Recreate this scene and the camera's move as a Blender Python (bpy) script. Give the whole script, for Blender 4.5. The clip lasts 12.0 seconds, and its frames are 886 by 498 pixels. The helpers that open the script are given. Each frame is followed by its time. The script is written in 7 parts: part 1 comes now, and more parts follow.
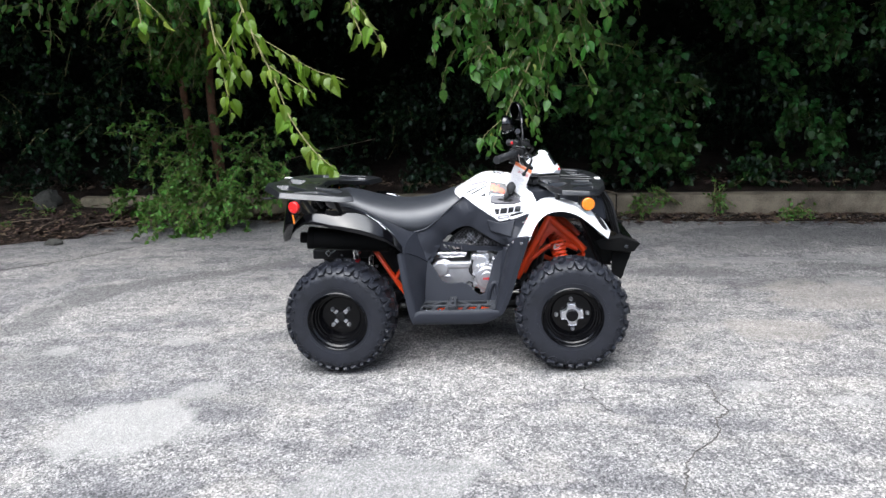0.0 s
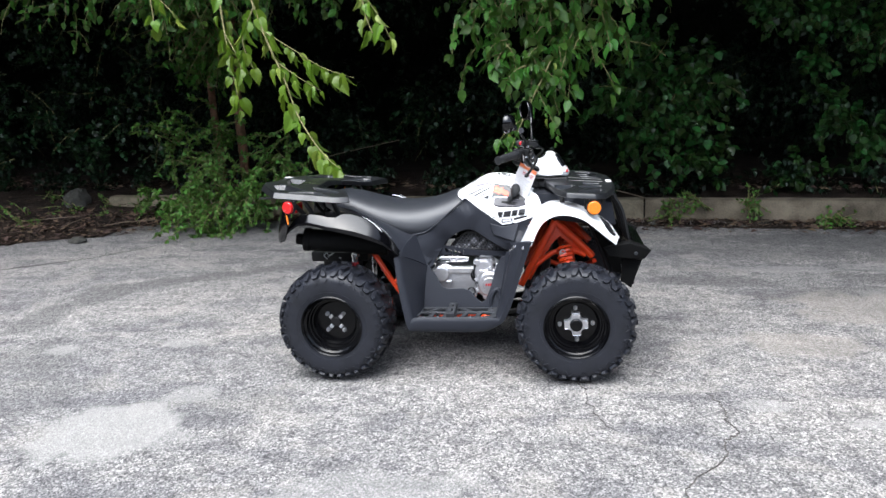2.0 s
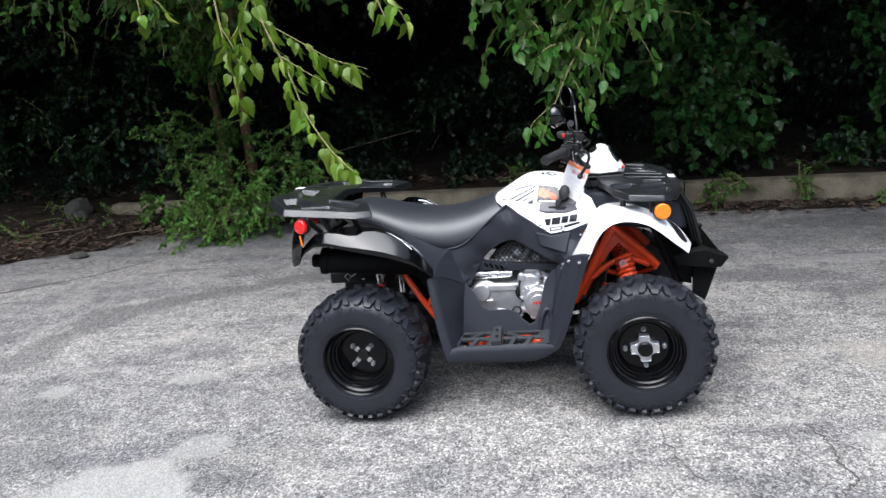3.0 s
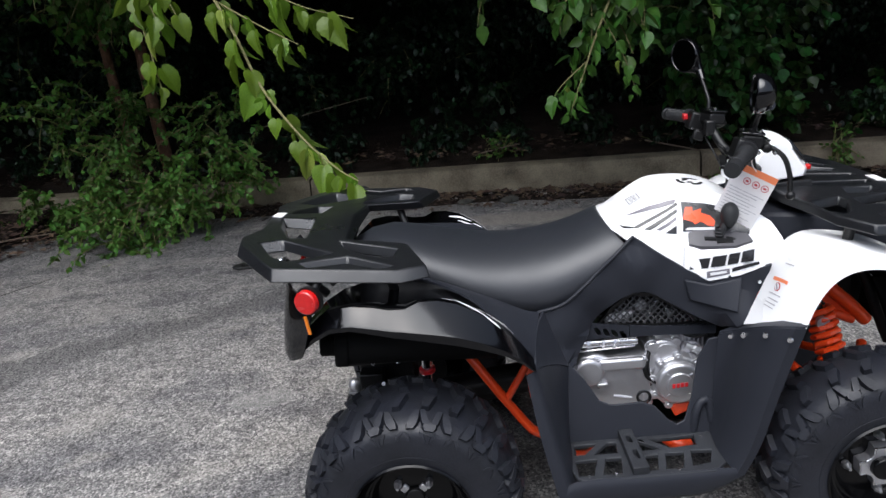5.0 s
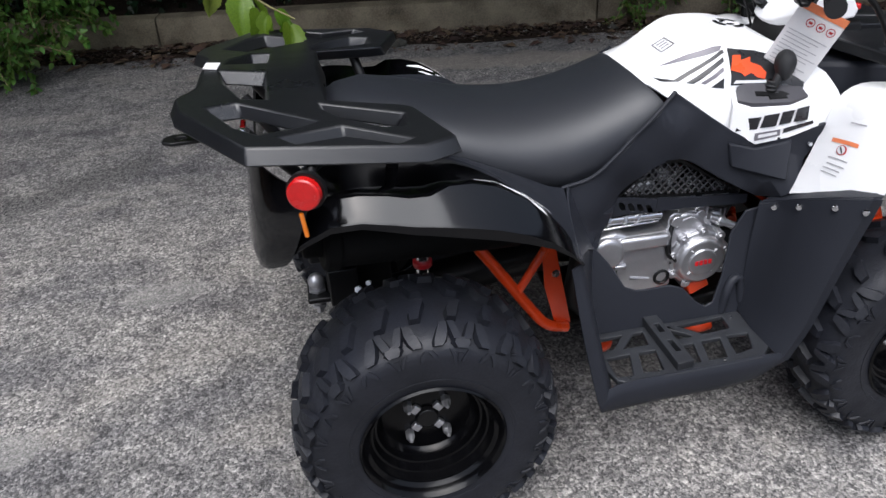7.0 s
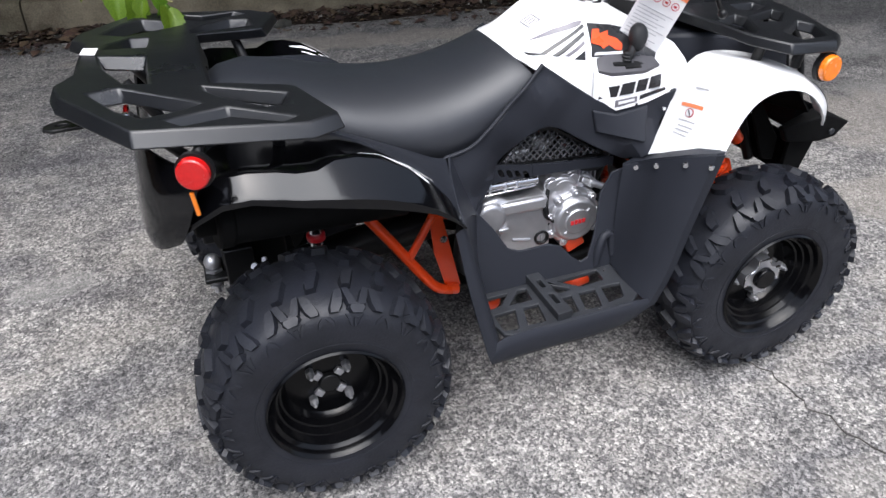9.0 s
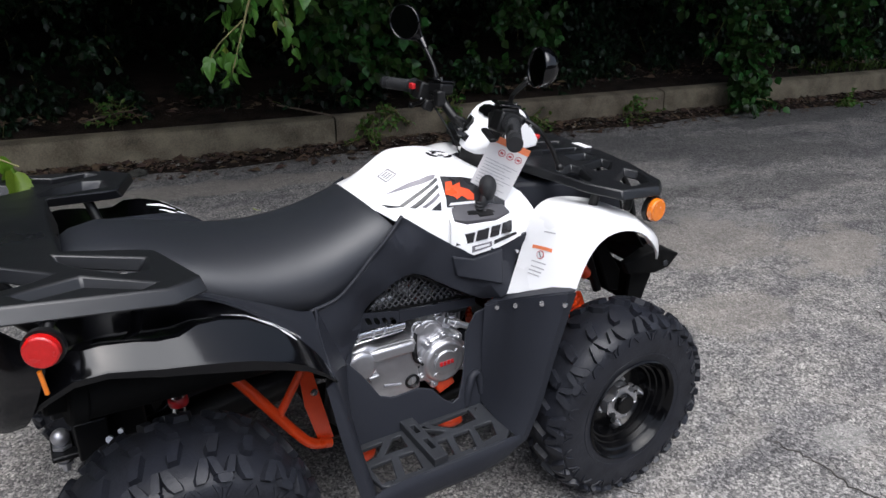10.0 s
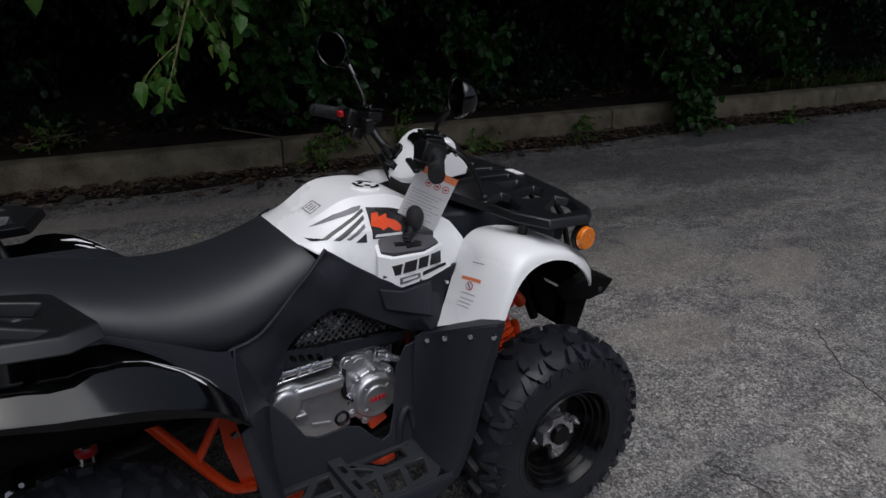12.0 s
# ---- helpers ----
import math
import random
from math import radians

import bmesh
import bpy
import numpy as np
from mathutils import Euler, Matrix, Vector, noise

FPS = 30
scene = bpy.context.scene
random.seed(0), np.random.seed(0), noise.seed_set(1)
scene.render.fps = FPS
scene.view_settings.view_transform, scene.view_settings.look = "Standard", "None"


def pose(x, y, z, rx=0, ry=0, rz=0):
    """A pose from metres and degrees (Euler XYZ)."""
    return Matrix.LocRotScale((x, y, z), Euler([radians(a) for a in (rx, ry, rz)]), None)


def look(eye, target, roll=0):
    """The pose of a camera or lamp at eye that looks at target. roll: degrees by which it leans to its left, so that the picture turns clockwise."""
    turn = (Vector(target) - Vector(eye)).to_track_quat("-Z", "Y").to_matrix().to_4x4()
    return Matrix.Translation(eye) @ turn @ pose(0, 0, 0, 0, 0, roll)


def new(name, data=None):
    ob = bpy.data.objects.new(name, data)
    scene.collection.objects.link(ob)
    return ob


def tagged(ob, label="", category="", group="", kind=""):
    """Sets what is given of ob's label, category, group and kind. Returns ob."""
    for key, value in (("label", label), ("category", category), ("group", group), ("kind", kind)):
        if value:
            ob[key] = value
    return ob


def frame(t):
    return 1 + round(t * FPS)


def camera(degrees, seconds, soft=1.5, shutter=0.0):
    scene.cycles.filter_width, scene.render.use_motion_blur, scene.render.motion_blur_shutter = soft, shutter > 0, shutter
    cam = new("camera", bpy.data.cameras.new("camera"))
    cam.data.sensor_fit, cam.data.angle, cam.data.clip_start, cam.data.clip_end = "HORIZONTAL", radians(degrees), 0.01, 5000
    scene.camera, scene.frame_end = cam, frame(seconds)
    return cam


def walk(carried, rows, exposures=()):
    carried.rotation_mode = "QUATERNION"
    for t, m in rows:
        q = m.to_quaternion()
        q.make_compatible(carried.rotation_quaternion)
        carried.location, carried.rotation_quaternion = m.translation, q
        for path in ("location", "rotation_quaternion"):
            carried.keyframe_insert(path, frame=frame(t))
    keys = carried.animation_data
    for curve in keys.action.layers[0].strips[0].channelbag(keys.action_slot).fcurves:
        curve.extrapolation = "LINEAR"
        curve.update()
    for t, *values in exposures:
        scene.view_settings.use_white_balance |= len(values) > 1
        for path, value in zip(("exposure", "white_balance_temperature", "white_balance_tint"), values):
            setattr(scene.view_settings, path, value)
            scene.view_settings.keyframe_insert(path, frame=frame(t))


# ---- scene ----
cam = camera(62.5, 12.0)
PATH = [
    (0, (0.289, -3.85, 1.43), (0.1, -1.913, 0.968), -2.4),
    (0.5, (0.299, -3.862, 1.394), (0.108, -1.923, 0.941), -2.5),
    (1, (0.312, -3.844, 1.418), (0.129, -1.91, 0.944), -2.8),
    (1.5, (0.321, -3.818, 1.409), (0.124, -1.884, 0.94), -2.7),
    (2, (0.475, -3.677, 1.389), (0.172, -1.751, 0.941), -2.3),
    (2.5, (0.424, -3.464, 1.404), (0.056, -1.551, 0.953), -4.3),
    (4.5, (-0.226, -2.247, 1.476), (-0.379, -0.363, 0.824), -8.7),
    (5, (-0.342, -1.989, 1.442), (-0.452, -0.094, 0.812), -6.2),
    (5.5, (-0.419, -1.725, 1.479), (-0.442, 0.169, 0.837), -6.6),
    (6, (-0.587, -1.626, 1.506), (-0.532, 0.255, 0.827), -6.2),
    (6.5, (-0.702, -1.578, 1.449), (-0.422, 0.22, 0.62), -4.2),
    (7, (-0.711, -1.558, 1.367), (-0.419, 0.128, 0.33), -2.7),
    (9, (-0.707, -1.649, 1.394), (-0.168, -0.063, 0.302), -1.4),
    (9.5, (-0.681, -1.667, 1.437), (0.097, -0.07, 0.518), -2.3),
    (10, (-0.707, -1.655, 1.443), (0.227, -0.068, 0.664), 0.5),
    (10.5, (-0.681, -1.677, 1.454), (0.29, -0.111, 0.676), 1.4),
    (11, (-0.629, -1.653, 1.47), (0.432, -0.123, 0.739), 1.6),
    (11.5, (-0.63, -1.656, 1.442), (0.453, -0.128, 0.741), 0.9),
    (12, (-0.605, -1.654, 1.463), (0.426, -0.106, 0.726), 0.7),
]
walk(cam, [(t, look(eye, target, roll)) for t, eye, target, roll in PATH],
     [(0, 1.52, 6050, 8.5), (2.5, 1.46, 6050, 8.5), (4.5, 0.82, 6080, 9), (5.5, 0.68, 6180, 11), (6.0, 0.78, 6180, 11), (6.5, 0.92, 6180, 11), (7.0, 0.58, 6180, 11), (9.0, 1.0, 6180, 11), (9.5, 0.8, 6180, 11), (10.5, 0.38, 6180, 11), (11.2, -0.10, 6180, 11), (12, -0.64, 6180, 11)])

# ---- light ----
from mathutils.bvhtree import BVHTree

world = bpy.data.worlds.new("world")
scene.world = world
world.use_nodes = True
wn, wl = world.node_tree.nodes, world.node_tree.links
wn.clear()
sky = wn.new("ShaderNodeTexSky")
sky.sky_type, sky.sun_disc = "NISHITA", False
sky.sun_elevation, sky.sun_rotation = radians(66), radians(196)
sky.air_density, sky.dust_density, sky.ozone_density = 1.0, 4.0, 1.0
cloud = wn.new("ShaderNodeHueSaturation")
cloud.inputs["Saturation"].default_value = 0.65
bg = wn.new("ShaderNodeBackground")
bg.inputs["Strength"].default_value = 0.14
wout = wn.new("ShaderNodeOutputWorld")
wl.new(sky.outputs[0], cloud.inputs["Color"])
wl.new(cloud.outputs[0], bg.inputs["Color"])
wl.new(bg.outputs[0], wout.inputs[0])

sun = new("sun", bpy.data.lights.new("sun", "SUN"))
sun.data.energy, sun.data.angle, sun.data.color = 2.4, radians(60), (1.0, 0.995, 0.985)
sun.matrix_world = look((-0.7, -2.4, 5.6), (0, 0, 0))


# ---- materials ----
def material(name, colour, colour2=None, rough=0.5, metal=0.0, scale=8.0, fine=120.0, bump=0.1, rough_var=0.1, coat=0.0,
             spec=0.5, island=0.0, transmit=0.0, per_object=0.0, depth=0.002):
    """A surface with a coarse stain and a fine grain of its own."""
    m = bpy.data.materials.new(name)
    m.use_nodes = True
    n, l = m.node_tree.nodes, m.node_tree.links
    p = n["Principled BSDF"]
    tc = n.new("ShaderNodeTexCoord")
    big, small = n.new("ShaderNodeTexNoise"), n.new("ShaderNodeTexNoise")
    big.inputs["Scale"].default_value, big.inputs["Detail"].default_value = scale, 6
    small.inputs["Scale"].default_value, small.inputs["Detail"].default_value = fine, 3
    for t in (big, small):
        l.new(tc.outputs["Object"], t.inputs["Vector"])
    mix = n.new("ShaderNodeMix")
    mix.data_type = "RGBA"
    c2 = colour2 or tuple(c * 0.8 for c in colour)
    mix.inputs[6].default_value, mix.inputs[7].default_value = (*colour, 1), (*c2, 1)
    add = n.new("ShaderNodeMath")
    add.operation = "MULTIPLY_ADD"
    l.new(small.outputs["Fac"], add.inputs[0])
    add.inputs[1].default_value = 0.5
    l.new(big.outputs["Fac"], add.inputs[2])
    ramp = n.new("ShaderNodeMapRange")
    ramp.inputs[1].default_value, ramp.inputs[2].default_value = 0.5, 1.0
    l.new(add.outputs[0], ramp.inputs[0])
    l.new(ramp.outputs[0], mix.inputs[0])
    last = mix.outputs[2]
    if island or per_object:
        hsv = n.new("ShaderNodeHueSaturation")
        if per_object:
            src = n.new("ShaderNodeObjectInfo").outputs["Random"]
        else:
            src = n.new("ShaderNodeNewGeometry").outputs["Random Per Island"]
        amount = island or per_object
        mr = n.new("ShaderNodeMapRange")
        mr.inputs[3].default_value, mr.inputs[4].default_value = 1 - amount, 1 + amount
        l.new(src, mr.inputs[0])
        l.new(mr.outputs[0], hsv.inputs["Value"])
        hr = n.new("ShaderNodeMapRange")
        hr.inputs[3].default_value, hr.inputs[4].default_value = 0.5 - amount * 0.06, 0.5 + amount * 0.05
        l.new(src, hr.inputs[0])
        l.new(hr.outputs[0], hsv.inputs["Hue"])
        l.new(last, hsv.inputs["Color"])
        last = hsv.outputs[0]
    l.new(last, p.inputs["Base Color"])
    rr = n.new("ShaderNodeMapRange")
    rr.inputs[1].default_value, rr.inputs[2].default_value = 0.3, 0.7
    rr.inputs[3].default_value, rr.inputs[4].default_value = max(rough - rough_var, 0.02), min(rough + rough_var, 1)
    l.new(big.outputs["Fac"], rr.inputs[0])
    l.new(rr.outputs[0], p.inputs["Roughness"])
    p.inputs["Metallic"].default_value = metal
    p.inputs["Specular IOR Level"].default_value = spec
    p.inputs["Coat Weight"].default_value = coat
    p.inputs["Coat Roughness"].default_value = 0.05
    if bump:
        b = n.new("ShaderNodeBump")
        b.inputs["Strength"].default_value, b.inputs["Distance"].default_value = bump, depth
        l.new(small.outputs["Fac"], b.inputs["Height"])
        l.new(b.outputs[0], p.inputs["Normal"])
    if transmit:
        tr = n.new("ShaderNodeBsdfTranslucent")
        l.new(last, tr.inputs["Color"])
        ms = n.new("ShaderNodeMixShader")
        ms.inputs[0].default_value = transmit
        l.new(p.outputs[0], ms.inputs[1])
        l.new(tr.outputs[0], ms.inputs[2])
        l.new(ms.outputs[0], n["Material Output"].inputs["Surface"])
    return m


def asphalt_material():
    """Old grey asphalt: stones in worn bitumen, pale rubbed patches, dark damp streaks, tree shade painted near the
    kerb.
    """
    m = bpy.data.materials.new("asphalt")
    m.use_nodes = True
    n, l = m.node_tree.nodes, m.node_tree.links
    p = n["Principled BSDF"]
    tc = n.new("ShaderNodeTexCoord")

    def tex(kind, scale, detail=4.0, stretch=None):
        t = n.new(kind)
        t.inputs["Scale"].default_value = scale
        if kind == "ShaderNodeTexNoise":
            t.inputs["Detail"].default_value = detail
        if stretch:
            mp = n.new("ShaderNodeMapping")
            mp.inputs["Scale"].default_value = stretch
            mp.inputs["Rotation"].default_value = (0, 0, radians(-14))
            l.new(tc.outputs["Object"], mp.inputs["Vector"])
            l.new(mp.outputs[0], t.inputs["Vector"])
        else:
            l.new(tc.outputs["Object"], t.inputs["Vector"])
        return t

    def ramp(src, stops):
        r = n.new("ShaderNodeValToRGB")
        e = r.color_ramp.elements
        while len(e) < len(stops):
            e.new(0.5)
        for k, (pos, c) in zip(e, stops):
            k.position, k.color = pos, (*c, 1)
        l.new(src, r.inputs[0])
        return r.outputs[0]

    def blend(a, b, fac, kind="MIX"):
        x = n.new("ShaderNodeMix")
        x.data_type, x.blend_type = "RGBA", kind
        if isinstance(fac, float):
            x.inputs[0].default_value = fac
        else:
            l.new(fac, x.inputs[0])
        l.new(a, x.inputs[6])
        l.new(b, x.inputs[7])
        return x.outputs[2]

    stones = tex("ShaderNodeTexVoronoi", 150)
    grit = tex("ShaderNodeTexVoronoi", 310)
    s1 = ramp(stones.outputs["Color"], [(0.12, (0.024, 0.024, 0.025)), (0.45, (0.112, 0.110, 0.106)), (0.9, (0.39, 0.375, 0.350))])
    s2 = ramp(grit.outputs["Color"], [(0.12, (0.016, 0.016, 0.017)), (0.5, (0.120, 0.118, 0.115)), (0.9, (0.39, 0.378, 0.357))])
    base = blend(s1, s2, 0.38)
    # lost stones and rubbed flecks, from a thumb's width to a hand's width
    for scale, detail, stops in ((62, 2, [(0.34, 0.68), (0.50, 1.0), (0.66, 1.30)]), (26, 4, [(0.36, 0.72), (0.47, 1.0), (0.62, 1.16)]), (9.0, 6, [(0.40, 0.80), (0.50, 1.0), (0.60, 1.10)])):
        fleck = tex("ShaderNodeTexNoise", scale, detail)
        base = blend(base, ramp(fleck.outputs["Fac"], [(q, (k, k, k * (1.0 if k > 1 else 1.015))) for q, k in stops]), 1.0, "MULTIPLY")
    # bare dark binder where the top has worn off, in ragged streaks
    streak = tex("ShaderNodeTexNoise", 2.6, 9, (0.6, 1.5, 1))
    base = blend(base, ramp(streak.outputs["Fac"], [(0.52, (1.04, 1.035, 1.02)), (0.58, (0.82, 0.82, 0.835)), (0.70, (0.66, 0.662, 0.68))]), 1.0, "MULTIPLY")
    worn = tex("ShaderNodeTexNoise", 0.8, 8)
    base = blend(base, ramp(worn.outputs["Fac"], [(0.36, (0.80, 0.80, 0.815)), (0.52, (0.98, 0.975, 0.965)), (0.66, (1.14, 1.12, 1.09))]), 1.0, "MULTIPLY")
    rub = tex("ShaderNodeTexNoise", 3.1, 9, (0.8, 1.3, 1))
    rubbed = ramp(rub.outputs["Fac"], [(0.56, (0, 0, 0)), (0.60, (0.36, 0.36, 0.36))])
    pale_stone = ramp(stones.outputs["Color"], [(0.1, (0.10, 0.094, 0.086)), (0.9, (0.40, 0.375, 0.34))])
    base = blend(base, pale_stone, rubbed)
    edge = tex("ShaderNodeTexNoise", 5.0, 7)
    worn_stone = ramp(grit.outputs["Color"], [(0.1, (0.14, 0.137, 0.13)), (0.9, (0.34, 0.33, 0.31))])
    tar_shade_stone = ramp(stones.outputs["Color"], [(0.15, (0.012, 0.012, 0.013)), (0.85, (0.17, 0.166, 0.16))])

    def patch(cx, cy, rx, ry, k, fill, turn=0.0):
        """A ragged patch of its own: wear, tar, and near the kerb painted shade."""
        mp = n.new("ShaderNodeMapping")
        mp.vector_type = "TEXTURE"
        mp.inputs["Location"].default_value = (cx, cy, 0)
        mp.inputs["Rotation"].default_value = (0, 0, radians(turn))
        mp.inputs["Scale"].default_value = (rx, ry, 1)
        l.new(tc.outputs["Object"], mp.inputs["Vector"])
        ln = n.new("ShaderNodeVectorMath")
        ln.operation = "LENGTH"
        l.new(mp.outputs[0], ln.inputs[0])
        wob = n.new("ShaderNodeMath")
        wob.operation = "MULTIPLY_ADD"
        l.new(edge.outputs["Fac"], wob.inputs[0])
        wob.inputs[1].default_value = 1.7
        l.new(ln.outputs["Value"], wob.inputs[2])
        mr = n.new("ShaderNodeMapRange")
        mr.inputs[1].default_value, mr.inputs[2].default_value, mr.inputs[3].default_value, mr.inputs[4].default_value = 1.62, 1.92, k, 0.0
        l.new(wob.outputs[0], mr.inputs[0])
        return blend(base, fill, mr.outputs[0])
    # tar patches; the last ones toward the kerb paint in the trees' shade
    for row in ((-2.82, 0.36, 0.16, 0.36, 0.8, 0), (-2.72, 0.92, 0.22, 0.32, 0.8, -12), (-2.48, 1.22, 0.30, 0.13, 0.85, 22), (-2.10, 1.42, 0.36, 0.12, 0.85, 24), (-1.72, 1.66, 0.32, 0.12, 0.8, 32), (-2.35, -0.30, 0.26, 0.34, 0.55, 0), (-2.15, -0.72, 0.42, 0.30, 0.42, 0), (-0.98, -0.78, 0.30, 0.16, 0.38, 10),
                (1.55, 1.30, 0.42, 0.13, 0.75, -4), (2.15, 1.02, 0.48, 0.14, 0.75, 8), (2.65, 1.40, 0.40, 0.12, 0.75, 0), (4.2, 1.65, 0.80, 0.24, 0.75, -8), (2.7, 2.55, 1.2, 0.22, 0.75, -7), (5.6, 2.35, 1.3, 0.25, 0.75, -7), (-0.7, -1.9, 0.6, 0.22, 0.3, 0), (3.5, 0.4, 0.5, 0.2, 0.4, 30), (2.2, 2.15, 0.8, 0.30, 0.5, -6), (3.4, 1.15, 0.7, 0.22, 0.6, -12), (3.6, 2.1, 1.1, 0.30, 0.65, -8)):
        base = patch(*row[:5], tar_shade_stone, row[5])
    for row in ((-1.42, -1.08, 0.345, 0.30, 0.78, 0), (-0.18, -1.48, 0.40, 0.20, 0.42, 10), (-1.21, -0.69, 0.12, 0.10, 0.5, 0), (-2.27, -0.15, 0.13, 0.08, 0.6, 0), (-1.62, -0.02, 0.11, 0.07, 0.55, 0), (1.36, -0.66, 0.10, 0.07, 0.5, 0), (1.72, -0.80, 0.10, 0.06, 0.55, 0),
                (2.72, 0.88, 0.45, 0.15, 0.34, -20), (2.95, 1.50, 0.40, 0.12, 0.34, -10), (2.05, 1.62, 0.42, 0.10, 0.4, 0), (2.75, 1.68, 0.30, 0.10, 0.4, 0), (1.2, -2.1, 0.4, 0.2, 0.4, 0), (-1.3, 0.62, 0.14, 0.08, 0.4, 0)):
        base = patch(*row[:5], worn_stone, row[5])
    # sandy worn ground
    sand_stone = ramp(grit.outputs["Color"], [(0.1, (0.13, 0.118, 0.102)), (0.9, (0.36, 0.325, 0.28))])
    for row in ((2.30, 0.72, 0.46, 0.30, 0.42, -15), (2.75, 0.30, 0.40, 0.22, 0.5, 20), (0.1, 2.85, 1.4, 0.16, 0.6, -7), (1.75, 0.10, 0.30, 0.20, 0.4, 0)):
        base = patch(*row[:5], sand_stone, row[5])
    l.new(base, p.inputs["Base Color"])
    p.inputs["Roughness"].default_value = 0.85
    p.inputs["Specular IOR Level"].default_value = 0.35
    b = n.new("ShaderNodeBump")
    b.inputs["Strength"].default_value, b.inputs["Distance"].default_value = 0.7, 0.003
    l.new(stones.outputs["Distance"], b.inputs["Height"])
    b.invert = True
    l.new(b.outputs[0], p.inputs["Normal"])
    return m


ASPHALT = asphalt_material()
CONCRETE = material("kerb_concrete", (0.205, 0.172, 0.118), (0.062, 0.051, 0.035), 0.9, scale=5.0, fine=90, bump=0.6, depth=0.004, per_object=0.15)
SOIL = material("leaf_litter_soil", (0.034, 0.022, 0.015), (0.007, 0.005, 0.004), 0.95, scale=6, fine=60, bump=1.0, depth=0.02, spec=0.2)
LITTER = material("dead_leaf", (0.105, 0.062, 0.038), (0.040, 0.025, 0.018), 0.8, island=0.6, fine=60)
CRACK = material("crack_dirt", (0.07, 0.062, 0.055), (0.03, 0.028, 0.026), 0.95, scale=30)
STONE = material("fieldstone", (0.070, 0.066, 0.056), (0.020, 0.021, 0.017), 0.95, scale=7, fine=45, bump=1.0, depth=0.012)
GRAVEL = material("gutter_gravel", (0.26, 0.245, 0.22), (0.12, 0.11, 0.10), 0.9, island=0.5, fine=60)
BARK = material("bark", (0.18, 0.088, 0.048), (0.075, 0.038, 0.022), 0.9, scale=14, fine=50, bump=1.0, depth=0.015)
TWIG = material("green_twig", (0.19, 0.18, 0.07), (0.10, 0.09, 0.035), 0.8, scale=30)
DRY_TWIG = material("dry_twig", (0.13, 0.10, 0.07), (0.07, 0.05, 0.035), 0.85, scale=20)
LEAF = material("broad_leaf", (0.075, 0.175, 0.026), (0.040, 0.105, 0.016), 0.40, scale=25, fine=90, island=0.45, transmit=0.33, bump=0.2, spec=0.35)
LEAF_ONE = material("hanging_leaf", (0.128, 0.222, 0.017), (0.078, 0.150, 0.013), 0.38, scale=25, fine=90, per_object=0.25, transmit=0.38, bump=0.2, spec=0.35)
LEAF_YELLOW = material("yellow_leaf", (0.26, 0.32, 0.05), (0.17, 0.24, 0.035), 0.5, scale=25, transmit=0.3)
# leaf green held near black, the shade of the woods in its colour
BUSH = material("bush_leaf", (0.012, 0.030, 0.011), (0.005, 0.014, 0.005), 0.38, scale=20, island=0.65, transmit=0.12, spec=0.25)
SHRUB = material("shrub_leaf", (0.108, 0.210, 0.036), (0.050, 0.118, 0.022), 0.45, scale=20, island=0.45, transmit=0.28, spec=0.3)
# same bush leaf twice: a dim colour, then one with light put in
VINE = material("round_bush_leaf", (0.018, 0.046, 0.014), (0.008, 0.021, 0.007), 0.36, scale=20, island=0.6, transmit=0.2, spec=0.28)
VINE_LIT = material("round_bush_leaf_lit", (0.040, 0.100, 0.022), (0.017, 0.046, 0.011), 0.36, scale=20, island=0.6, transmit=0.25, spec=0.28)
# near-black sheet colour that stands for the shade deep in the woods
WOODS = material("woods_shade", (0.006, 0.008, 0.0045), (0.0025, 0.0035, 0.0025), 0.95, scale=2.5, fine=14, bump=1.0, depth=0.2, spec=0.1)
GRASS = material("grass_blade", (0.10, 0.17, 0.03), (0.06, 0.11, 0.02), 0.6, island=0.3, transmit=0.25)

WHITE = material("white_plastic", (0.86, 0.86, 0.86), (0.84, 0.84, 0.85), 0.28, scale=3, fine=300, bump=0.02, rough_var=0.05, coat=0.3)
GREY = material("grained_grey_plastic", (0.0200, 0.0217, 0.0278), (0.0158, 0.0173, 0.0224), 0.44, spec=0.17, scale=5, fine=900, bump=0.35, rough_var=0.06, depth=0.0006)
# step grey made lighter for the sky light its top catches
STEP = material("lit_step_plastic", (0.026, 0.028, 0.032), (0.015, 0.016, 0.019), 0.5, spec=0.28, scale=14, fine=500, bump=0.4, depth=0.0008)
# matt black for silencer and bumper; behind the mesh it stands for shade
VOID = material("matt_void_black", (0.003, 0.003, 0.003), (0.002, 0.002, 0.002), 0.75, spec=0.12, scale=12, bump=0.1)
RACK = material("rack_plastic", (0.0075, 0.0082, 0.0098), (0.0058, 0.0062, 0.0075), 0.36, spec=0.60, scale=6, fine=800, bump=0.45, depth=0.0006)
GLOSS = material("gloss_black_plastic", (0.003, 0.003, 0.0035), (0.002, 0.002, 0.0026), 0.08, scale=4, fine=200, bump=0.01, rough_var=0.03, spec=0.5)
FENDER = material("gloss_black_fender", (0.0020, 0.0020, 0.0026), (0.0016, 0.0016, 0.0021), 0.13, scale=4, fine=200, bump=0.03, rough_var=0.05, spec=0.40)
SEAT = material("seat_vinyl", (0.0122, 0.0140, 0.0190), (0.0100, 0.0114, 0.0154), 0.48, spec=0.66, scale=4, fine=700, bump=0.4, rough_var=0.05, depth=0.0006)
RUBBER = material("tyre_rubber", (0.0152, 0.0166, 0.0224), (0.0071, 0.0079, 0.0109), 0.50, spec=0.32, scale=12, fine=160, bump=0.4, rough_var=0.17)
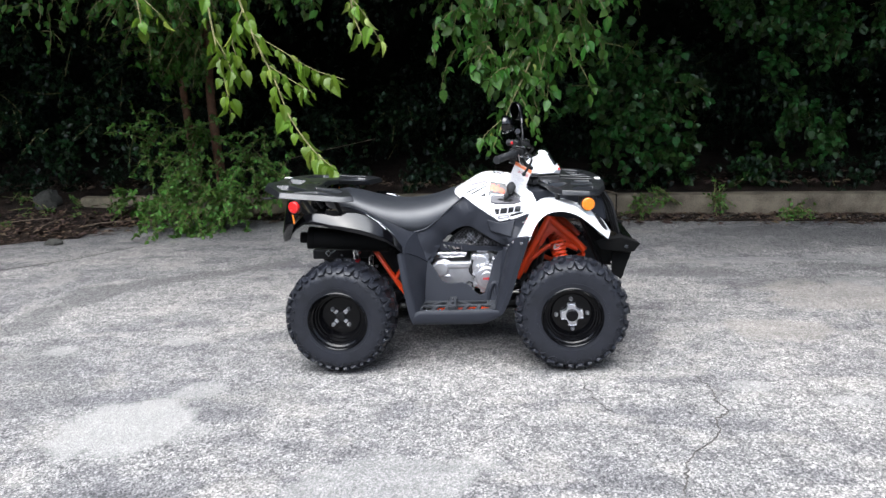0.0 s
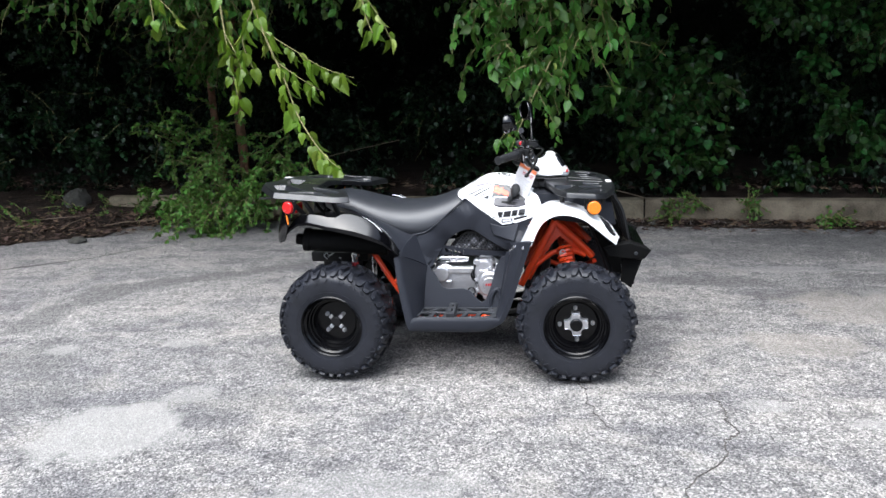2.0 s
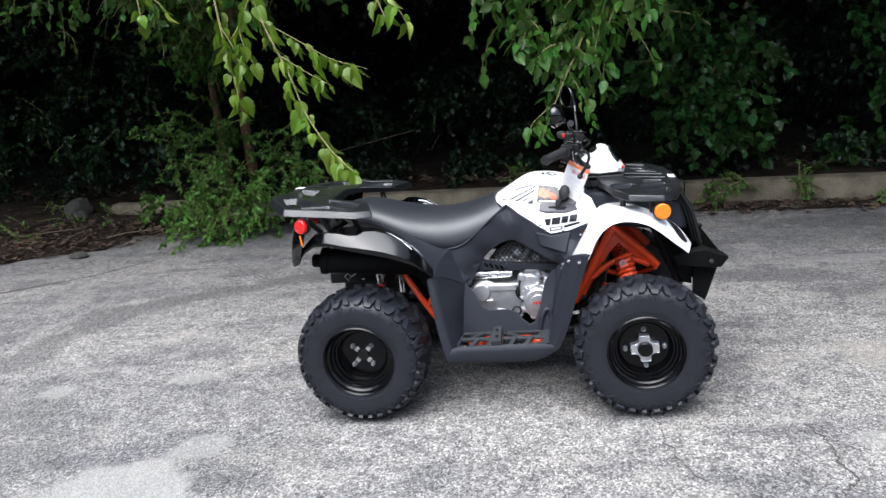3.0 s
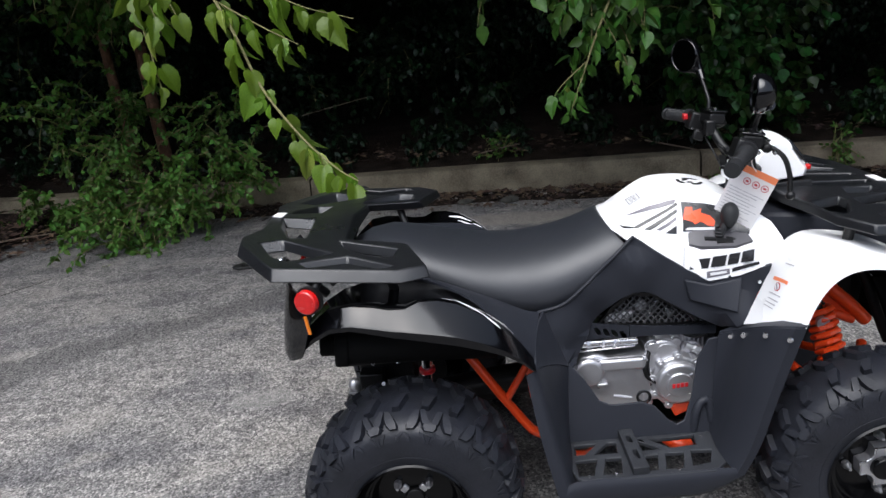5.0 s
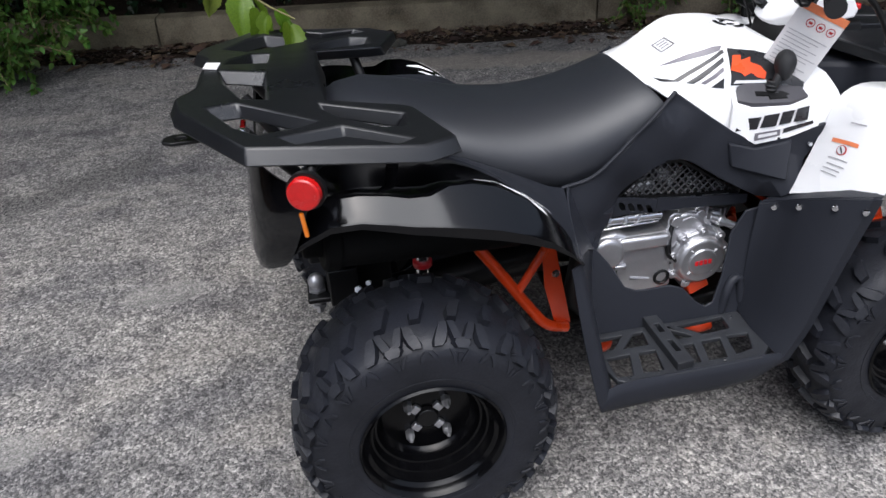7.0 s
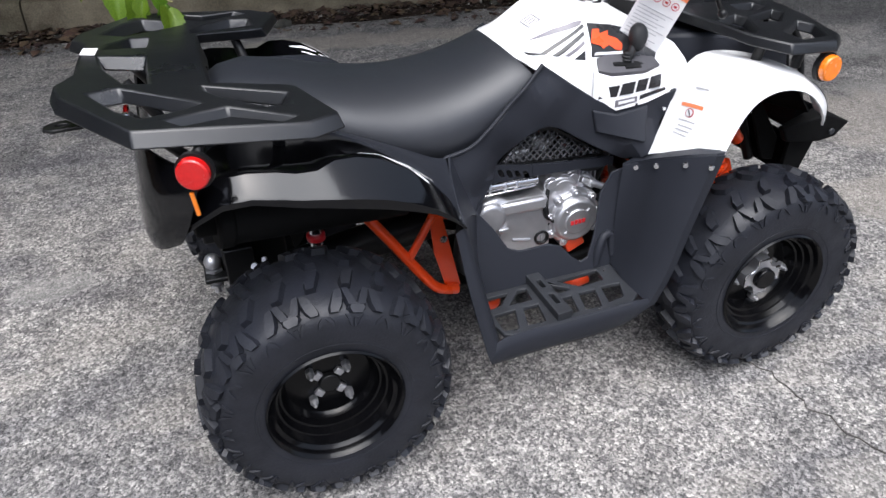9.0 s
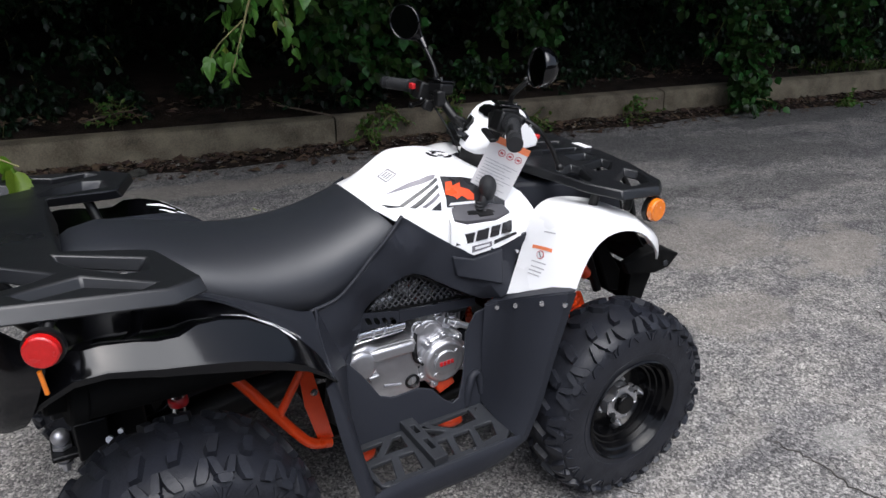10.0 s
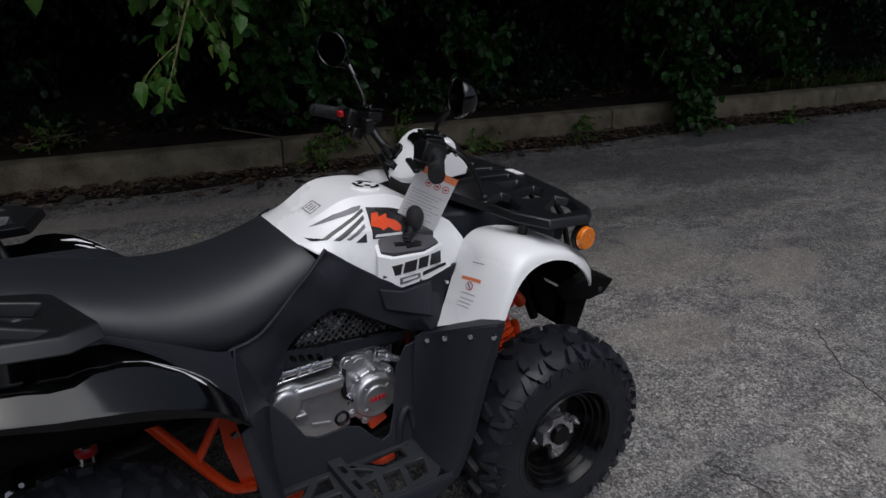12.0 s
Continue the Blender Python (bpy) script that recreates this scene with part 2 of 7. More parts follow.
RIM = material("black_wheel_paint", (0.0025, 0.0025, 0.003), (0.0018, 0.0018, 0.0022), 0.16, spec=0.22, scale=10, rough_var=0.05, bump=0.03)
BLACK = material("black_part", (0.0045, 0.0045, 0.005), (0.003, 0.003, 0.0034), 0.45, spec=0.35, scale=12, bump=0.1)
GRIP = material("grip_rubber", (0.013, 0.0135, 0.015), None, 0.6, scale=10, fine=500, bump=0.5, depth=0.001)
ORANGE = material("orange_frame_paint", (0.74, 0.062, 0.008), (0.64, 0.050, 0.007), 0.32, scale=8, coat=0.2, bump=0.03)
ALLOY = material("cast_alloy", (0.60, 0.60, 0.62), (0.46, 0.46, 0.48), 0.40, 0.9, scale=20, fine=400, bump=0.3, depth=0.0008)
CHROME = material("bright_steel", (0.75, 0.75, 0.76), (0.6, 0.6, 0.62), 0.2, 1.0, scale=30, bump=0.03)
RED_LENS = material("red_lens", (0.50, 0.006, 0.006), (0.38, 0.005, 0.005), 0.22, scale=60, fine=350, bump=0.5, coat=0.6)
AMBER_LENS = material("amber_lens", (0.78, 0.20, 0.008), (0.66, 0.16, 0.007), 0.22, scale=60, fine=350, bump=0.5, coat=0.6)
PALE_ORANGE = material("printed_orange", (0.80, 0.24, 0.10), (0.74, 0.20, 0.08), 0.5, bump=0)
MIRROR = material("mirror_glass", (0.85, 0.86, 0.87), None, 0.03, 1.0, bump=0, rough_var=0.01)
INK = material("decal_black", (0.018, 0.018, 0.020), None, 0.3, bump=0)
INK_GREY = material("decal_grey", (0.17, 0.16, 0.18), None, 0.35, bump=0)
WIRE = material("mesh_grey", (0.085, 0.085, 0.090), (0.05, 0.05, 0.055), 0.35, scale=30, bump=0.05)
PLATE = material("gate_plate_grey", (0.060, 0.058, 0.066), None, 0.4, bump=0)
INK_PALE = material("decal_pale_grey", (0.42, 0.41, 0.43), None, 0.4, bump=0)
INK_ORANGE = material("decal_orange", (0.80, 0.09, 0.02), (0.72, 0.07, 0.02), 0.3, bump=0)
INK_WHITE = material("decal_white", (0.78, 0.78, 0.79), None, 0.3, bump=0)
INK_RED = material("decal_red", (0.50, 0.015, 0.02), None, 0.35, bump=0)
PAPER = material("tag_paper", (0.76, 0.74, 0.74), (0.70, 0.69, 0.69), 0.6, scale=12, bump=0.05)


# ---- shaping helpers ----
def part(name, bm, mat, parent=None, label="", smooth=38, bevel=0.0, seg=2):
    """Link a bmesh as one mesh object, shaded smooth up to an angle."""
    bmesh.ops.remove_doubles(bm, verts=bm.verts, dist=1e-5)
    bmesh.ops.recalc_face_normals(bm, faces=bm.faces)
    for f in bm.faces:
        f.smooth = True
    lim = radians(smooth)
    for e in bm.edges:
        if len(e.link_faces) == 2 and e.calc_face_angle(0) > lim:
            e.smooth = False
    me = bpy.data.meshes.new(name)
    bm.to_mesh(me)
    bm.free()
    me.materials.append(mat)
    ob = new(name, me)
    if parent:
        ob.parent = parent
    if label:
        ob["label"] = label
    if bevel:
        mod = ob.modifiers.new("bevel", "BEVEL")
        mod.width, mod.segments, mod.limit_method, mod.angle_limit = bevel, seg, "ANGLE", radians(32)
        mod.use_clamp_overlap = True
    return ob


def thing(name, at, label, category, group="", kind=""):
    return tagged(new(name), label, category, group, kind) if at is None else _placed(tagged(new(name), label, category, group, kind), at)


def _placed(ob, at):
    ob.location = at
    return ob


def box(bm, size, m=None):
    bmesh.ops.create_cube(bm, size=1, matrix=(m or Matrix()) @ Matrix.Diagonal((*size, 1)))


def span(a, b):
    """The pose at a whose z points to b, and the distance."""
    d = Vector(b) - Vector(a)
    return Matrix.Translation(a) @ d.to_track_quat("Z", "Y").to_matrix().to_4x4(), d.length


def rod(bm, a, b, r, r2=None, n=14, cap=True):
    m, d = span(a, b)
    bmesh.ops.create_cone(bm, cap_ends=cap, segments=n, radius1=r, radius2=r if r2 is None else r2, depth=d, matrix=m @ Matrix.Translation((0, 0, d / 2)))


def smooth_line(pts, steps=6):
    """A rounded path through points."""
    p = [Vector(q) for q in pts]
    p = [2 * p[0] - p[1], *p, 2 * p[-1] - p[-2]]
    out = []
    for i in range(1, len(p) - 2):
        for k in range(steps):
            t = k / steps
            a, b, c, d = p[i - 1:i + 3]
            out.append(0.5 * (2 * b + (c - a) * t + (2 * a - 5 * b + 4 * c - d) * t * t + (3 * b - a - 3 * c + d) * t ** 3))
    return out + [p[-2]]


def tube(bm, pts, r, n=10, steps=6, r_end=None):
    path = smooth_line(pts, steps) if steps else [Vector(q) for q in pts]
    rings, ref = [], Vector((0.13, 0.21, 0.97))
    for i, c in enumerate(path):
        d = (path[min(i + 1, len(path) - 1)] - path[max(i - 1, 0)]).normalized()
        u = (ref - d * ref.dot(d)).normalized()
        ref = u
        v = d.cross(u)
        k = r if r_end is None else r + (r_end - r) * i / (len(path) - 1)
        rings.append([bm.verts.new(c + k * (math.cos(a) * u + math.sin(a) * v)) for a in (2 * math.pi * j / n for j in range(n))])
    skin(bm, rings, True)
    bm.faces.new(rings[0])
    bm.faces.new(rings[-1])


def skin(bm, rings, closed):
    for a, b in zip(rings, rings[1:]):
        n = len(a)
        for j in range(n if closed else n - 1):
            k = (j + 1) % n
            try:
                bm.faces.new((a[j], a[k], b[k], b[j]))
            except ValueError:
                pass


def loft(bm, sections, closed=True):
    rings = [[bm.verts.new(p) for p in s] for s in sections]
    skin(bm, rings, closed)
    if closed:
        bm.faces.new(rings[0])
        bm.faces.new(rings[-1])


def sheet(bm, rows, thick, along=0, across=None):
    """A curved shell of some thickness through rows of points, rounded along the rows and across them."""
    g = [[Vector(p) for p in r] for r in rows]
    across = along if across is None else across
    if along:
        g = [smooth_line(r, along) for r in g]
    if across:
        cols = [smooth_line([r[j] for r in g], across) for j in range(len(g[0]))]
        g = [[c[i] for c in cols] for i in range(len(cols[0]))]
    nr, nc = len(g), len(g[0])
    front = [[bm.verts.new(p) for p in r] for r in g]
    back = []
    for i in range(nr):
        line = []
        for j in range(nc):
            du = g[min(i + 1, nr - 1)][j] - g[max(i - 1, 0)][j]
            dv = g[i][min(j + 1, nc - 1)] - g[i][max(j - 1, 0)]
            k = du.cross(dv)
            line.append(bm.verts.new(g[i][j] + (k.normalized() * thick if k.length > 1e-9 else Vector())))
        back.append(line)
    skin(bm, front, False)
    skin(bm, back, False)
    edge = [(i, 0) for i in range(nr)] + [(nr - 1, j) for j in range(1, nc)] + [(i, nc - 1) for i in range(nr - 2, -1, -1)] + [(0, j) for j in range(nc - 2, 0, -1)]
    for (a, b), (c, d) in zip(edge, edge[1:] + edge[:1]):
        bm.faces.new((front[a][b], front[c][d], back[c][d], back[a][b]))


def plate(bm, top, bottom):
    """A plate with holes: loops of points above and below, the first loop the outline."""
    for loops in (top, bottom):
        edges = []
        for lp in loops:
            vs = [bm.verts.new(p) for p in lp]
            edges += [bm.edges.new((vs[i], vs[(i + 1) % len(vs)])) for i in range(len(vs))]
        bmesh.ops.triangle_fill(bm, use_beauty=True, use_dissolve=False, edges=edges)
    for a, b in zip(top, bottom):
        n = len(a)
        for i in range(n):
            k = (i + 1) % n
            bm.faces.new([bm.verts.new(p) for p in (a[i], a[k], b[k], b[i])])


def plan_plate(bm, loops, height, thick, grow=0.0, narrow=0.0):
    """A plate from loops in plan; height(x, y) gives its top. The outline spreads by grow towards its underside, the holes narrow."""
    top = [[(x, y, height(x, y)) for x, y in lp] for lp in loops]
    bot = []
    for i, lp in enumerate(loops):
        c = np.mean(np.array(lp), axis=0)
        line = []
        for x, y in lp:
            d = Vector((x - c[0], y - c[1]))
            d = d.normalized() * (grow if i == 0 else -min(narrow, 0.45 * d.length))
            line.append((x + d.x, y + d.y, height(x, y) - thick))
        bot.append(line)
    plate(bm, top, bot)


def side_plate(bm, loops, depth, thick):
    """A plate from loops in the side view (x, z); depth(x, z) gives y."""
    top = [[(x, depth(x, z), z) for x, z in lp] for lp in loops]
    plate(bm, top, [[(x, y + thick, z) for x, y, z in lp] for lp in top])


def fade(ctrl, power=3.0):
    """A smooth value over a plane from a few known ones: rows of u, v, value."""
    def f(u, v):
        s = w = 0.0
        for a, b, c in ctrl:
            k = 1.0 / (((u - a) ** 2 + (v - b) ** 2) ** (power / 2) + 1e-7)
            s, w = s + k * c, w + k
        return s / w
    return f


def turned(bm, profile, n=48, m=None):
    """A body of revolution about y from rows of radius, y."""
    rings = [[bm.verts.new((m or Matrix()) @ Vector((r * math.cos(a), y, r * math.sin(a)))) for a in (2 * math.pi * j / n for j in range(n))] for r, y in profile]
    skin(bm, rings, True)


def disc(bm, centre, axis, r, depth, n=24, r2=None):
    rod(bm, Vector(centre), Vector(centre) + Vector(axis).normalized() * depth, r, r2, n)


def flip(p, s):
    return (p[0], p[1] * s, p[2])


# ---- ground, kerb and bed ----
KERB_DIR = Vector((1.0, -0.125, 0)).normalized()
KERB_IN = Vector((0.125, 1.0, 0)).normalized()


def kerb_at(x, back=0.0, z=0.0):
    """A point on the kerb's front line, pushed back from the road."""
    return Vector((0, 3.55, z)) + KERB_DIR * x + KERB_IN * back


def big_mesh(name, verts, faces, mat, smooth=False):
    me = bpy.data.meshes.new(name)
    me.from_pydata(verts, [], faces)
    me.materials.append(mat)
    if smooth:
        me.shade_smooth()
    return new(name, me)


def ground():
    bm = bmesh.new()
    xs = [-400, -60, -14, *[-8 + 0.5 * i for i in range(45)], 30, 80, 400]
    ys = [-400, -60, -14, *[-6 + 0.5 * i for i in range(22)], 12, 60, 400]
    grid = [[bm.verts.new((x, y, 0.0 if abs(x) > 13 or y < -5 or y > 4 else 0.006 * (noise.noise((x * 0.4, y * 0.4, 3)) - 0.2) if math.hypot(x, y) > 1.6 else 0)) for x in xs] for y in ys]
    skin(bm, grid, False)
    tagged(part("ground", bm, ASPHALT, smooth=80), "old grey asphalt parking lot with worn pale patches", "asphalt", kind="structure")

    # thin cracks
    def crack(pts, width, seed):
        bm = bmesh.new()
        path = smooth_line([(x, y, 0) for x, y in pts], 9)
        left, right = [], []
        for i, p in enumerate(path):
            d = (path[min(i + 1, len(path) - 1)] - path[max(i - 1, 0)]).normalized()
            q = Vector((-d.y, d.x, 0))
            j = 0.022 * noise.noise((i * 0.55, seed, 0.0)) + 0.01 * noise.noise((i * 1.9, seed, 4.0))
            w = width * (0.45 + 0.9 * abs(noise.noise((i * 0.5, seed, 8)))) * min(1, i / 3 + 0.15, (len(path) - 1 - i) / 3 + 0.15)
            left.append((p + q * (j + w))[:2])
            right.append((p + q * (j - w))[:2])
        loop = left + right[::-1]
        plate(bm, [[(x, y, 0.0035) for x, y in loop]], [[(x, y, -0.01) for x, y in loop]])
        return tagged(part("crack", bm, CRACK), "thin dark crack in the asphalt", "crack", kind="structure")
    crack([(1.144, -0.565), (1.175, -0.70), (1.165, -0.82), (1.185, -0.92), (1.118, -0.99), (1.09, -1.12), (0.94, -1.30), (0.90, -1.42), (0.86, -1.56)], 0.0038, 1)
    crack([(0.52, -0.40), (0.60, -0.52), (0.62, -0.70), (0.70, -0.95)], 0.002, 9)
    crack([(-4.8, 1.35), (-4.2, 1.55), (-3.6, 1.95), (-3.2, 2.45)], 0.006, 3)
    crack([(-6.0, 1.0), (-5.2, 1.25), (-4.5, 1.35), (-3.8, 1.2)], 0.005, 4)
    crack([(1.9, -0.9), (2.05, -0.5), (2.3, -0.2)], 0.0025, 6)

    # kerb stones
    kerb = thing("kerb", None, "weathered concrete kerb with rounded top edge", "kerb", kind="structure")
    prof = [(0.0, -0.05), (0.004, 0.08), (0.010, 0.185), (0.022, 0.208), (0.045, 0.217), (0.15, 0.218), (0.165, 0.205), (0.17, -0.05)]
    x = -4.75
    k = 0
    while x < 16:
        n = 3.04
        bm = bmesh.new()
        secs = []
        for i in range(25):
            u = x + 0.006 + (n - 0.012) * i / 24
            bend = 0.02 * noise.noise((u * 0.3, 0, 7))
            secs.append([kerb_at(u, b + bend + 0.004 * noise.noise((u * 3, z * 9, 1)), z + 0.004 * noise.noise((u * 2.1, b * 8, 5))) for b, z in prof])
        loft(bm, secs)
        part("kerb_stone", bm, CONCRETE, kerb, smooth=35)
        x += n
        k += 1

    # planted bed behind the kerb and the loose dirt at its foot
    bm = bmesh.new()
    rows = []
    for j in range(26):
        back = 0.10 + 0.42 * j
        rows.append([bm.verts.new(kerb_at(-12 + 0.5 * i, back, 0.185 + 0.05 * min(j, 4) + 0.10 * noise.noise((i * 0.35, j * 0.6, 2)) * min(j, 3) / 3 + 0.03 * noise.noise((i * 1.7, j * 1.9, 4)) * min(j, 2) / 2) - (Vector((0, 0, 0.22)) if i < 15 and j < 2 else Vector())) for i in range(64)])
    skin(bm, rows, False)
    tagged(part("bed_soil", bm, SOIL, smooth=80), "dark soil under the trees covered with leaf litter", "soil", kind="structure")
    bm = bmesh.new()
    rows = []
    for j in range(7):
        rows.append([])
        for i in range(240):
            u = -5 + 0.08 * i
            wide = 0.24 + 0.16 * noise.noise((u * 0.9, 0, 3)) + (0.5 if u < -3.0 else 0.0) * min(1, (-3.0 - u))
            rows[-1].append(bm.verts.new(kerb_at(u, 0.02 - wide * j / 6, 0.034 * (1 - (j / 6) ** 1.5) * (0.7 + 0.9 * noise.noise((u * 6, j * 0.9, 6))) - 0.004 * (j == 6))))
    skin(bm, rows, False)
    tagged(part("gutter_dirt", bm, SOIL, smooth=80), "strip of dark dirt along the foot of the kerb", "dirt", kind="structure")
    bm = bmesh.new()
    rows = []
    for j in range(14):
        rows.append([bm.verts.new((-14 + 0.4 * i, 3.2 - 0.5 * max(-3.45 - (-14 + 0.4 * i), 0) + 0.12 * noise.noise((i * 0.7, 0, 9)) + 0.28 * j, 0.03 * min(j, 1) - 0.006 + 0.018 * j + 0.03 * noise.noise((i * 0.9, j * 0.8, 2)) * min(j, 2))) for i in range(26)])
    skin(bm, rows, False)
    tagged(part("dirt_bank", bm, SOIL, smooth=80), "bank of soil and dead leaves where the kerb ends", "soil", kind="structure")


def scatter_flakes(name, places, size, mat, label, category):
    """Small curled flakes of litter as one mesh."""
    rng = np.random.default_rng(7)
    verts, faces = [], []
    for p in places:
        a, t = rng.uniform(0, 6.28), rng.uniform(-0.5, 0.5)
        k = size * min(rng.lognormal(-0.25, 0.55), 2.4)
        u = Vector((math.cos(a), math.sin(a), 0.35 * t)) * k
        v = Vector((-math.sin(a), math.cos(a), rng.uniform(-0.4, 0.4))) * k * 0.55
        c, b = Vector(p), len(verts)
        verts += [c - u, c + v + Vector((0, 0, k * 0.3)), c + u, c - v + Vector((0, 0, k * 0.2)), c + Vector((0, 0, 0.002))]
        faces += [(b, b + 3, b + 4), (b + 3, b + 2, b + 4), (b + 2, b + 1, b + 4), (b + 1, b, b + 4)]
    return tagged(big_mesh(name, verts, faces, mat), label, category, kind="stuff")


def litter():
    rng = np.random.default_rng(11)
    pts = []
    for _ in range(5200):
        out = min(abs(rng.normal(0, 0.17)), 0.42)
        pts.append(kerb_at(rng.uniform(-4.8, 9), 0.01 - out, 0.034 * (1 - min(out / 0.3, 1)) + 0.006))
    pts += [kerb_at(rng.uniform(-8, 9), 0.18 + abs(rng.normal(0, 0.7)), 0.29) for _ in range(3600)]
    for _ in range(5600):
        x, back = rng.uniform(-9, -3.3), abs(rng.normal(0, 0.8)) - 0.04
        pts.append(Vector((x, 3.2 - 0.5 * max(-3.45 - x, 0) + back, 0.012 + 0.16 * min(max(back, 0), 0.2) + 0.064 * max(back, 0) + rng.uniform(0, 0.03))))
    scatter_flakes("dead_leaves", pts, 0.024, LITTER, "scattered brown dead leaves and bark", "leaf litter")
    pale = [kerb_at(rng.uniform(-4.8, 8), -abs(rng.normal(0.03, 0.10)), 0.025) for _ in range(1500)]
    scatter_flakes("gravel_bits", pale, 0.012, GRAVEL, "pale gravel bits in the gutter", "gravel")

    def stone(at, r, name, label, seed, mat=STONE):
        bm = bmesh.new()
        bmesh.ops.create_icosphere(bm, subdivisions=3, radius=1)
        for v in bm.verts:
            k = 1 + 0.42 * noise.noise(v.co * 1.3 + Vector((seed, 0, 0))) + 0.16 * noise.noise(v.co * 3.4 + Vector((seed, 2, 0))) + 0.06 * noise.noise(v.co * 9 + Vector((seed, 5, 0)))
            if name == "boulder":
                k *= 0.62 / max(abs(v.co.x + 0.25 * v.co.z), abs(v.co.y), abs(v.co.z - 0.2 * v.co.x)) * 0.75 + 0.45
            v.co = Vector((v.co.x * r[0] * k, v.co.y * r[1] * k, max(v.co.z * k, -0.5) * r[2])) + Vector(at)
        ob = part(name, bm, mat, smooth=50)
        return tagged(ob, label, "stone", "stones at the kerb" if name == "loose_stone" else "")
    stone((-5.05, 4.05, 0.18), (0.14, 0.12, 0.15), "boulder", "pale weathered boulder on the soil bank", 4)
    stone((-4.1, 2.64, 0.022), (0.085, 0.06, 0.04), "loose_stone", "flat dark stone lying on the asphalt", 2)
    for i, (u, b, r) in enumerate(((-0.42, -0.20, 0.055), (-0.08, -0.22, 0.065), (0.35, -0.10, 0.05), (1.42, -0.12, 0.04), (2.35, -0.08, 0.05), (2.2, -0.2, 0.03), (-1.5, -0.1, 0.03), (-2.2, -0.16, 0.035), (3.6, -0.12, 0.03))):
        p = kerb_at(u, b, 0.012)
        stone(p, (r, r * 0.7, r * 0.45), "loose_stone", "small grey stone at the foot of the kerb", i + 10)
    for (x, y, z), a in (((0.363, 2.31, 0.004), 20), (tuple(kerb_at(0.42, -0.05, 0.04)), 70), ((-2.9, 2.62, 0.004), 120), (tuple(kerb_at(0.95, 0.35, 0.30)), 10)):
        bm = bmesh.new()
        leaf_shape(bm, pose(x, y, z, 0, 8, a), 0.07, 0.2)
        tagged(part("fallen_leaf", bm, LEAF_YELLOW, smooth=80), "single yellow fallen leaf lying on the ground", "leaf", "fallen leaves")
    # dead sticks on the bed
    for pts in (((-0.35, 3.86, 0.27), (-0.15, 3.84, 0.31), (0.02, 3.80, 0.34)), ((-2.3, 4.6, 0.55), (-1.8, 4.4, 0.66), (-1.2, 4.2, 0.78)), ((1.0, 3.75, 0.28), (1.4, 3.42, 0.20), (1.62, 3.28, 0.06)), ((-4.15, 3.15, 0.06), (-3.95, 3.22, 0.09), (-3.62, 3.28, 0.10)), ((-4.55, 3.0, 0.05), (-4.50, 3.12, 0.10), (-4.42, 3.28, 0.13)), ((-5.2, 3.3, 0.09), (-4.85, 3.38, 0.11), (-4.6, 3.42, 0.12))):
        bm = bmesh.new()
        tube(bm, pts, 0.008, 7, r_end=0.004)
        tagged(part("dead_stick", bm, DRY_TWIG), "thin bare dead stick lying on the bed", "stick", "dead sticks")


# ---- plants ----
def leaf_shape(bm, m, length, fold=0.35, lobes=0.0):
    """A broad toothed leaf with a heart base and sunken veins, folded along its rib; it starts at the pose and points along x."""
    out = [(0.0, 0.0), (-0.05, 0.10), (-0.04, 0.22), (0.06, 0.31), (0.14, 0.33), (0.20, 0.385), (0.30, 0.365), (0.38, 0.38), (0.48, 0.315), (0.56, 0.315), (0.66, 0.225), (0.74, 0.20), (0.86, 0.09), (1.0, 0.0)]
    def lift(x, k, s):
        cup = fold * k * (1 - 0.8 * k) - 0.30 * x * x
        vein = -0.012 * (0.5 + 0.5 * math.cos(2 * math.pi * (6 * x - 4.5 * k))) * min(1, 6 * k)
        return length * (cup + vein + k * 0.09 * math.sin(7 * x + 2.2 * s + 30 * fold))

    n = 24
    xs = [q[0] for q in out]
    rib = []
    for i in range(n + 1):
        x = i / n
        rib.append(bm.verts.new(m @ Vector((length * x, 0, lift(x, 0, 1) - 0.012 * length))))
    for s in (-1, 1):
        cols = [rib]
        for c in (0.3, 0.65, 1.0):
            col = []
            for i in range(n + 1):
                x = i / n
                back = 0.07 * c * max(0, 1 - 5 * x)
                w = float(np.interp(x, xs[3:], [q[1] for q in out[3:]])) if x >= 0.06 else 0.10 + 3.4 * x
                w *= (1 - lobes * math.exp(-((x - 0.5) / 0.09) ** 2)) * (1 + 0.08 * s * math.sin(5 * x + 20 * fold))
                if c == 1.0:
                    w += 0.013 * (i % 2) * min(1, 8 * (1 - x))
                k = w * c
                col.append(bm.verts.new(m @ Vector((length * (x - back), s * length * k, lift(x, k, s)))))
            cols.append(col)
        for a, b in zip(cols, cols[1:]):
            for i in range(n):
                q = (a[i], a[i + 1], b[i + 1], b[i])
                bm.faces.new(q if s > 0 else q[::-1])


LEAF_OUT = np.array([(0, 0, 0), (0.16, 0.26, 0.07), (0.45, 0.33, 0.06), (0.75, 0.18, -0.03), (1, 0, -0.16), (0.75, -0.18, -0.03), (0.45, -0.33, 0.06), (0.16, -0.26, 0.07), (0.45, 0, -0.04)])
LEAF_FACES = np.array([(0, 1, 8), (1, 2, 8), (2, 3, 8), (3, 4, 8), (4, 5, 8), (5, 6, 8), (6, 7, 8), (7, 0, 8)])


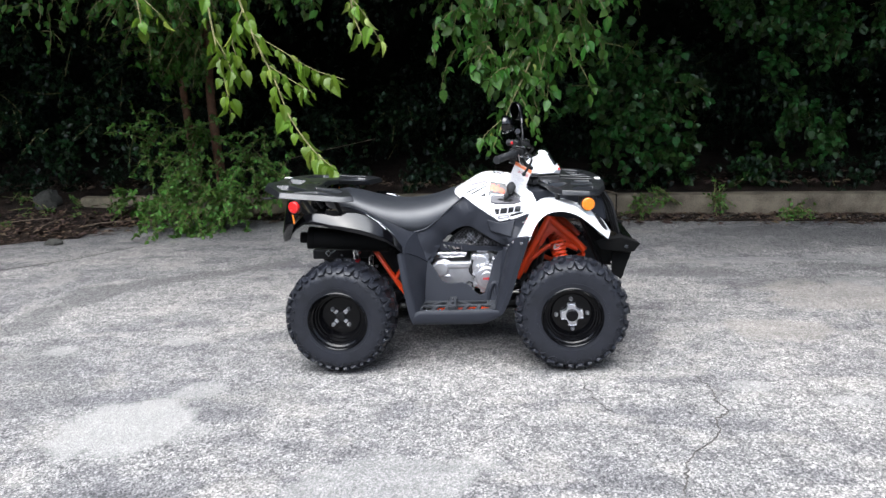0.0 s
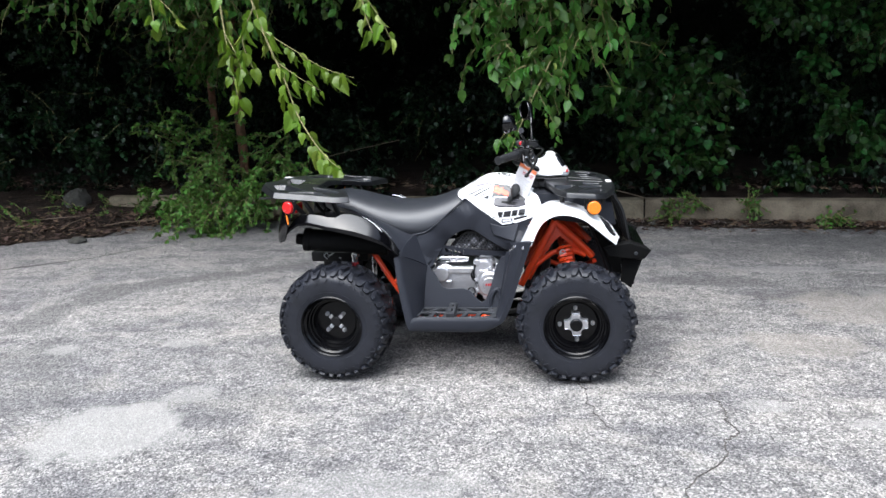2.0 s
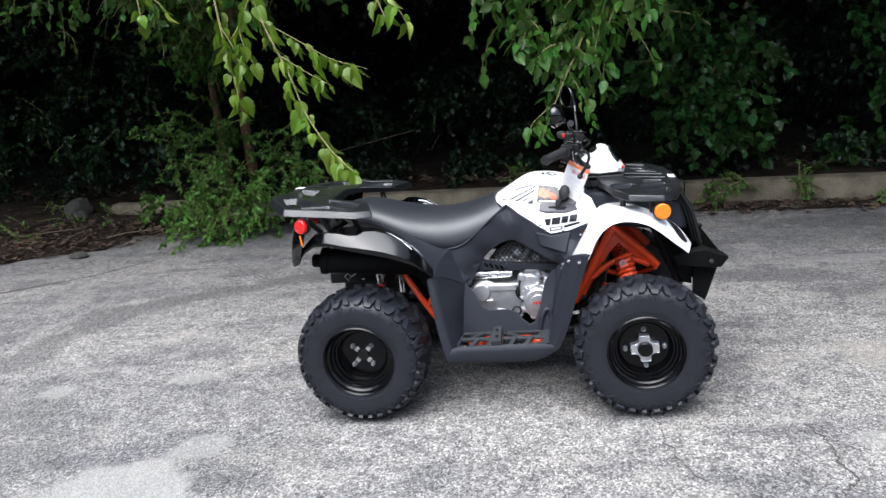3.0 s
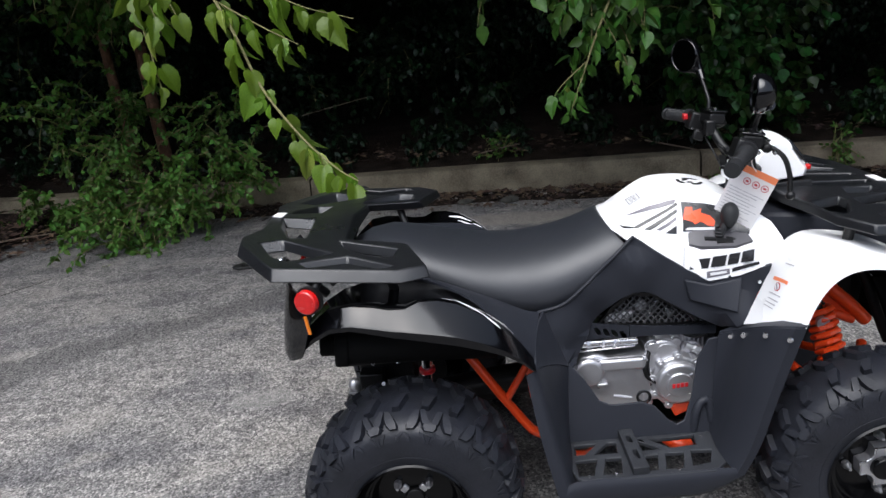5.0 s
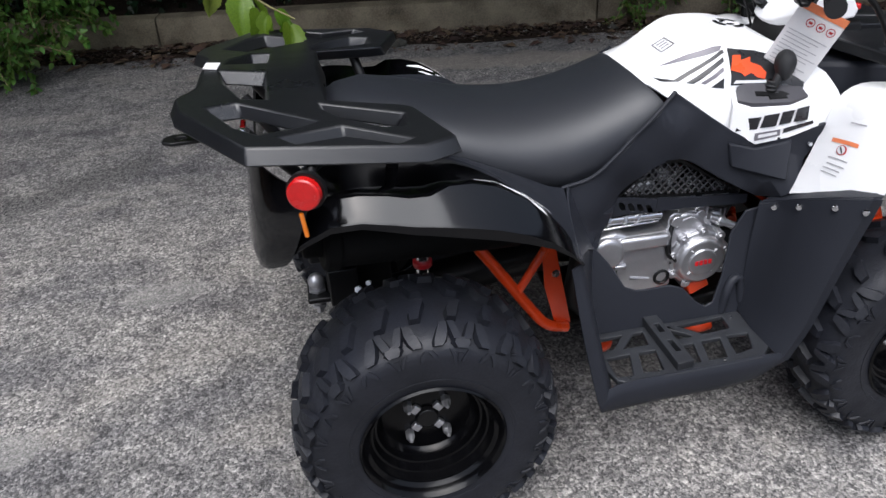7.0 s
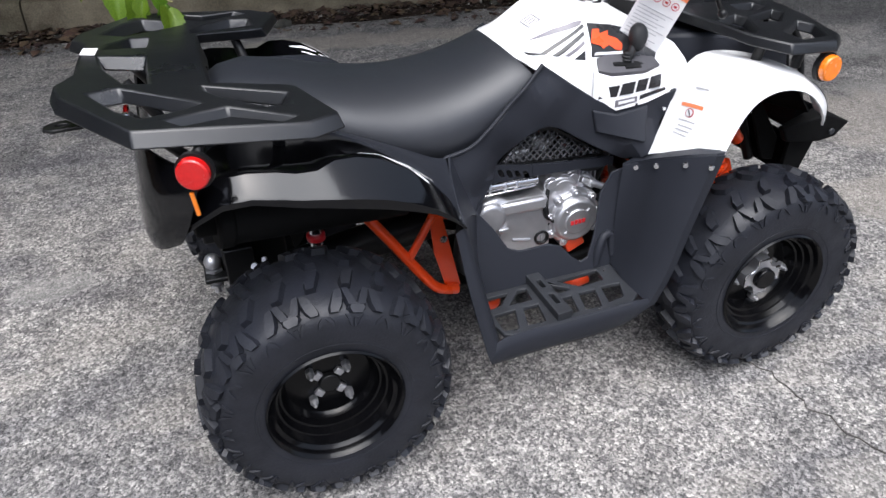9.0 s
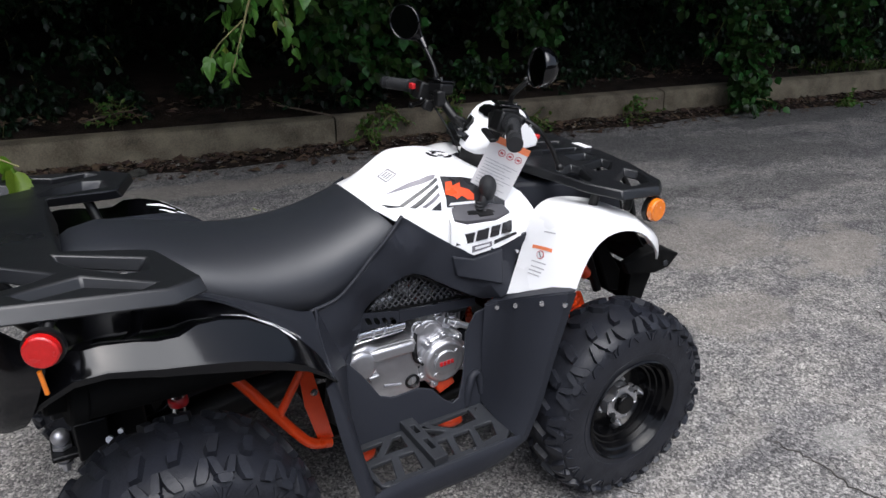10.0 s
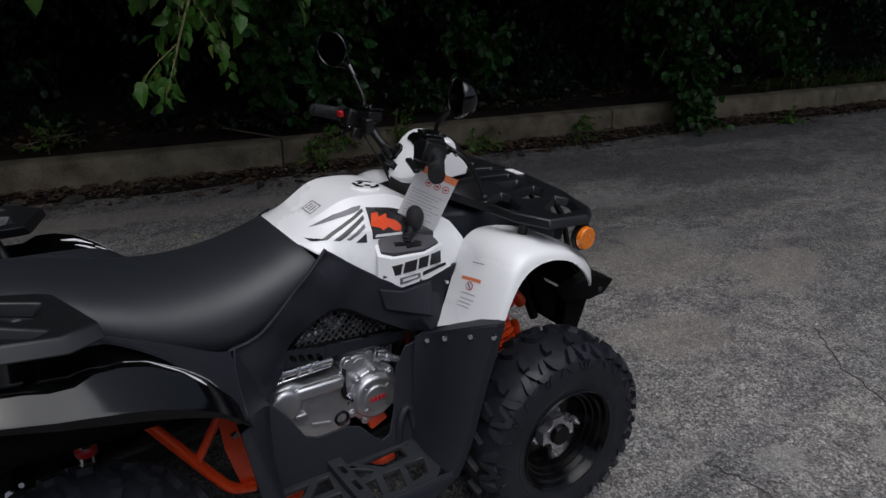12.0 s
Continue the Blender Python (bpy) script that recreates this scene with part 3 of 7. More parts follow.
def foliage(name, places, ways, sizes, mat, seed, parent=None, wide=1.0, roll=0.7):
    """Many small folded leaves as one mesh: where they start, which way they point, how long they are."""
    rng = np.random.default_rng(seed)
    p, d, s = np.asarray(places, float), np.asarray(ways, float), np.asarray(sizes, float)
    d = d / np.linalg.norm(d, axis=1)[:, None]
    up = np.array([0, 0, 1.0]) + rng.normal(0, roll, p.shape)
    side = np.cross(up, d)
    side /= np.linalg.norm(side, axis=1)[:, None] + 1e-9
    nrm = np.cross(d, side)
    v = (p[:, None] + s[:, None, None] * (LEAF_OUT[None, :, 0, None] * d[:, None] + wide * LEAF_OUT[None, :, 1, None] * side[:, None] + LEAF_OUT[None, :, 2, None] * nrm[:, None])).reshape(-1, 3)
    f = (LEAF_FACES[None] + 9 * np.arange(len(p))[:, None, None]).reshape(-1, 3)
    me = bpy.data.meshes.new(name)
    me.vertices.add(len(v))
    me.vertices.foreach_set("co", v.ravel())
    me.loops.add(f.size)
    me.loops.foreach_set("vertex_index", f.ravel())
    me.polygons.add(len(f))
    me.polygons.foreach_set("loop_start", np.arange(0, f.size, 3))
    me.update(calc_edges=True)
    me.validate()
    me.materials.append(mat)
    ob = new(name, me)
    if parent:
        ob.parent = parent
    return ob


def spray_leaves(rng, stems, per, size, droop=0.6, spread=0.6):
    """Leaves set along twigs: returns places, ways, sizes."""
    places, ways, sizes = [], [], []
    for path in stems:
        n = len(path)
        for _ in range(per):
            i = rng.integers(1, n)
            t = rng.uniform()
            a, b = np.array(path[i - 1]), np.array(path[i])
            c = a + (b - a) * t
            d = (b - a) / (np.linalg.norm(b - a) + 1e-9)
            w = d * 0.5 + rng.normal(0, spread, 3) + np.array([0, 0, -droop])
            places.append(c + rng.normal(0, size * 0.15, 3))
            ways.append(w)
            sizes.append(size * rng.uniform(0.6, 1.25))
    return places, ways, sizes


def twig_path(rng, a, way, length, bend, n=5):
    p, d = np.array(a, float), np.array(way, float)
    d /= np.linalg.norm(d)
    out = [p.copy()]
    for _ in range(n):
        d = d + np.array(bend) / n + rng.normal(0, 0.10, 3)
        d /= np.linalg.norm(d)
        p = p + d * length / n
        out.append(p.copy())
    return out


def leafy_mass(name, clumps, mat, label, category, seed, size, per_stem=9, stems_per=1.0, kind="", wide=1.0, droop=0.6, wood=True, bend=(0, -0.3, -0.8), trunk=None, group=""):
    """A bush or hanging crown: twigs that burst from each clump's core, with leaves along them. Clumps: x, y, z, radius, twigs."""
    rng = np.random.default_rng(seed)
    ob = thing(name, None, label, category, group, kind)
    stems = []
    for x, y, z, r, n in clumps:
        for _ in range(int(n * stems_per)):
            w = rng.normal(0, 1, 3)
            w[1] = -abs(w[1]) * 1.0
            w /= np.linalg.norm(w)
            start = np.array([x, y, z]) + rng.normal(0, r * 0.25, 3)
            stems.append(twig_path(rng, start, w, r * rng.uniform(0.6, 1.25), bend))
    pl, wy, sz = spray_leaves(rng, stems, per_stem, size, droop)
    pl = np.array(pl)
    pl[:, 2] = np.maximum(pl[:, 2], 0.02)
    crown = foliage("crown", pl, wy, sz, mat, seed + 1, ob, wide)
    crown["kind"] = "stuff"
    if wood:
        bm = bmesh.new()
        for path in stems[::max(1, len(stems) // (30 if wood == 30 else 140))]:
            q = [Vector(p) for p in path]
            for k in q:
                k.z = max(k.z, 0.01)
            tube(bm, q, 0.006, 4, 0, r_end=0.002)
        part("twig_tangle", bm, TWIG, ob, "thin green-brown twigs")["kind"] = "stuff"
    if trunk:
        for pts, r0, r1 in trunk:
            bm = bmesh.new()
            tube(bm, pts, r0, 10, 6, r_end=r1)
            part("trunk", bm, BARK, ob, "brown rough-barked trunk")
    return ob


def hanging_branch(name, spine, twigs, leaf_n, size, seed, label, leaf_mat=None):
    """A drooping twig of broad leaves, each leaf its own piece."""
    rng = random.Random(seed)
    ob = thing(name, spine[-1], label, "branch", "hanging branches")
    o = Vector(spine[-1])
    bm = bmesh.new()
    tube(bm, [Vector(p) - o for p in spine], 0.008, 7, 6, r_end=0.002)
    for t in twigs:
        tube(bm, [Vector(p) - o for p in t], 0.004, 6, 5, r_end=0.0015)
    wood = part("twig", bm, TWIG, ob, "thin pale green twig")
    shapes = []
    for k in range(5):
        bm = bmesh.new()
        leaf_shape(bm, Matrix.Diagonal((1, (1.0, 0.78, 0.9, 0.62, 0.55)[k], 1, 1)), 1.0, (0.25, 0.75, 0.5, 1.1, 0.9)[k], 0.34 if k in (1, 3) else 0.0)
        for f in bm.faces:
            f.smooth = True
        me = bpy.data.meshes.new("leaf")
        bm.to_mesh(me)
        bm.free()
        me.materials.append(LEAF_YELLOW if k == 4 else leaf_mat or LEAF_ONE)
        shapes.append(me)
    paths = [smooth_line(spine, 8)] + [smooth_line(t, 8) for t in twigs]
    total = sum(len(p) for p in paths)
    for path in paths:
        n = max(2, round(leaf_n * len(path) / total))
        for i in range(n):
            t = (i + rng.random() * 0.7) / n
            j = min(int(t * (len(path) - 1)), len(path) - 2)
            c = path[j]
            d = (path[j + 1] - path[j]).normalized()
            a = i * 2.4 + rng.uniform(-0.5, 0.5)
            side = Vector((math.cos(a), math.sin(a), 0))
            stalk = c + side * 0.022 + Vector((0, 0, -0.018))
            way = (side * rng.uniform(0.3, 0.8) + d * 0.3 + Vector((0, 0, -1.0))).normalized()
            x = way
            y = Vector((rng.uniform(0.1, 1), rng.uniform(-1.2, 1.2), rng.uniform(-0.3, 0.3)))
            y = (y - x * y.dot(x)).normalized()
            z = x.cross(y)
            if z.y > 0:
                y, z = -y, -z
            m = Matrix((x, y, z)).transposed().to_4x4()
            m.translation = stalk - o
            k = 4 if rng.random() < 0.06 else rng.randrange(4)
            lf = new("leaf", shapes[k])
            lf.parent = ob
            lf.matrix_basis = m @ Matrix.Scale(size * rng.uniform(0.5, 1.15) * (0.75 if t > 0.9 else 1), 4)
    return ob


def woods():
    # a dark sheet behind everything, the woods' shade in its colour
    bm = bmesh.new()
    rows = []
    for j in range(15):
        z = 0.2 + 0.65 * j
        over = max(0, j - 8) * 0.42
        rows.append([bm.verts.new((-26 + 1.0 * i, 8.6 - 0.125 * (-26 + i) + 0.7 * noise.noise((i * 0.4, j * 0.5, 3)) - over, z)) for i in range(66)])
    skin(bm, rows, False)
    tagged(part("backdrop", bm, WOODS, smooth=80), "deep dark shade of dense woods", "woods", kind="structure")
    # canopy stand-in out of view: keeps the sky off woods and kerb
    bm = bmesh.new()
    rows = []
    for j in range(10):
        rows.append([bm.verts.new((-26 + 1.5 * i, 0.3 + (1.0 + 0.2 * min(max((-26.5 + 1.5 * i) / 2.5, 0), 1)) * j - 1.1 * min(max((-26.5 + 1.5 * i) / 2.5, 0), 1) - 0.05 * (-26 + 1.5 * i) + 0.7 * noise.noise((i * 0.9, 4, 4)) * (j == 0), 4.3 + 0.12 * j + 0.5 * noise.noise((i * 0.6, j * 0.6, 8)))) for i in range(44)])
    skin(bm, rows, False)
    tagged(part("sky_screen", bm, WOODS, smooth=80), "unseen dark sheet overhead that keeps the sky off the woods", "woods", kind="structure")

    # another sheet in the shade colour, added out of view on the left
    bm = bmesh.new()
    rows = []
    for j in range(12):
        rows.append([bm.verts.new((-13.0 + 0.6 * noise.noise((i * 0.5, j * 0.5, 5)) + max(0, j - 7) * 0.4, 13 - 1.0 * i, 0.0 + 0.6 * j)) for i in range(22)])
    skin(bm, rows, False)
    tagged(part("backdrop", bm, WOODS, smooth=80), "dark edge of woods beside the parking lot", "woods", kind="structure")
    # unseen wall added across the lot to block the low sky
    bm = bmesh.new()
    box(bm, (70, 0.4, 4.6), Matrix.Translation((4, -15.2, 2.3)))
    tagged(part("low_sky_wall", bm, material("added_wall_brown", (0.16, 0.11, 0.085), (0.11, 0.08, 0.065), 0.9, scale=2, fine=30)), "unseen plain brown wall added to block the low sky", "wall", kind="structure")

    rng = np.random.default_rng(5)

    def k(u, back, z, r, n):
        p = kerb_at(u, back)
        return (p.x, p.y, z, r, n)

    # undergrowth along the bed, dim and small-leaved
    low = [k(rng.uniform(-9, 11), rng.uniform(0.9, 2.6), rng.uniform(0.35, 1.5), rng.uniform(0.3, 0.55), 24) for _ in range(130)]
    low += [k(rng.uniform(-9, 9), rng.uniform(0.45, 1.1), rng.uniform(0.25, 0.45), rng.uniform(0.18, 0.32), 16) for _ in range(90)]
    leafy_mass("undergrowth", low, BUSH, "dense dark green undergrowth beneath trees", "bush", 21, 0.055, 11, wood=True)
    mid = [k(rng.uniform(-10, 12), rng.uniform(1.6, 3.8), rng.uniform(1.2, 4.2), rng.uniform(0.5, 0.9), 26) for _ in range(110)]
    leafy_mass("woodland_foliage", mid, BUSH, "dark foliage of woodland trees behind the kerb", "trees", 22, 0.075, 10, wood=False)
    # trees by the shrub
    for pts, r in ((((-3.12, 4.5, 0.1), (-3.15, 4.5, 1.2), (-3.10, 4.45, 2.4), (-3.2, 4.4, 4.8)), 0.06), (((-3.55, 4.8, 0.1), (-3.6, 4.8, 1.3), (-3.55, 4.7, 2.6), (-3.4, 4.6, 4.8)), 0.05)):
        top = Vector(pts[-1])
        cl = [(top.x + rng.uniform(-0.9, 0.9), top.y - 1.2 + rng.uniform(-0.8, 0.4), rng.uniform(2.0, 3.2), 0.5, 18) for _ in range(6)] + [(top.x + 0.25, top.y - 0.5, 1.95, 0.4, 18), (top.x - 0.1, top.y - 0.4, 2.2, 0.45, 18), (top.x + 0.1, top.y - 0.30, 1.72, 0.30, 20), (top.x - 0.25, top.y - 0.25, 1.80, 0.32, 20)]
        leafy_mass("tree", cl, LEAF, "slim brown-trunked tree with drooping leafy crown", "tree", int(abs(pts[0][0]) * 100), 0.075, 9, trunk=[(pts, r, r * 0.6)], group="trees behind the kerb")
    # arching shrub that spills over the kerb
    sh = [(-2.95, 3.55, 0.62, 0.50, 22), (-2.6, 3.35, 0.42, 0.48, 24), (-3.15, 3.30, 0.36, 0.42, 20), (-2.85, 3.05, 0.25, 0.40, 24), (-3.40, 3.7, 0.80, 0.46, 18), (-2.35, 3.75, 0.72, 0.46, 18), (-2.2, 3.5, 0.45, 0.36, 20), (-2.55, 3.15, 0.30, 0.36, 20), (-3.1, 3.9, 0.95, 0.42, 16), (-3.75, 3.5, 0.30, 0.22, 8), (-3.40, 3.15, 0.2, 0.22, 6)]
    leafy_mass("shrub", sh, SHRUB, "bright green arching shrub spilling over the kerb", "shrub", 31, 0.052, 34, droop=0.15, wide=0.95, bend=(0, -0.4, -0.75))
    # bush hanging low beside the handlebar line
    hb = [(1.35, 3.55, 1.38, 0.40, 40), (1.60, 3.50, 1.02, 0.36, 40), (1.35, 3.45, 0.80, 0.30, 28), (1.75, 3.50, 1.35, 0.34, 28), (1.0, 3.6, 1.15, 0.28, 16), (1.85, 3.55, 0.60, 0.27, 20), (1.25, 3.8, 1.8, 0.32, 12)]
    leafy_mass("bush", hb, VINE_LIT, "leafy green bush leaning over the kerb", "bush", 33, 0.078, 15, wood=30, wide=1.35, droop=0.5, bend=(0, -0.2, -0.35))
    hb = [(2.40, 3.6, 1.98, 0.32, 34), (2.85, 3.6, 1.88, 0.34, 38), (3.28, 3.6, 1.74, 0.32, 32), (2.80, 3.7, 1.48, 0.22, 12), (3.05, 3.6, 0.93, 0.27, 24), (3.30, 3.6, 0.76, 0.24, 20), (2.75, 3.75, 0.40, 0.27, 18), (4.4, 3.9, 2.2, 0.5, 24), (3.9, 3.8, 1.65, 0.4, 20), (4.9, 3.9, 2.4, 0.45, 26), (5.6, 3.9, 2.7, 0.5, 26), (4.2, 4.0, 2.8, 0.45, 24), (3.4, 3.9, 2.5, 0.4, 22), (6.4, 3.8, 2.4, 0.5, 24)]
    leafy_mass("bush", hb, VINE_LIT, "dark green bush above the kerb", "bush", 34, 0.074, 14, wood=30, wide=1.3, droop=0.5, bend=(0, -0.2, -0.3))
    hb = [(-4.0, 4.3, 0.75, 0.36, 24), (-4.45, 4.35, 1.15, 0.40, 26), (-4.9, 4.3, 0.85, 0.36, 22), (-4.2, 4.5, 1.7, 0.42, 22), (-4.95, 4.5, 1.55, 0.42, 22), (-5.5, 4.4, 1.2, 0.45, 22), (-5.4, 4.5, 2.0, 0.45, 18), (-6.1, 4.4, 1.6, 0.5, 20), (-6.0, 4.2, 0.8, 0.4, 20), (-1.6, 4.6, 0.75, 0.36, 20), (-1.0, 4.7, 1.0, 0.40, 20), (-0.3, 4.6, 0.70, 0.34, 18)]
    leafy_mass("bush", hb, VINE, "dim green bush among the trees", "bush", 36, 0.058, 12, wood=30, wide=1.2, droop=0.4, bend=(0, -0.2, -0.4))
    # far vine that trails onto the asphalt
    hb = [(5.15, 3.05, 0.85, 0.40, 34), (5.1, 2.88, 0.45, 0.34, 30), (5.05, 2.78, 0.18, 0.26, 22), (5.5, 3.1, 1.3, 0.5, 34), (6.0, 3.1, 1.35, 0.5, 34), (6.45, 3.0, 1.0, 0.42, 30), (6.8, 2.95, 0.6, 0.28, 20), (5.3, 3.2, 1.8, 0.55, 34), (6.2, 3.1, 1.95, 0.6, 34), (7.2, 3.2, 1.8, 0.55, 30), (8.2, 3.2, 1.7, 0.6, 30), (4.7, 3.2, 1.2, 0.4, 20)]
    leafy_mass("trailing_bush", hb, VINE_LIT, "green bush trailing over the kerb onto the asphalt", "bush", 35, 0.072, 12, wood=30, wide=1.3, droop=0.6, bend=(0, -0.2, -0.6))
    # weeds at the kerb
    for i, (u, b, z, r) in enumerate(((1.55, -0.05, 0.12, 0.17), (1.75, 0.0, 0.22, 0.16), (2.95, -0.10, 0.06, 0.15), (2.25, 0.0, 0.20, 0.15), (3.95, -0.08, 0.07, 0.17), (6.3, -0.30, 0.05, 0.12), (-0.2, 0.35, 0.30, 0.16), (-4.2, -0.1, 0.10, 0.20), (-5.6, 0.1, 0.12, 0.25), (-4.75, 0.02, 0.14, 0.16), (-4.95, -0.95, 0.04, 0.20), (-5.35, -0.7, 0.06, 0.24), (-4.5, -0.35, 0.05, 0.13), (-5.0, -0.35, 0.08, 0.20), (-3.75, -0.12, 0.06, 0.12))):
        p = kerb_at(u, b, z)
        leafy_mass("weed", [(p.x, p.y, p.z, r, 20)], SHRUB, "small green weed growing at the kerb", "weed", 50 + i, 0.038, 8, droop=0.1, bend=(0, -0.2, -0.2), group="weeds along the kerb")

    # big-leaved boughs that hang in front of the woods
    over = [(0.35, 2.05, 2.05, 0.45, 22), (0.75, 2.1, 1.95, 0.45, 22), (0.55, 2.1, 1.65, 0.36, 18), (0.35, 1.95, 1.45, 0.30, 14), (-0.1, 2.2, 1.85, 0.3, 10), (0.1, 2.3, 2.2, 0.45, 16), (0.2, 1.95, 1.60, 0.25, 8)]
    leafy_mass("mulberry_bough", over, LEAF, "big-leaved green bough hanging before the woods", "branch", 41, 0.095, 11, droop=0.9, bend=(0, -0.1, -1.3))
    top = [(rng.uniform(-5, 1.5), rng.uniform(1.8, 3.6), rng.uniform(2.25, 3.1), 0.45, 12) for _ in range(34)]
    leafy_mass("overhead_foliage", top, LEAF, "green boughs overhanging the parking lot", "branch", 42, 0.080, 9, droop=0.9, bend=(0, -0.1, -1.0))

    hanging_branch("hanging_branch", [(-1.55, 1.15, 2.15), (-1.38, 1.0, 1.75), (-1.22, 0.88, 1.45), (-1.12, 0.80, 1.22), (-0.96, 0.62, 1.05), (-0.82, 0.45, 0.96), (-0.73, 0.35, 0.925)],
                   [[(-1.38, 1.0, 1.75), (-1.15, 0.9, 1.62), (-0.95, 0.85, 1.50), (-0.74, 0.80, 1.43)], [(-1.28, 0.93, 1.55), (-1.10, 0.85, 1.44), (-0.95, 0.78, 1.36)], [(-1.45, 1.05, 1.9), (-1.5, 0.95, 1.7), (-1.42, 0.9, 1.5)]],
                   92, 0.122, 3, "drooping mulberry twig with bright green broad leaves")
    hanging_branch("hanging_branch", [(-1.75, 1.2, 2.1), (-1.66, 1.05, 1.75), (-1.58, 0.95, 1.45), (-1.54, 0.90, 1.24)], [[(-1.66, 1.05, 1.75), (-1.55, 0.95, 1.6), (-1.50, 0.92, 1.45)]], 32, 0.120, 4, "drooping mulberry twig with bright green broad leaves")
    hanging_branch("hanging_branch", [(-2.25, 1.2, 2.2), (-2.18, 1.1, 1.95), (-2.15, 1.05, 1.80)], [[(-2.2, 1.15, 2.05), (-2.05, 1.1, 1.92), (-2.0, 1.1, 1.84)]], 14, 0.108, 5, "drooping mulberry twig with bright green broad leaves")
    hanging_branch("hanging_branch", [(-0.75, 1.1, 2.2), (-0.70, 1.0, 1.85), (-0.62, 0.9, 1.66)], [[(-0.72, 1.05, 1.95), (-0.6, 0.95, 1.8), (-0.5, 0.9, 1.62)]], 22, 0.108, 6, "drooping mulberry twig with bright green broad leaves")
    hanging_branch("hanging_branch", [(0.45, 1.9, 1.5), (0.30, 1.8, 1.2), (0.20, 1.72, 0.98), (0.15, 1.70, 0.86)], [[(0.35, 1.82, 1.3), (0.45, 1.82, 1.1), (0.52, 1.85, 0.90)], [(0.25, 1.78, 1.1), (0.12, 1.75, 1.0), (0.06, 1.72, 0.92)]], 62, 0.078, 7, "drooping mulberry twig with broad leaves", LEAF)

    # grass beyond the kerb's far end
    n = 9000
    u = rng.uniform(6.5, 16, n)
    pl = [kerb_at(a, b, 0.2) for a, b in zip(u, rng.uniform(0.2, 2.2, n))]
    wy = np.column_stack([rng.normal(0, 0.35, n), rng.normal(0, 0.35, n), np.ones(n)])
    g = foliage("grass", pl, wy, rng.uniform(0.06, 0.16, n), GRASS, 77, wide=0.16)
    tagged(g, "short green grass on the verge", "grass", kind="stuff")


ground()
litter()
woods()


# ---- the quad bike ----
def wheel(atv, x, y, side, width, dish, radius=0.282, front=False):
    """A steel wheel with a knobbly tyre. side: -1 or 1, the way its face looks along y."""
    s = side
    cz = radius
    half = width / 2

    def pt(a, r, yy):
        return (x + r * math.cos(a), y + s * yy, cz + r * math.sin(a))

    # rim: lip, wall, stepped bowl and disc
    bm = bmesh.new()
    lip = half * 0.98
    prof = [(0.120, -lip), (0.146, -lip), (0.149, -lip + 0.006), (0.128, -lip + 0.02), (0.118, 0.0), (0.128, lip - 0.022), (0.147, lip - 0.004), (0.149, lip),
            (0.145, lip + 0.004), (0.140, lip - 0.002)]
    for i in range(4):
        r0, y0 = 0.138 - 0.010 * i, lip - 0.006 - (dish - 0.016) * i / 4
        prof += [(r0, y0), (r0 - 0.0035, y0 - (dish - 0.016) / 4 + 0.006), (r0 - 0.0055, y0 - (dish - 0.016) / 4 + 0.001)]
    prof += [(0.094, lip - dish), (0.050, lip - dish + 0.004), (0.030, lip - dish + 0.004), (0.0001, lip - dish + 0.004)]
    rings = [[bm.verts.new(pt(2 * math.pi * j / 48, r, yy)) for j in range(48)] for r, yy in prof]
    skin(bm, rings, True)
    rim = part("wheel", bm, RIM, atv, "black painted steel wheel rim")

    # tyre carcass
    def prof_at(q):
        """q from -1.25 (bead) over 0 (tread) to 1.25 (bead)."""
        a = q * math.pi / 2
        yy = half * math.copysign(min(abs(math.sin(min(abs(a), math.pi / 2))) ** 0.86, 1), q)
        if abs(q) <= 1:
            r = 0.190 + (radius - 0.018 - 0.190) * max(math.cos(a), 0) ** 0.50
        else:
            k = (abs(q) - 1) / 0.25
            r = 0.190 - 0.043 * k
            yy *= 1 - 0.05 * k * k
        return r, yy

    bm = bmesh.new()
    qs = [-1.25 + 2.5 * i / 40 for i in range(41)]
    rings = [[bm.verts.new(pt(2 * math.pi * j / 64, *prof_at(q))) for j in range(64)] for q in qs]
    skin(bm, rings, True)
    # raised ring on the side wall
    for yy in (half * 1.0, -half * 1.0):
        rings = [[bm.verts.new(pt(2 * math.pi * j / 64, r, yy * k)) for j in range(64)] for r, k in ((0.172, 0.93), (0.170, 1.0), (0.164, 0.99), (0.162, 0.90))]
        skin(bm, rings, True)

    def lug(stations, h):
        tops, bots = [], []
        for q, u, w in stations:
            r, yy = prof_at(q)
            r2, y2 = prof_at(q + 0.01)
            t = Vector((r2 - r, y2 - yy)).normalized()
            nrm = Vector((t.y, -t.x))
            if nrm.x < 0 and abs(q) < 0.9:
                nrm = -nrm
            if abs(q) >= 0.6 and nrm.y * q < 0:
                nrm = -nrm
            for k, lst, hh, ww in ((0, bots, -0.003, w * 1.10), (1, tops, h * 0.82, w * 0.74)):
                lst.append([bm.verts.new(pt(u + g * ww / radius, r + nrm.x * hh, yy + nrm.y * hh)) for g in (-1, 1)])
        n = len(stations)
        for i in range(n - 1):
            bm.faces.new((tops[i][0], tops[i][1], tops[i + 1][1], tops[i + 1][0]))
            for g in (0, 1):
                bm.faces.new((tops[i][g], tops[i + 1][g], bots[i + 1][g], bots[i][g]))
        for i in (0, n - 1):
            bm.faces.new((tops[i][0], tops[i][1], bots[i][1], bots[i][0]))

    # tread: forked blocks and slanted blocks in turn on the shoulders, chevrons in the middle
    pitch = 11 if front else 12
    d = 2 * math.pi / pitch
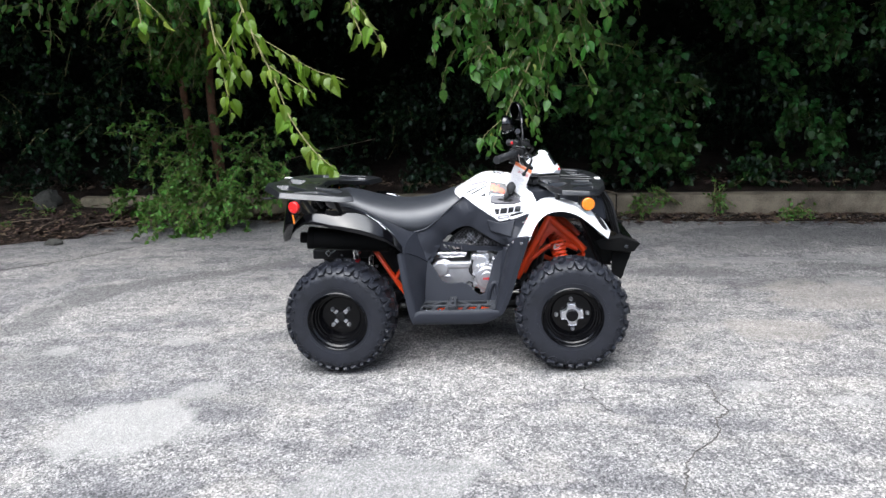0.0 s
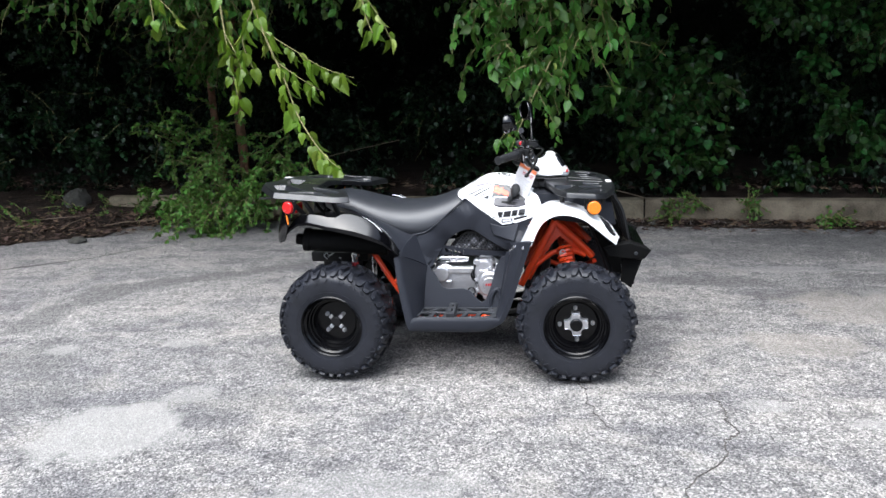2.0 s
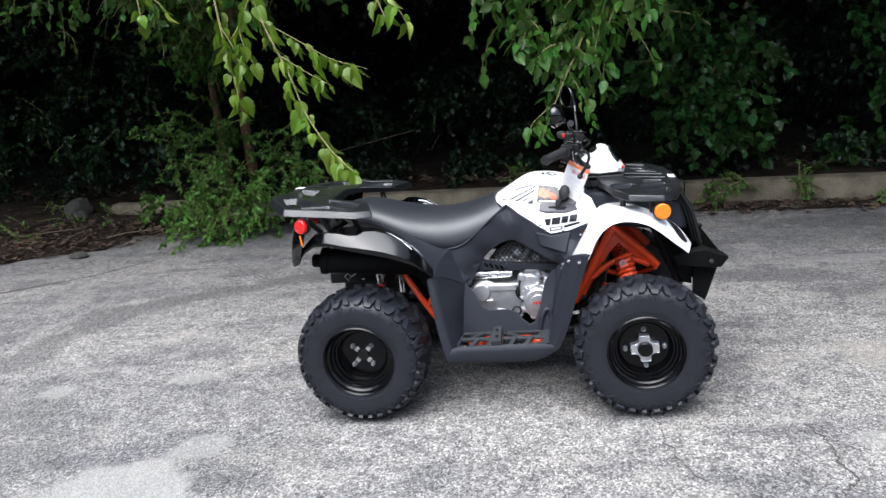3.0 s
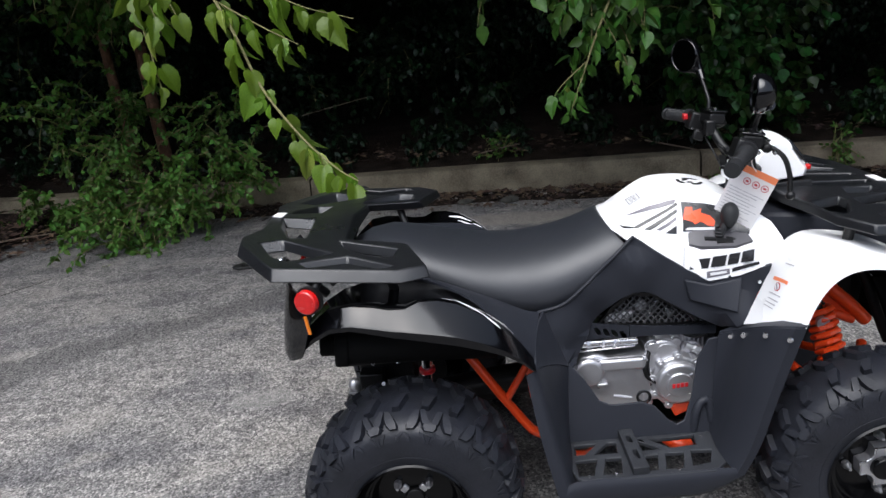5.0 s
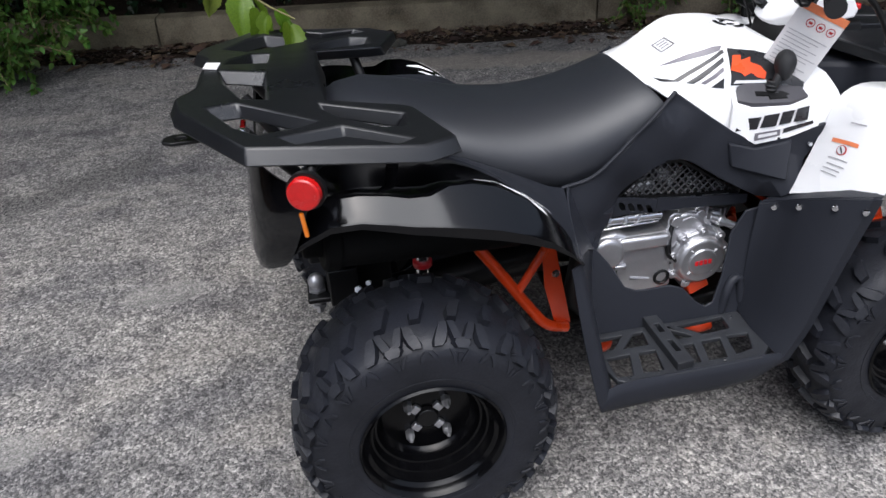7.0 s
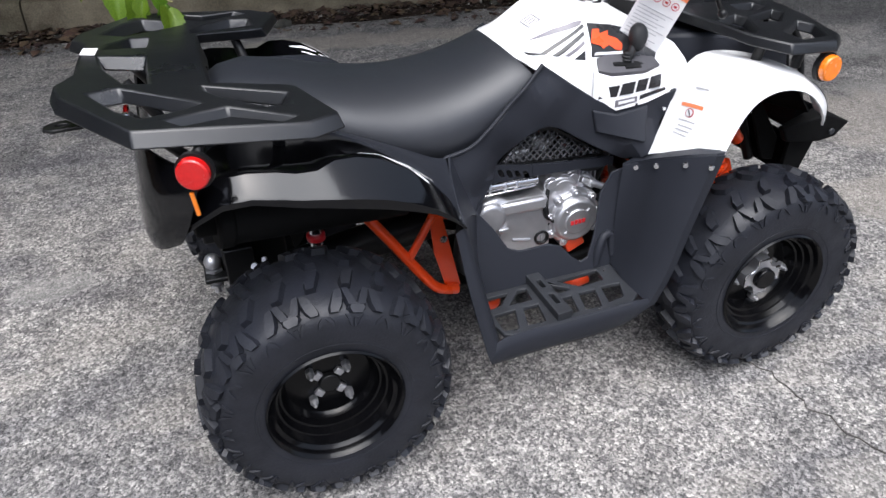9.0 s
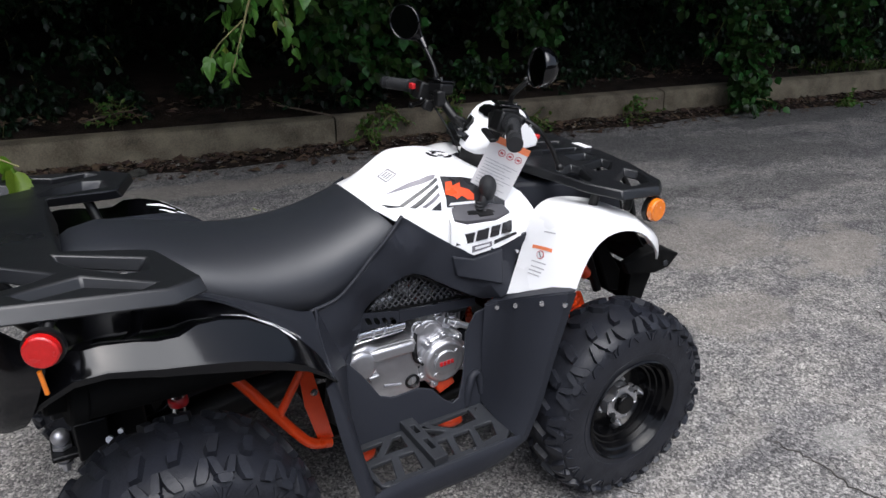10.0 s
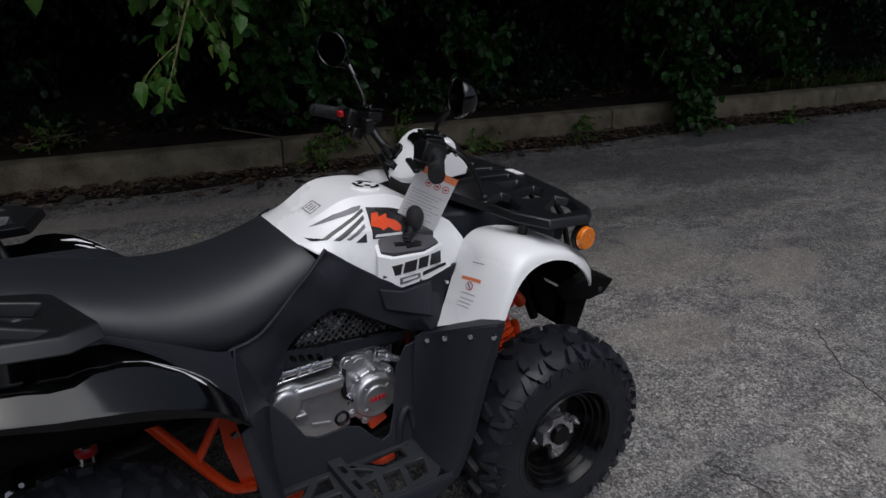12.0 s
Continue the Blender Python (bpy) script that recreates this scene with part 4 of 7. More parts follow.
    for j in range(pitch):
        for sd in (-1, 1):
            u = d * (j + (0.5 if sd > 0 else 0))
            lug([(sd * 0.585, u, 0.0185), (sd * 0.66, u, 0.0225), (sd * 0.73, u, 0.0150)], 0.0165)
            for g in (-1, 1):
                lug([(sd * 0.36, u + g * 0.150 * d, 0.0085), (sd * 0.48, u + g * 0.112 * d, 0.0110), (sd * 0.61, u + g * 0.070 * d, 0.0115)], 0.0170)
                lug([(sd * 0.37, u + (0.5 + g * 0.250) * d, 0.0095), (sd * 0.50, u + (0.5 + g * 0.222) * d, 0.0145), (sd * 0.62, u + (0.5 + g * 0.180) * d, 0.0160), (sd * 0.70, u + (0.5 + g * 0.150) * d, 0.0115)], 0.0165)
                lug([(sd * 0.05, u + (0.25 + g * 0.25) * d, 0.013), (sd * 0.18, u + (0.33 + g * 0.25) * d, 0.015), (sd * 0.30, u + (0.36 + g * 0.25) * d, 0.011)], 0.018)
                # low relief on the side wall: chevrons and ridges
                lug([(sd * 0.755, u + (0.5 + g * 0.02) * d, 0.0075), (sd * 0.84, u + (0.5 + g * 0.09) * d, 0.0070), (sd * 0.92, u + (0.5 + g * 0.13) * d, 0.0035)], 0.0050)
                lug([(sd * 0.745, u + g * 0.150 * d, 0.0050), (sd * 0.83, u + g * 0.105 * d, 0.0055), (sd * 0.93, u + g * 0.055 * d, 0.0030)], 0.0042)
            lug([(sd * 0.80, u, 0.0065), (sd * 0.94, u, 0.0030)], 0.0050)
    part("tyre", bm, RUBBER, rim, "deep black knobbly off-road tyre", smooth=30)

    face = lip - dish + 0.004
    cen = Vector((x, y, cz))
    out = Vector((0, s, 0))

    def at(r, a, yy):
        return cen + Vector((r * math.cos(a), s * yy, r * math.sin(a)))

    bm = bmesh.new()
    if front:
        loops = []
        for yy, k in ((face, 1.0), (face + 0.030, 0.95)):
            lp = []
            for q in range(4):
                a = q * math.pi / 2 + 0.05
                for da, r in ((-0.34, 0.058), (0.34, 0.058), (0.52, 0.043), (0.785, 0.038), (1.05, 0.043)):
                    lp.append(at(r * k, a + da, yy))
            loops.append(lp)
        plate(bm, [loops[1]], [loops[0]])
        part("hub_flange", bm, ALLOY, rim, "four-armed cast alloy hub", bevel=0.002)
        for q in range(4):
            a = q * math.pi / 2 + 0.05
            bm = bmesh.new()
            for da in (-0.36, 0.36):
                rod(bm, at(0.042, a + da * 1.25, face + 0.029), at(0.055, a + da * 0.94, face + 0.029), 0.0028, None, 8)
            rod(bm, at(0.055, a - 0.33, face + 0.029), at(0.055, a + 0.33, face + 0.029), 0.0024, None, 8)
            part("hub_rib", bm, CHROME, rim, "raised bright hub edge")
        bm = bmesh.new()
        disc(bm, cen + out * (face + 0.02), out, 0.031, 0.026, 28, 0.028)
        part("hub_cap", bm, RIM, rim, "black plastic hub cap", bevel=0.003)
        nut_r, off = 0.075, 0.05
    else:
        disc(bm, cen + out * face, out, 0.026, 0.012, 20, 0.022)
        part("hub_cap", bm, BLACK, rim, bevel=0.002)
        for q in range(4):
            a = q * math.pi / 2 + 0.785
            bm = bmesh.new()
            box(bm, (0.016, 0.010, 0.020), Matrix.Translation(at(0.034, a, face + 0.004)) @ Matrix.Rotation(-a, 4, "Y"))
            part("hub_arm", bm, ALLOY, rim, "cast alloy hub arm", bevel=0.002)
        nut_r, off = 0.056, 0.785
    for q in range(4):
        bm = bmesh.new()
        a = q * math.pi / 2 + off
        c = at(nut_r, a, face)
        disc(bm, c, out, 0.0100, 0.016, 6)
        disc(bm, c + out * 0.016, out, 0.0085, 0.014, 12, 0.0035)
        part("lug_nut", bm, ALLOY, rim, "bright steel lug nut")
    return rim


def bolt(parent, at, axis=(0, -1, 0.1), r=0.006):
    bm = bmesh.new()
    a = Vector(axis).normalized()
    disc(bm, Vector(at), a, r, 0.004, 12, r * 0.75)
    part("bolt", bm, CHROME, parent, "bright dome-headed bolt")


def decal(name, parent, outline, target, mat, s=-1, lift=0.0015, label="", toward=None):
    """A thin sticker: an outline in the side view laid onto a body panel."""
    bm = bmesh.new()
    vs = [bm.verts.new((x, 0, z)) for x, z in outline]
    es = [bm.edges.new((vs[i], vs[(i + 1) % len(vs)])) for i in range(len(vs))]
    bmesh.ops.triangle_fill(bm, use_beauty=True, use_dissolve=False, edges=es)
    bmesh.ops.subdivide_edges(bm, edges=bm.edges, cuts=3, use_grid_fill=True)
    tree, back = target
    ray = Vector(toward or (0, 1, 0))
    ray = Vector((ray.x, ray.y * -s, ray.z)).normalized()
    for v in bm.verts:
        start = Vector((v.co.x, s * 0.62, v.co.z)) if toward is None else Vector((v.co.x, s * back, v.co.z)) - ray * 0.4
        hit, nrm, _, _ = tree.ray_cast(start, ray)
        if hit is None:
            near = tree.find_nearest(Vector((v.co.x, s * back, v.co.z)))
            hit, nrm = near[0], near[1]
        if nrm.dot(ray) > 0:
            nrm = -nrm
        v.co = hit + nrm * lift
    return part(name, bm, mat, parent, label, smooth=60)


def tree_of(ob):
    me = ob.data
    return BVHTree.FromPolygons([v.co for v in me.vertices], [tuple(p.vertices) for p in me.polygons])


def quad_bike():
    atv = thing("quad_bike", None, "white and dark grey quad bike with orange frame on asphalt", "quad bike")

    # wheels
    for s in (-1, 1):
        wheel(atv, 0.57, s * 0.410, s, 0.190, 0.077, front=True)
        wheel(atv, -0.568, s * 0.405, s, 0.250, 0.0915)

    # frame, axles and undercarriage
    bm = bmesh.new()
    for s in (-1, 1):
        tube(bm, [(-0.72, s * 0.10, 0.60), (-0.40, s * 0.14, 0.60), (-0.15, s * 0.14, 0.50), (-0.12, s * 0.14, 0.26), (0.30, s * 0.13, 0.25), (0.42, s * 0.11, 0.40), (0.46, s * 0.11, 0.74)], 0.016)
        tube(bm, [(0.20, s * 0.10, 0.72), (0.40, s * 0.10, 0.80), (0.62, s * 0.12, 0.72), (0.74, s * 0.14, 0.45)], 0.014)
    part("main_frame", bm, BLACK, atv, "black steel tube frame")
    for s in (-1, 1):
        bm = bmesh.new()
        tube(bm, [flip(p, s) for p in ((-0.425, 0.20, 0.565), (-0.35, 0.235, 0.462), (-0.285, 0.245, 0.366), (-0.245, 0.25, 0.318), (-0.195, 0.25, 0.303))], 0.0135)
        rod(bm, flip((-0.25, 0.235, 0.52), s), flip((-0.318, 0.243, 0.413), s), 0.010)
        side_plate(bm, [[(-0.262, 0.53), (-0.232, 0.53), (-0.185, 0.31), (-0.222, 0.305), (-0.252, 0.42)]], lambda x, z: s * 0.243, 0.006)
        part("rear_frame_brace", bm, ORANGE, atv, "orange painted frame brace")
        bolt(atv, flip((-0.228, 0.246, 0.455), s), (0, s, 0), 0.010)
        bm = bmesh.new()
        tube(bm, [flip(p, s) for p in ((0.31, 0.205, 0.40), (0.385, 0.215, 0.545), (0.452, 0.205, 0.668), (0.475, 0.195, 0.715))], 0.017)
        tube(bm, [flip(p, s) for p in ((0.345, 0.165, 0.42), (0.43, 0.160, 0.58), (0.475, 0.155, 0.70))], 0.014)
        tube(bm, [flip(p, s) for p in ((0.475, 0.195, 0.715), (0.535, 0.185, 0.655), (0.605, 0.180, 0.590), (0.655, 0.175, 0.535))], 0.018)
        tube(bm, [flip(p, s) for p in ((0.385, 0.20, 0.50), (0.47, 0.19, 0.56), (0.56, 0.18, 0.565), (0.62, 0.175, 0.54))], 0.013)
        side_plate(bm, [[(0.405, 0.575), (0.455, 0.665), (0.485, 0.690), (0.530, 0.655), (0.625, 0.565), (0.600, 0.545), (0.540, 0.600), (0.500, 0.640), (0.462, 0.600), (0.440, 0.560)]], lambda x, z: s * 0.178, 0.010)
        part("front_frame_brace", bm, ORANGE, atv, "orange painted front frame brace")
        bm = bmesh.new()
        for z0, z1 in ((0.30, 0.255), (0.44, 0.34)):
            rod(bm, flip((0.44, 0.12, z0), s), flip((0.56, 0.33, z1), s), 0.013)
            rod(bm, flip((0.68, 0.12, z0), s), flip((0.58, 0.33, z1), s), 0.013)
        part("suspension_arm", bm, ORANGE, atv, "orange painted suspension arms")
        bm = bmesh.new()
        a, b = Vector(flip((0.515, 0.20, 0.60), s)), Vector(flip((0.565, 0.315, 0.32), s))
        rod(bm, a, b, 0.012)
        damper = part("shock_absorber", bm, BLACK, atv, "front shock absorber")
        bm = bmesh.new()
        m, d = span(a, b)
        tube(bm, [m @ Vector((0.031 * math.cos(k * 0.95), 0.031 * math.sin(k * 0.95), 0.01 + (d - 0.06) * k / 84)) for k in range(85)], 0.0085, 7, 0)
        part("spring", bm, ORANGE, damper, "orange coil spring")
        bm = bmesh.new()
        disc(bm, flip((0.512, 0.232, 0.568), s), (0, s, 0), 0.017, 0.014, 16)
        rod(bm, flip((0.512, 0.24, 0.568), s), flip((0.512, 0.24, 0.54), s), 0.008)
        part("ball_joint", bm, ALLOY, atv, "bright steel ball joint")
        bm = bmesh.new()
        rod(bm, flip((0.57, 0.10, 0.29), s), flip((0.57, 0.36, 0.282), s), 0.022)
        disc(bm, flip((0.57, 0.30, 0.282), s), (0, s, 0), 0.075, 0.02, 28)
        part("front_hub_carrier", bm, BLACK, atv)
        bm = bmesh.new()
        rod(bm, flip((-0.57, 0.02, 0.282), s), flip((-0.57, 0.36, 0.282), s), 0.025)
        disc(bm, flip((-0.57, 0.22, 0.282), s), (0, s, 0), 0.07, 0.012, 28)
        part("rear_axle", bm, BLACK, atv)
    for s in (-1, 1):
        bm = bmesh.new()
        tube(bm, [(-0.145, s * 0.262, 0.238), (-0.10, s * 0.262, 0.240), (-0.06, s * 0.20, 0.240), (0.08, s * 0.18, 0.240), (0.135, s * 0.25, 0.242), (0.175, s * 0.25, 0.242)], 0.015)
        part("step_bracket", bm, ORANGE, atv, "orange painted step bracket")
    bm = bmesh.new()
    tube(bm, [(-0.18, 0, 0.36), (-0.40, 0, 0.33), (-0.57, 0, 0.30)], 0.05)
    part("swing_arm", bm, BLACK, atv, "black steel swing arm", bevel=0.006)
    for name, size, at_ in (("cross_member", (0.30, 0.30, 0.05), (-0.62, 0, 0.53)), ("skid_plate", (0.55, 0.26, 0.012), (0.12, 0, 0.215)), ("airbox", (0.16, 0.20, 0.18), (-0.66, 0.05, 0.44))):
        bm = bmesh.new()
        box(bm, size, Matrix.Translation(at_))
        part(name, bm, BLACK, atv, bevel=0.006)
    bm = bmesh.new()
    for z, r in ((0.386, 0.021), (0.334, 0.017)):
        bmesh.ops.create_uvsphere(bm, u_segments=20, v_segments=12, radius=r, matrix=Matrix.Translation((-0.765, -0.03, z)))
        disc(bm, (-0.765, -0.03, z - r - 0.004), (0, 0, 1), r * 1.1, 0.007, 6)
    rod(bm, (-0.765, -0.03, 0.295), (-0.765, -0.03, 0.38), 0.009)
    part("hitch_bolt", bm, ALLOY, atv, "bright steel tow ball and nut", smooth=50)
    for q, r in (((-0.669, -0.20, 0.459), 0.008), ((-0.668, -0.20, 0.440), 0.006), ((-0.645, -0.20, 0.472), 0.006), ((-0.598, -0.20, 0.535), 0.004)):
        bm = bmesh.new()
        disc(bm, q, (-0.3, -1, 0.5), r, 0.012, 6)
        part("frame_bolt", bm, ALLOY, atv, "bright steel bolt head")
    bm = bmesh.new()
    c = Vector((-0.670, -0.20, 0.546))
    tube(bm, [c + Vector(q) for q in ((-0.016, 0, 0.004), (0, 0, 0.018), (0.012, 0, 0.004), (0, 0, -0.016), (-0.016, 0, 0.004))], 0.0022, 6, 0)
    rod(bm, c + Vector((0.012, 0, 0.002)), c + Vector((0.036, 0, 0.016)), 0.003)
    part("spring_clip", bm, ALLOY, atv, "bright wire clip")
    bm = bmesh.new()
    box(bm, (0.10, 0.10, 0.014), Matrix.Translation((-0.74, -0.02, 0.352)))
    box(bm, (0.07, 0.16, 0.10), Matrix.Translation((-0.70, -0.02, 0.40)))
    part("hitch_plate", bm, BLACK, atv, bevel=0.004)
    for s in (-1, 1):
        bm = bmesh.new()
        rod(bm, (-0.52, s * 0.20, 0.60), (-0.53, s * 0.21, 0.34), 0.016)
        disc(bm, (-0.52, s * 0.20, 0.545), (0, 0, 1), 0.024, 0.012, 16)
        shock = part("rear_shock", bm, CHROME, atv, "rear shock absorber with bright body")
        bm = bmesh.new()
        disc(bm, (-0.524, s * 0.205, 0.500), (0, 0, 1), 0.022, 0.016, 16)
        part("spring_cup", bm, INK_RED, shock, "red spring cup", bevel=0.003)

    # silencer
    bm = bmesh.new()
    rod(bm, (-0.735, -0.330, 0.664), (-0.33, -0.275, 0.625), 0.052, 0.056, 26)
    rod(bm, (-0.772, -0.335, 0.667), (-0.72, -0.328, 0.662), 0.028, None, 18)
    rod(bm, (-0.735, -0.330, 0.664), (-0.700, -0.325, 0.660), 0.057, None, 26)
    tube(bm, [(-0.34, -0.285, 0.615), (-0.22, -0.20, 0.58), (-0.12, -0.17, 0.545)], 0.022)
    part("silencer", bm, VOID, atv, "matt black exhaust silencer", bevel=0.008)

    # engine
    bm = bmesh.new()
    outline = [(-0.135, 0.455), (-0.105, 0.495), (-0.06, 0.502), (-0.03, 0.487), (0.075, 0.487), (0.09, 0.33), (0.02, 0.318), (-0.07, 0.330), (-0.130, 0.40)]
    plate(bm, [[(x, -0.19, z) for x, z in outline]], [[(x, 0.10, z) for x, z in outline]])
    rod(bm, (-0.085, -0.10, 0.452), (-0.085, -0.205, 0.452), 0.048, 0.042, 24)
    case = part("engine", bm, ALLOY, atv, "cast alloy engine with round covers", bevel=0.010, seg=3)
    bm = bmesh.new()
    rod(bm, (0.157, 0.05, 0.400), (0.157, -0.19, 0.400), 0.080, 0.075, 36)
    rod(bm, (0.157, -0.188, 0.400), (0.157, -0.207, 0.400), 0.066, 0.058, 36)
    part("clutch_cover", bm, ALLOY, case, "round alloy cover", bevel=0.006, seg=3)
    bm = bmesh.new()
    rod(bm, (0.157, -0.206, 0.400), (0.157, -0.212, 0.400), 0.037, 0.035, 28)
    part("cover_badge", bm, ALLOY, case, bevel=0.002)
    bm = bmesh.new()
    for i in range(4):
        box(bm, (0.008, 0.002, 0.012), Matrix.Translation((0.140 + 0.0112 * i, -0.2125, 0.400 + 0.0008 * i)))
    part("badge_mark", bm, INK_RED, case, "red bars on the cover badge")
    bm = bmesh.new()
    rod(bm, (0.118, 0.05, 0.462), (0.120, -0.176, 0.470), 0.058, 0.052, 28)
    rod(bm, (0.205, 0.05, 0.47), (0.205, -0.150, 0.47), 0.034, 0.030, 20)
    box(bm, (0.12, 0.20, 0.06), Matrix.Translation((0.15, -0.03, 0.515)))
    box(bm, (0.05, 0.04, 0.05), Matrix.Translation((0.10, -0.155, 0.425)))
    part("cylinder", bm, ALLOY, case, "cast alloy cylinder housing", bevel=0.008, seg=3)
    bm = bmesh.new()
    for i in range(5):
        box(bm, (0.005, 0.16, 0.075), Matrix.Translation((0.19 + i * 0.012, -0.06, 0.51)))
    part("cooling_fin", bm, ALLOY, case, "row of thin cooling fins")
    for i in range(8):
        a = i * 0.70 - 0.55
        c = (0.157 + 0.073 * math.cos(a), 0, 0.400 + 0.073 * math.sin(a))
        bm = bmesh.new()
        rod(bm, (c[0], -0.10, c[2]), (c[0], -0.192, c[2]), 0.0150, 0.0125, 14)
        disc(bm, (c[0], -0.191, c[2]), (0, -1, 0), 0.0062, 0.006, 6)
        part("cover_bolt", bm, ALLOY, case, bevel=0.001)
    for at_, r, end in (((0.128, 0.480), 0.046, -0.176), ((0.092, 0.505), 0.021, -0.182), ((0.160, 0.508), 0.018, -0.168), ((0.066, 0.470), 0.016, -0.190)):
        bm = bmesh.new()
        rod(bm, (at_[0], -0.04, at_[1]), (at_[0], end + 0.010, at_[1]), r, r * 0.94, 22)
        rod(bm, (at_[0], end + 0.012, at_[1]), (at_[0], end, at_[1]), r * 0.80, r * 0.66, 22)
        part("head_cover", bm, ALLOY, case, "round cast alloy head cover", bevel=0.002)
    bm = bmesh.new()
    rod(bm, (0.185, -0.160, 0.496), (0.268, -0.172, 0.458), 0.0095, None, 14)
    rod(bm, (0.205, -0.163, 0.487), (0.222, -0.165, 0.479), 0.0135, None, 8)
    part("coolant_pipe", bm, ALLOY, case, "bright pipe with a clamp nut", bevel=0.002)
    bm = bmesh.new()
    box(bm, (0.125, 0.020, 0.034), Matrix.Translation((0.005, -0.192, 0.470)))
    part("case_rib", bm, ALLOY, case, bevel=0.008, seg=3)
    bm = bmesh.new()
    tube(bm, [(0.074, -0.186, 0.470), (0.066, -0.196, 0.452), (0.072, -0.194, 0.425), (0.098, -0.192, 0.402)], 0.0048, 8)
    part("wire", bm, BLACK, case, "black wire with a clip")
    for i in range(4):
        a = i * math.pi / 2 + 0.75
        bm = bmesh.new()
        box(bm, (0.010, 0.004, 0.004), Matrix.Translation((0.157 + 0.042 * math.cos(a), -0.2085, 0.400 + 0.042 * math.sin(a))) @ Matrix.Rotation(-a, 4, "Y"))
        part("cover_rib", bm, ALLOY, case, bevel=0.001)
    for x0, z0, x1, z1 in ((-0.02, 0.462, 0.06, 0.468), (-0.02, 0.372, 0.03, 0.362)):
        bm = bmesh.new()
        rod(bm, (x0, -0.190, z0), (x1, -0.190, z1), 0.0045, None, 8)
        part("case_rib", bm, ALLOY, case)
    for c in ((-0.123, 0.44), (-0.047, 0.475), (-0.05, 0.40), (-0.12, 0.475), (0.06, 0.475)):
        bm = bmesh.new()
        disc(bm, (c[0], -0.182, c[1]), (0, -1, 0), 0.008, 0.018, 10)
        part("cover_bolt", bm, ALLOY, case)
    bm = bmesh.new()
    box(bm, (0.030, 0.012, 0.012), Matrix.Translation((-0.05, -0.196, 0.412)))
    part("case_rib", bm, ALLOY, case, bevel=0.003)
    bm = bmesh.new()
    turned(bm, [(0.021, 0.0), (0.021, -0.016), (0.016, -0.018), (0.013, -0.012), (0.013, 0.0)], 24, Matrix.Translation((0.063, -0.178, 0.362)))
    plug = part("filler_plug", bm, BLACK, case, "black ring of the oil filler plug")
    bm = bmesh.new()
    disc(bm, (0.063, -0.178, 0.362), (0, -1, 0), 0.012, 0.010, 20)
    box(bm, (0.004, 0.008, 0.018), Matrix.Translation((0.063, -0.190, 0.362)))
    part("plug_head", bm, ALLOY, plug)
    bm = bmesh.new()
    tube(bm, [(0.085, -0.17, 0.50), (0.075, -0.185, 0.455), (0.082, -0.185, 0.41), (0.095, -0.18, 0.375)], 0.006)
    tube(bm, [(0.02, -0.12, 0.52), (0.06, -0.15, 0.545), (0.10, -0.14, 0.53)], 0.012)
    tube(bm, [(0.16, -0.12, 0.54), (0.20, -0.15, 0.52), (0.24, -0.17, 0.53)], 0.008)
    part("hose", bm, BLACK, case, "black rubber hoses")
    bm = bmesh.new()
    rod(bm, (-0.125, -0.172, 0.531), (0.052, -0.168, 0.526), 0.0125)
    for q in (0.06, 0.22, 0.45, 0.62):
        a, b = Vector((-0.125, -0.172, 0.531)), Vector((0.052, -0.168, 0.526))
        rod(bm, a.lerp(b, q), a.lerp(b, q + 0.05), 0.0165, None, 8)
    rod(bm, (-0.122, -0.176, 0.508), (0.046, -0.176, 0.513), 0.0030, None, 8)
    part("exhaust_pipe", bm, CHROME, case, "bright exhaust pipe", bevel=0.002)
    bm = bmesh.new()
    box(bm, (0.055, 0.05, 0.045), Matrix.Translation((0.165, -0.165, 0.322)) @ pose(0, 0, 0, 0, -25, 0))
    part("cradle", bm, ORANGE, atv, "orange engine cradle", bevel=0.005)

    # seat
    bm = bmesh.new()
    rows = [(-0.70, 0.835, 0.07, 0.80), (-0.66, 0.852, 0.12, 0.79), (-0.60, 0.858, 0.150, 0.785), (-0.52, 0.842, 0.172, 0.762), (-0.45, 0.822, 0.188, 0.733), (-0.38, 0.806, 0.200, 0.700),
            (-0.31, 0.797, 0.208, 0.676), (-0.25, 0.795, 0.212, 0.662), (-0.19, 0.800, 0.212, 0.658), (-0.13, 0.810, 0.206, 0.670), (-0.08, 0.824, 0.197, 0.702), (-0.045, 0.838, 0.190, 0.725), (-0.022, 0.846, 0.184, 0.750), (-0.012, 0.846, 0.176, 0.762)]
    secs = []
    for x, zt, w, zb in rows:
        sec = []
        for i in range(25):
            a = math.pi * i / 24
            c, sn = math.cos(a), math.sin(a)
            sec.append((x + (1 - sn) * 0.065 * min(max((x + 0.12) / 0.1, 0), 1), w * math.copysign(abs(c) ** 0.70, c) * (1 - 0.10 * sn ** 6), zb + (zt - zb) * sn ** 0.78))
        lean = 0.065 * min(max((x + 0.12) / 0.1, 0), 1)
        sec += [(x + lean, -w * 0.9, zb - 0.02), (x + lean, w * 0.9, zb - 0.02)]
        secs.append(sec)
    loft(bm, secs)
    part("seat", bm, SEAT, atv, "smooth black vinyl saddle seat", smooth=50)

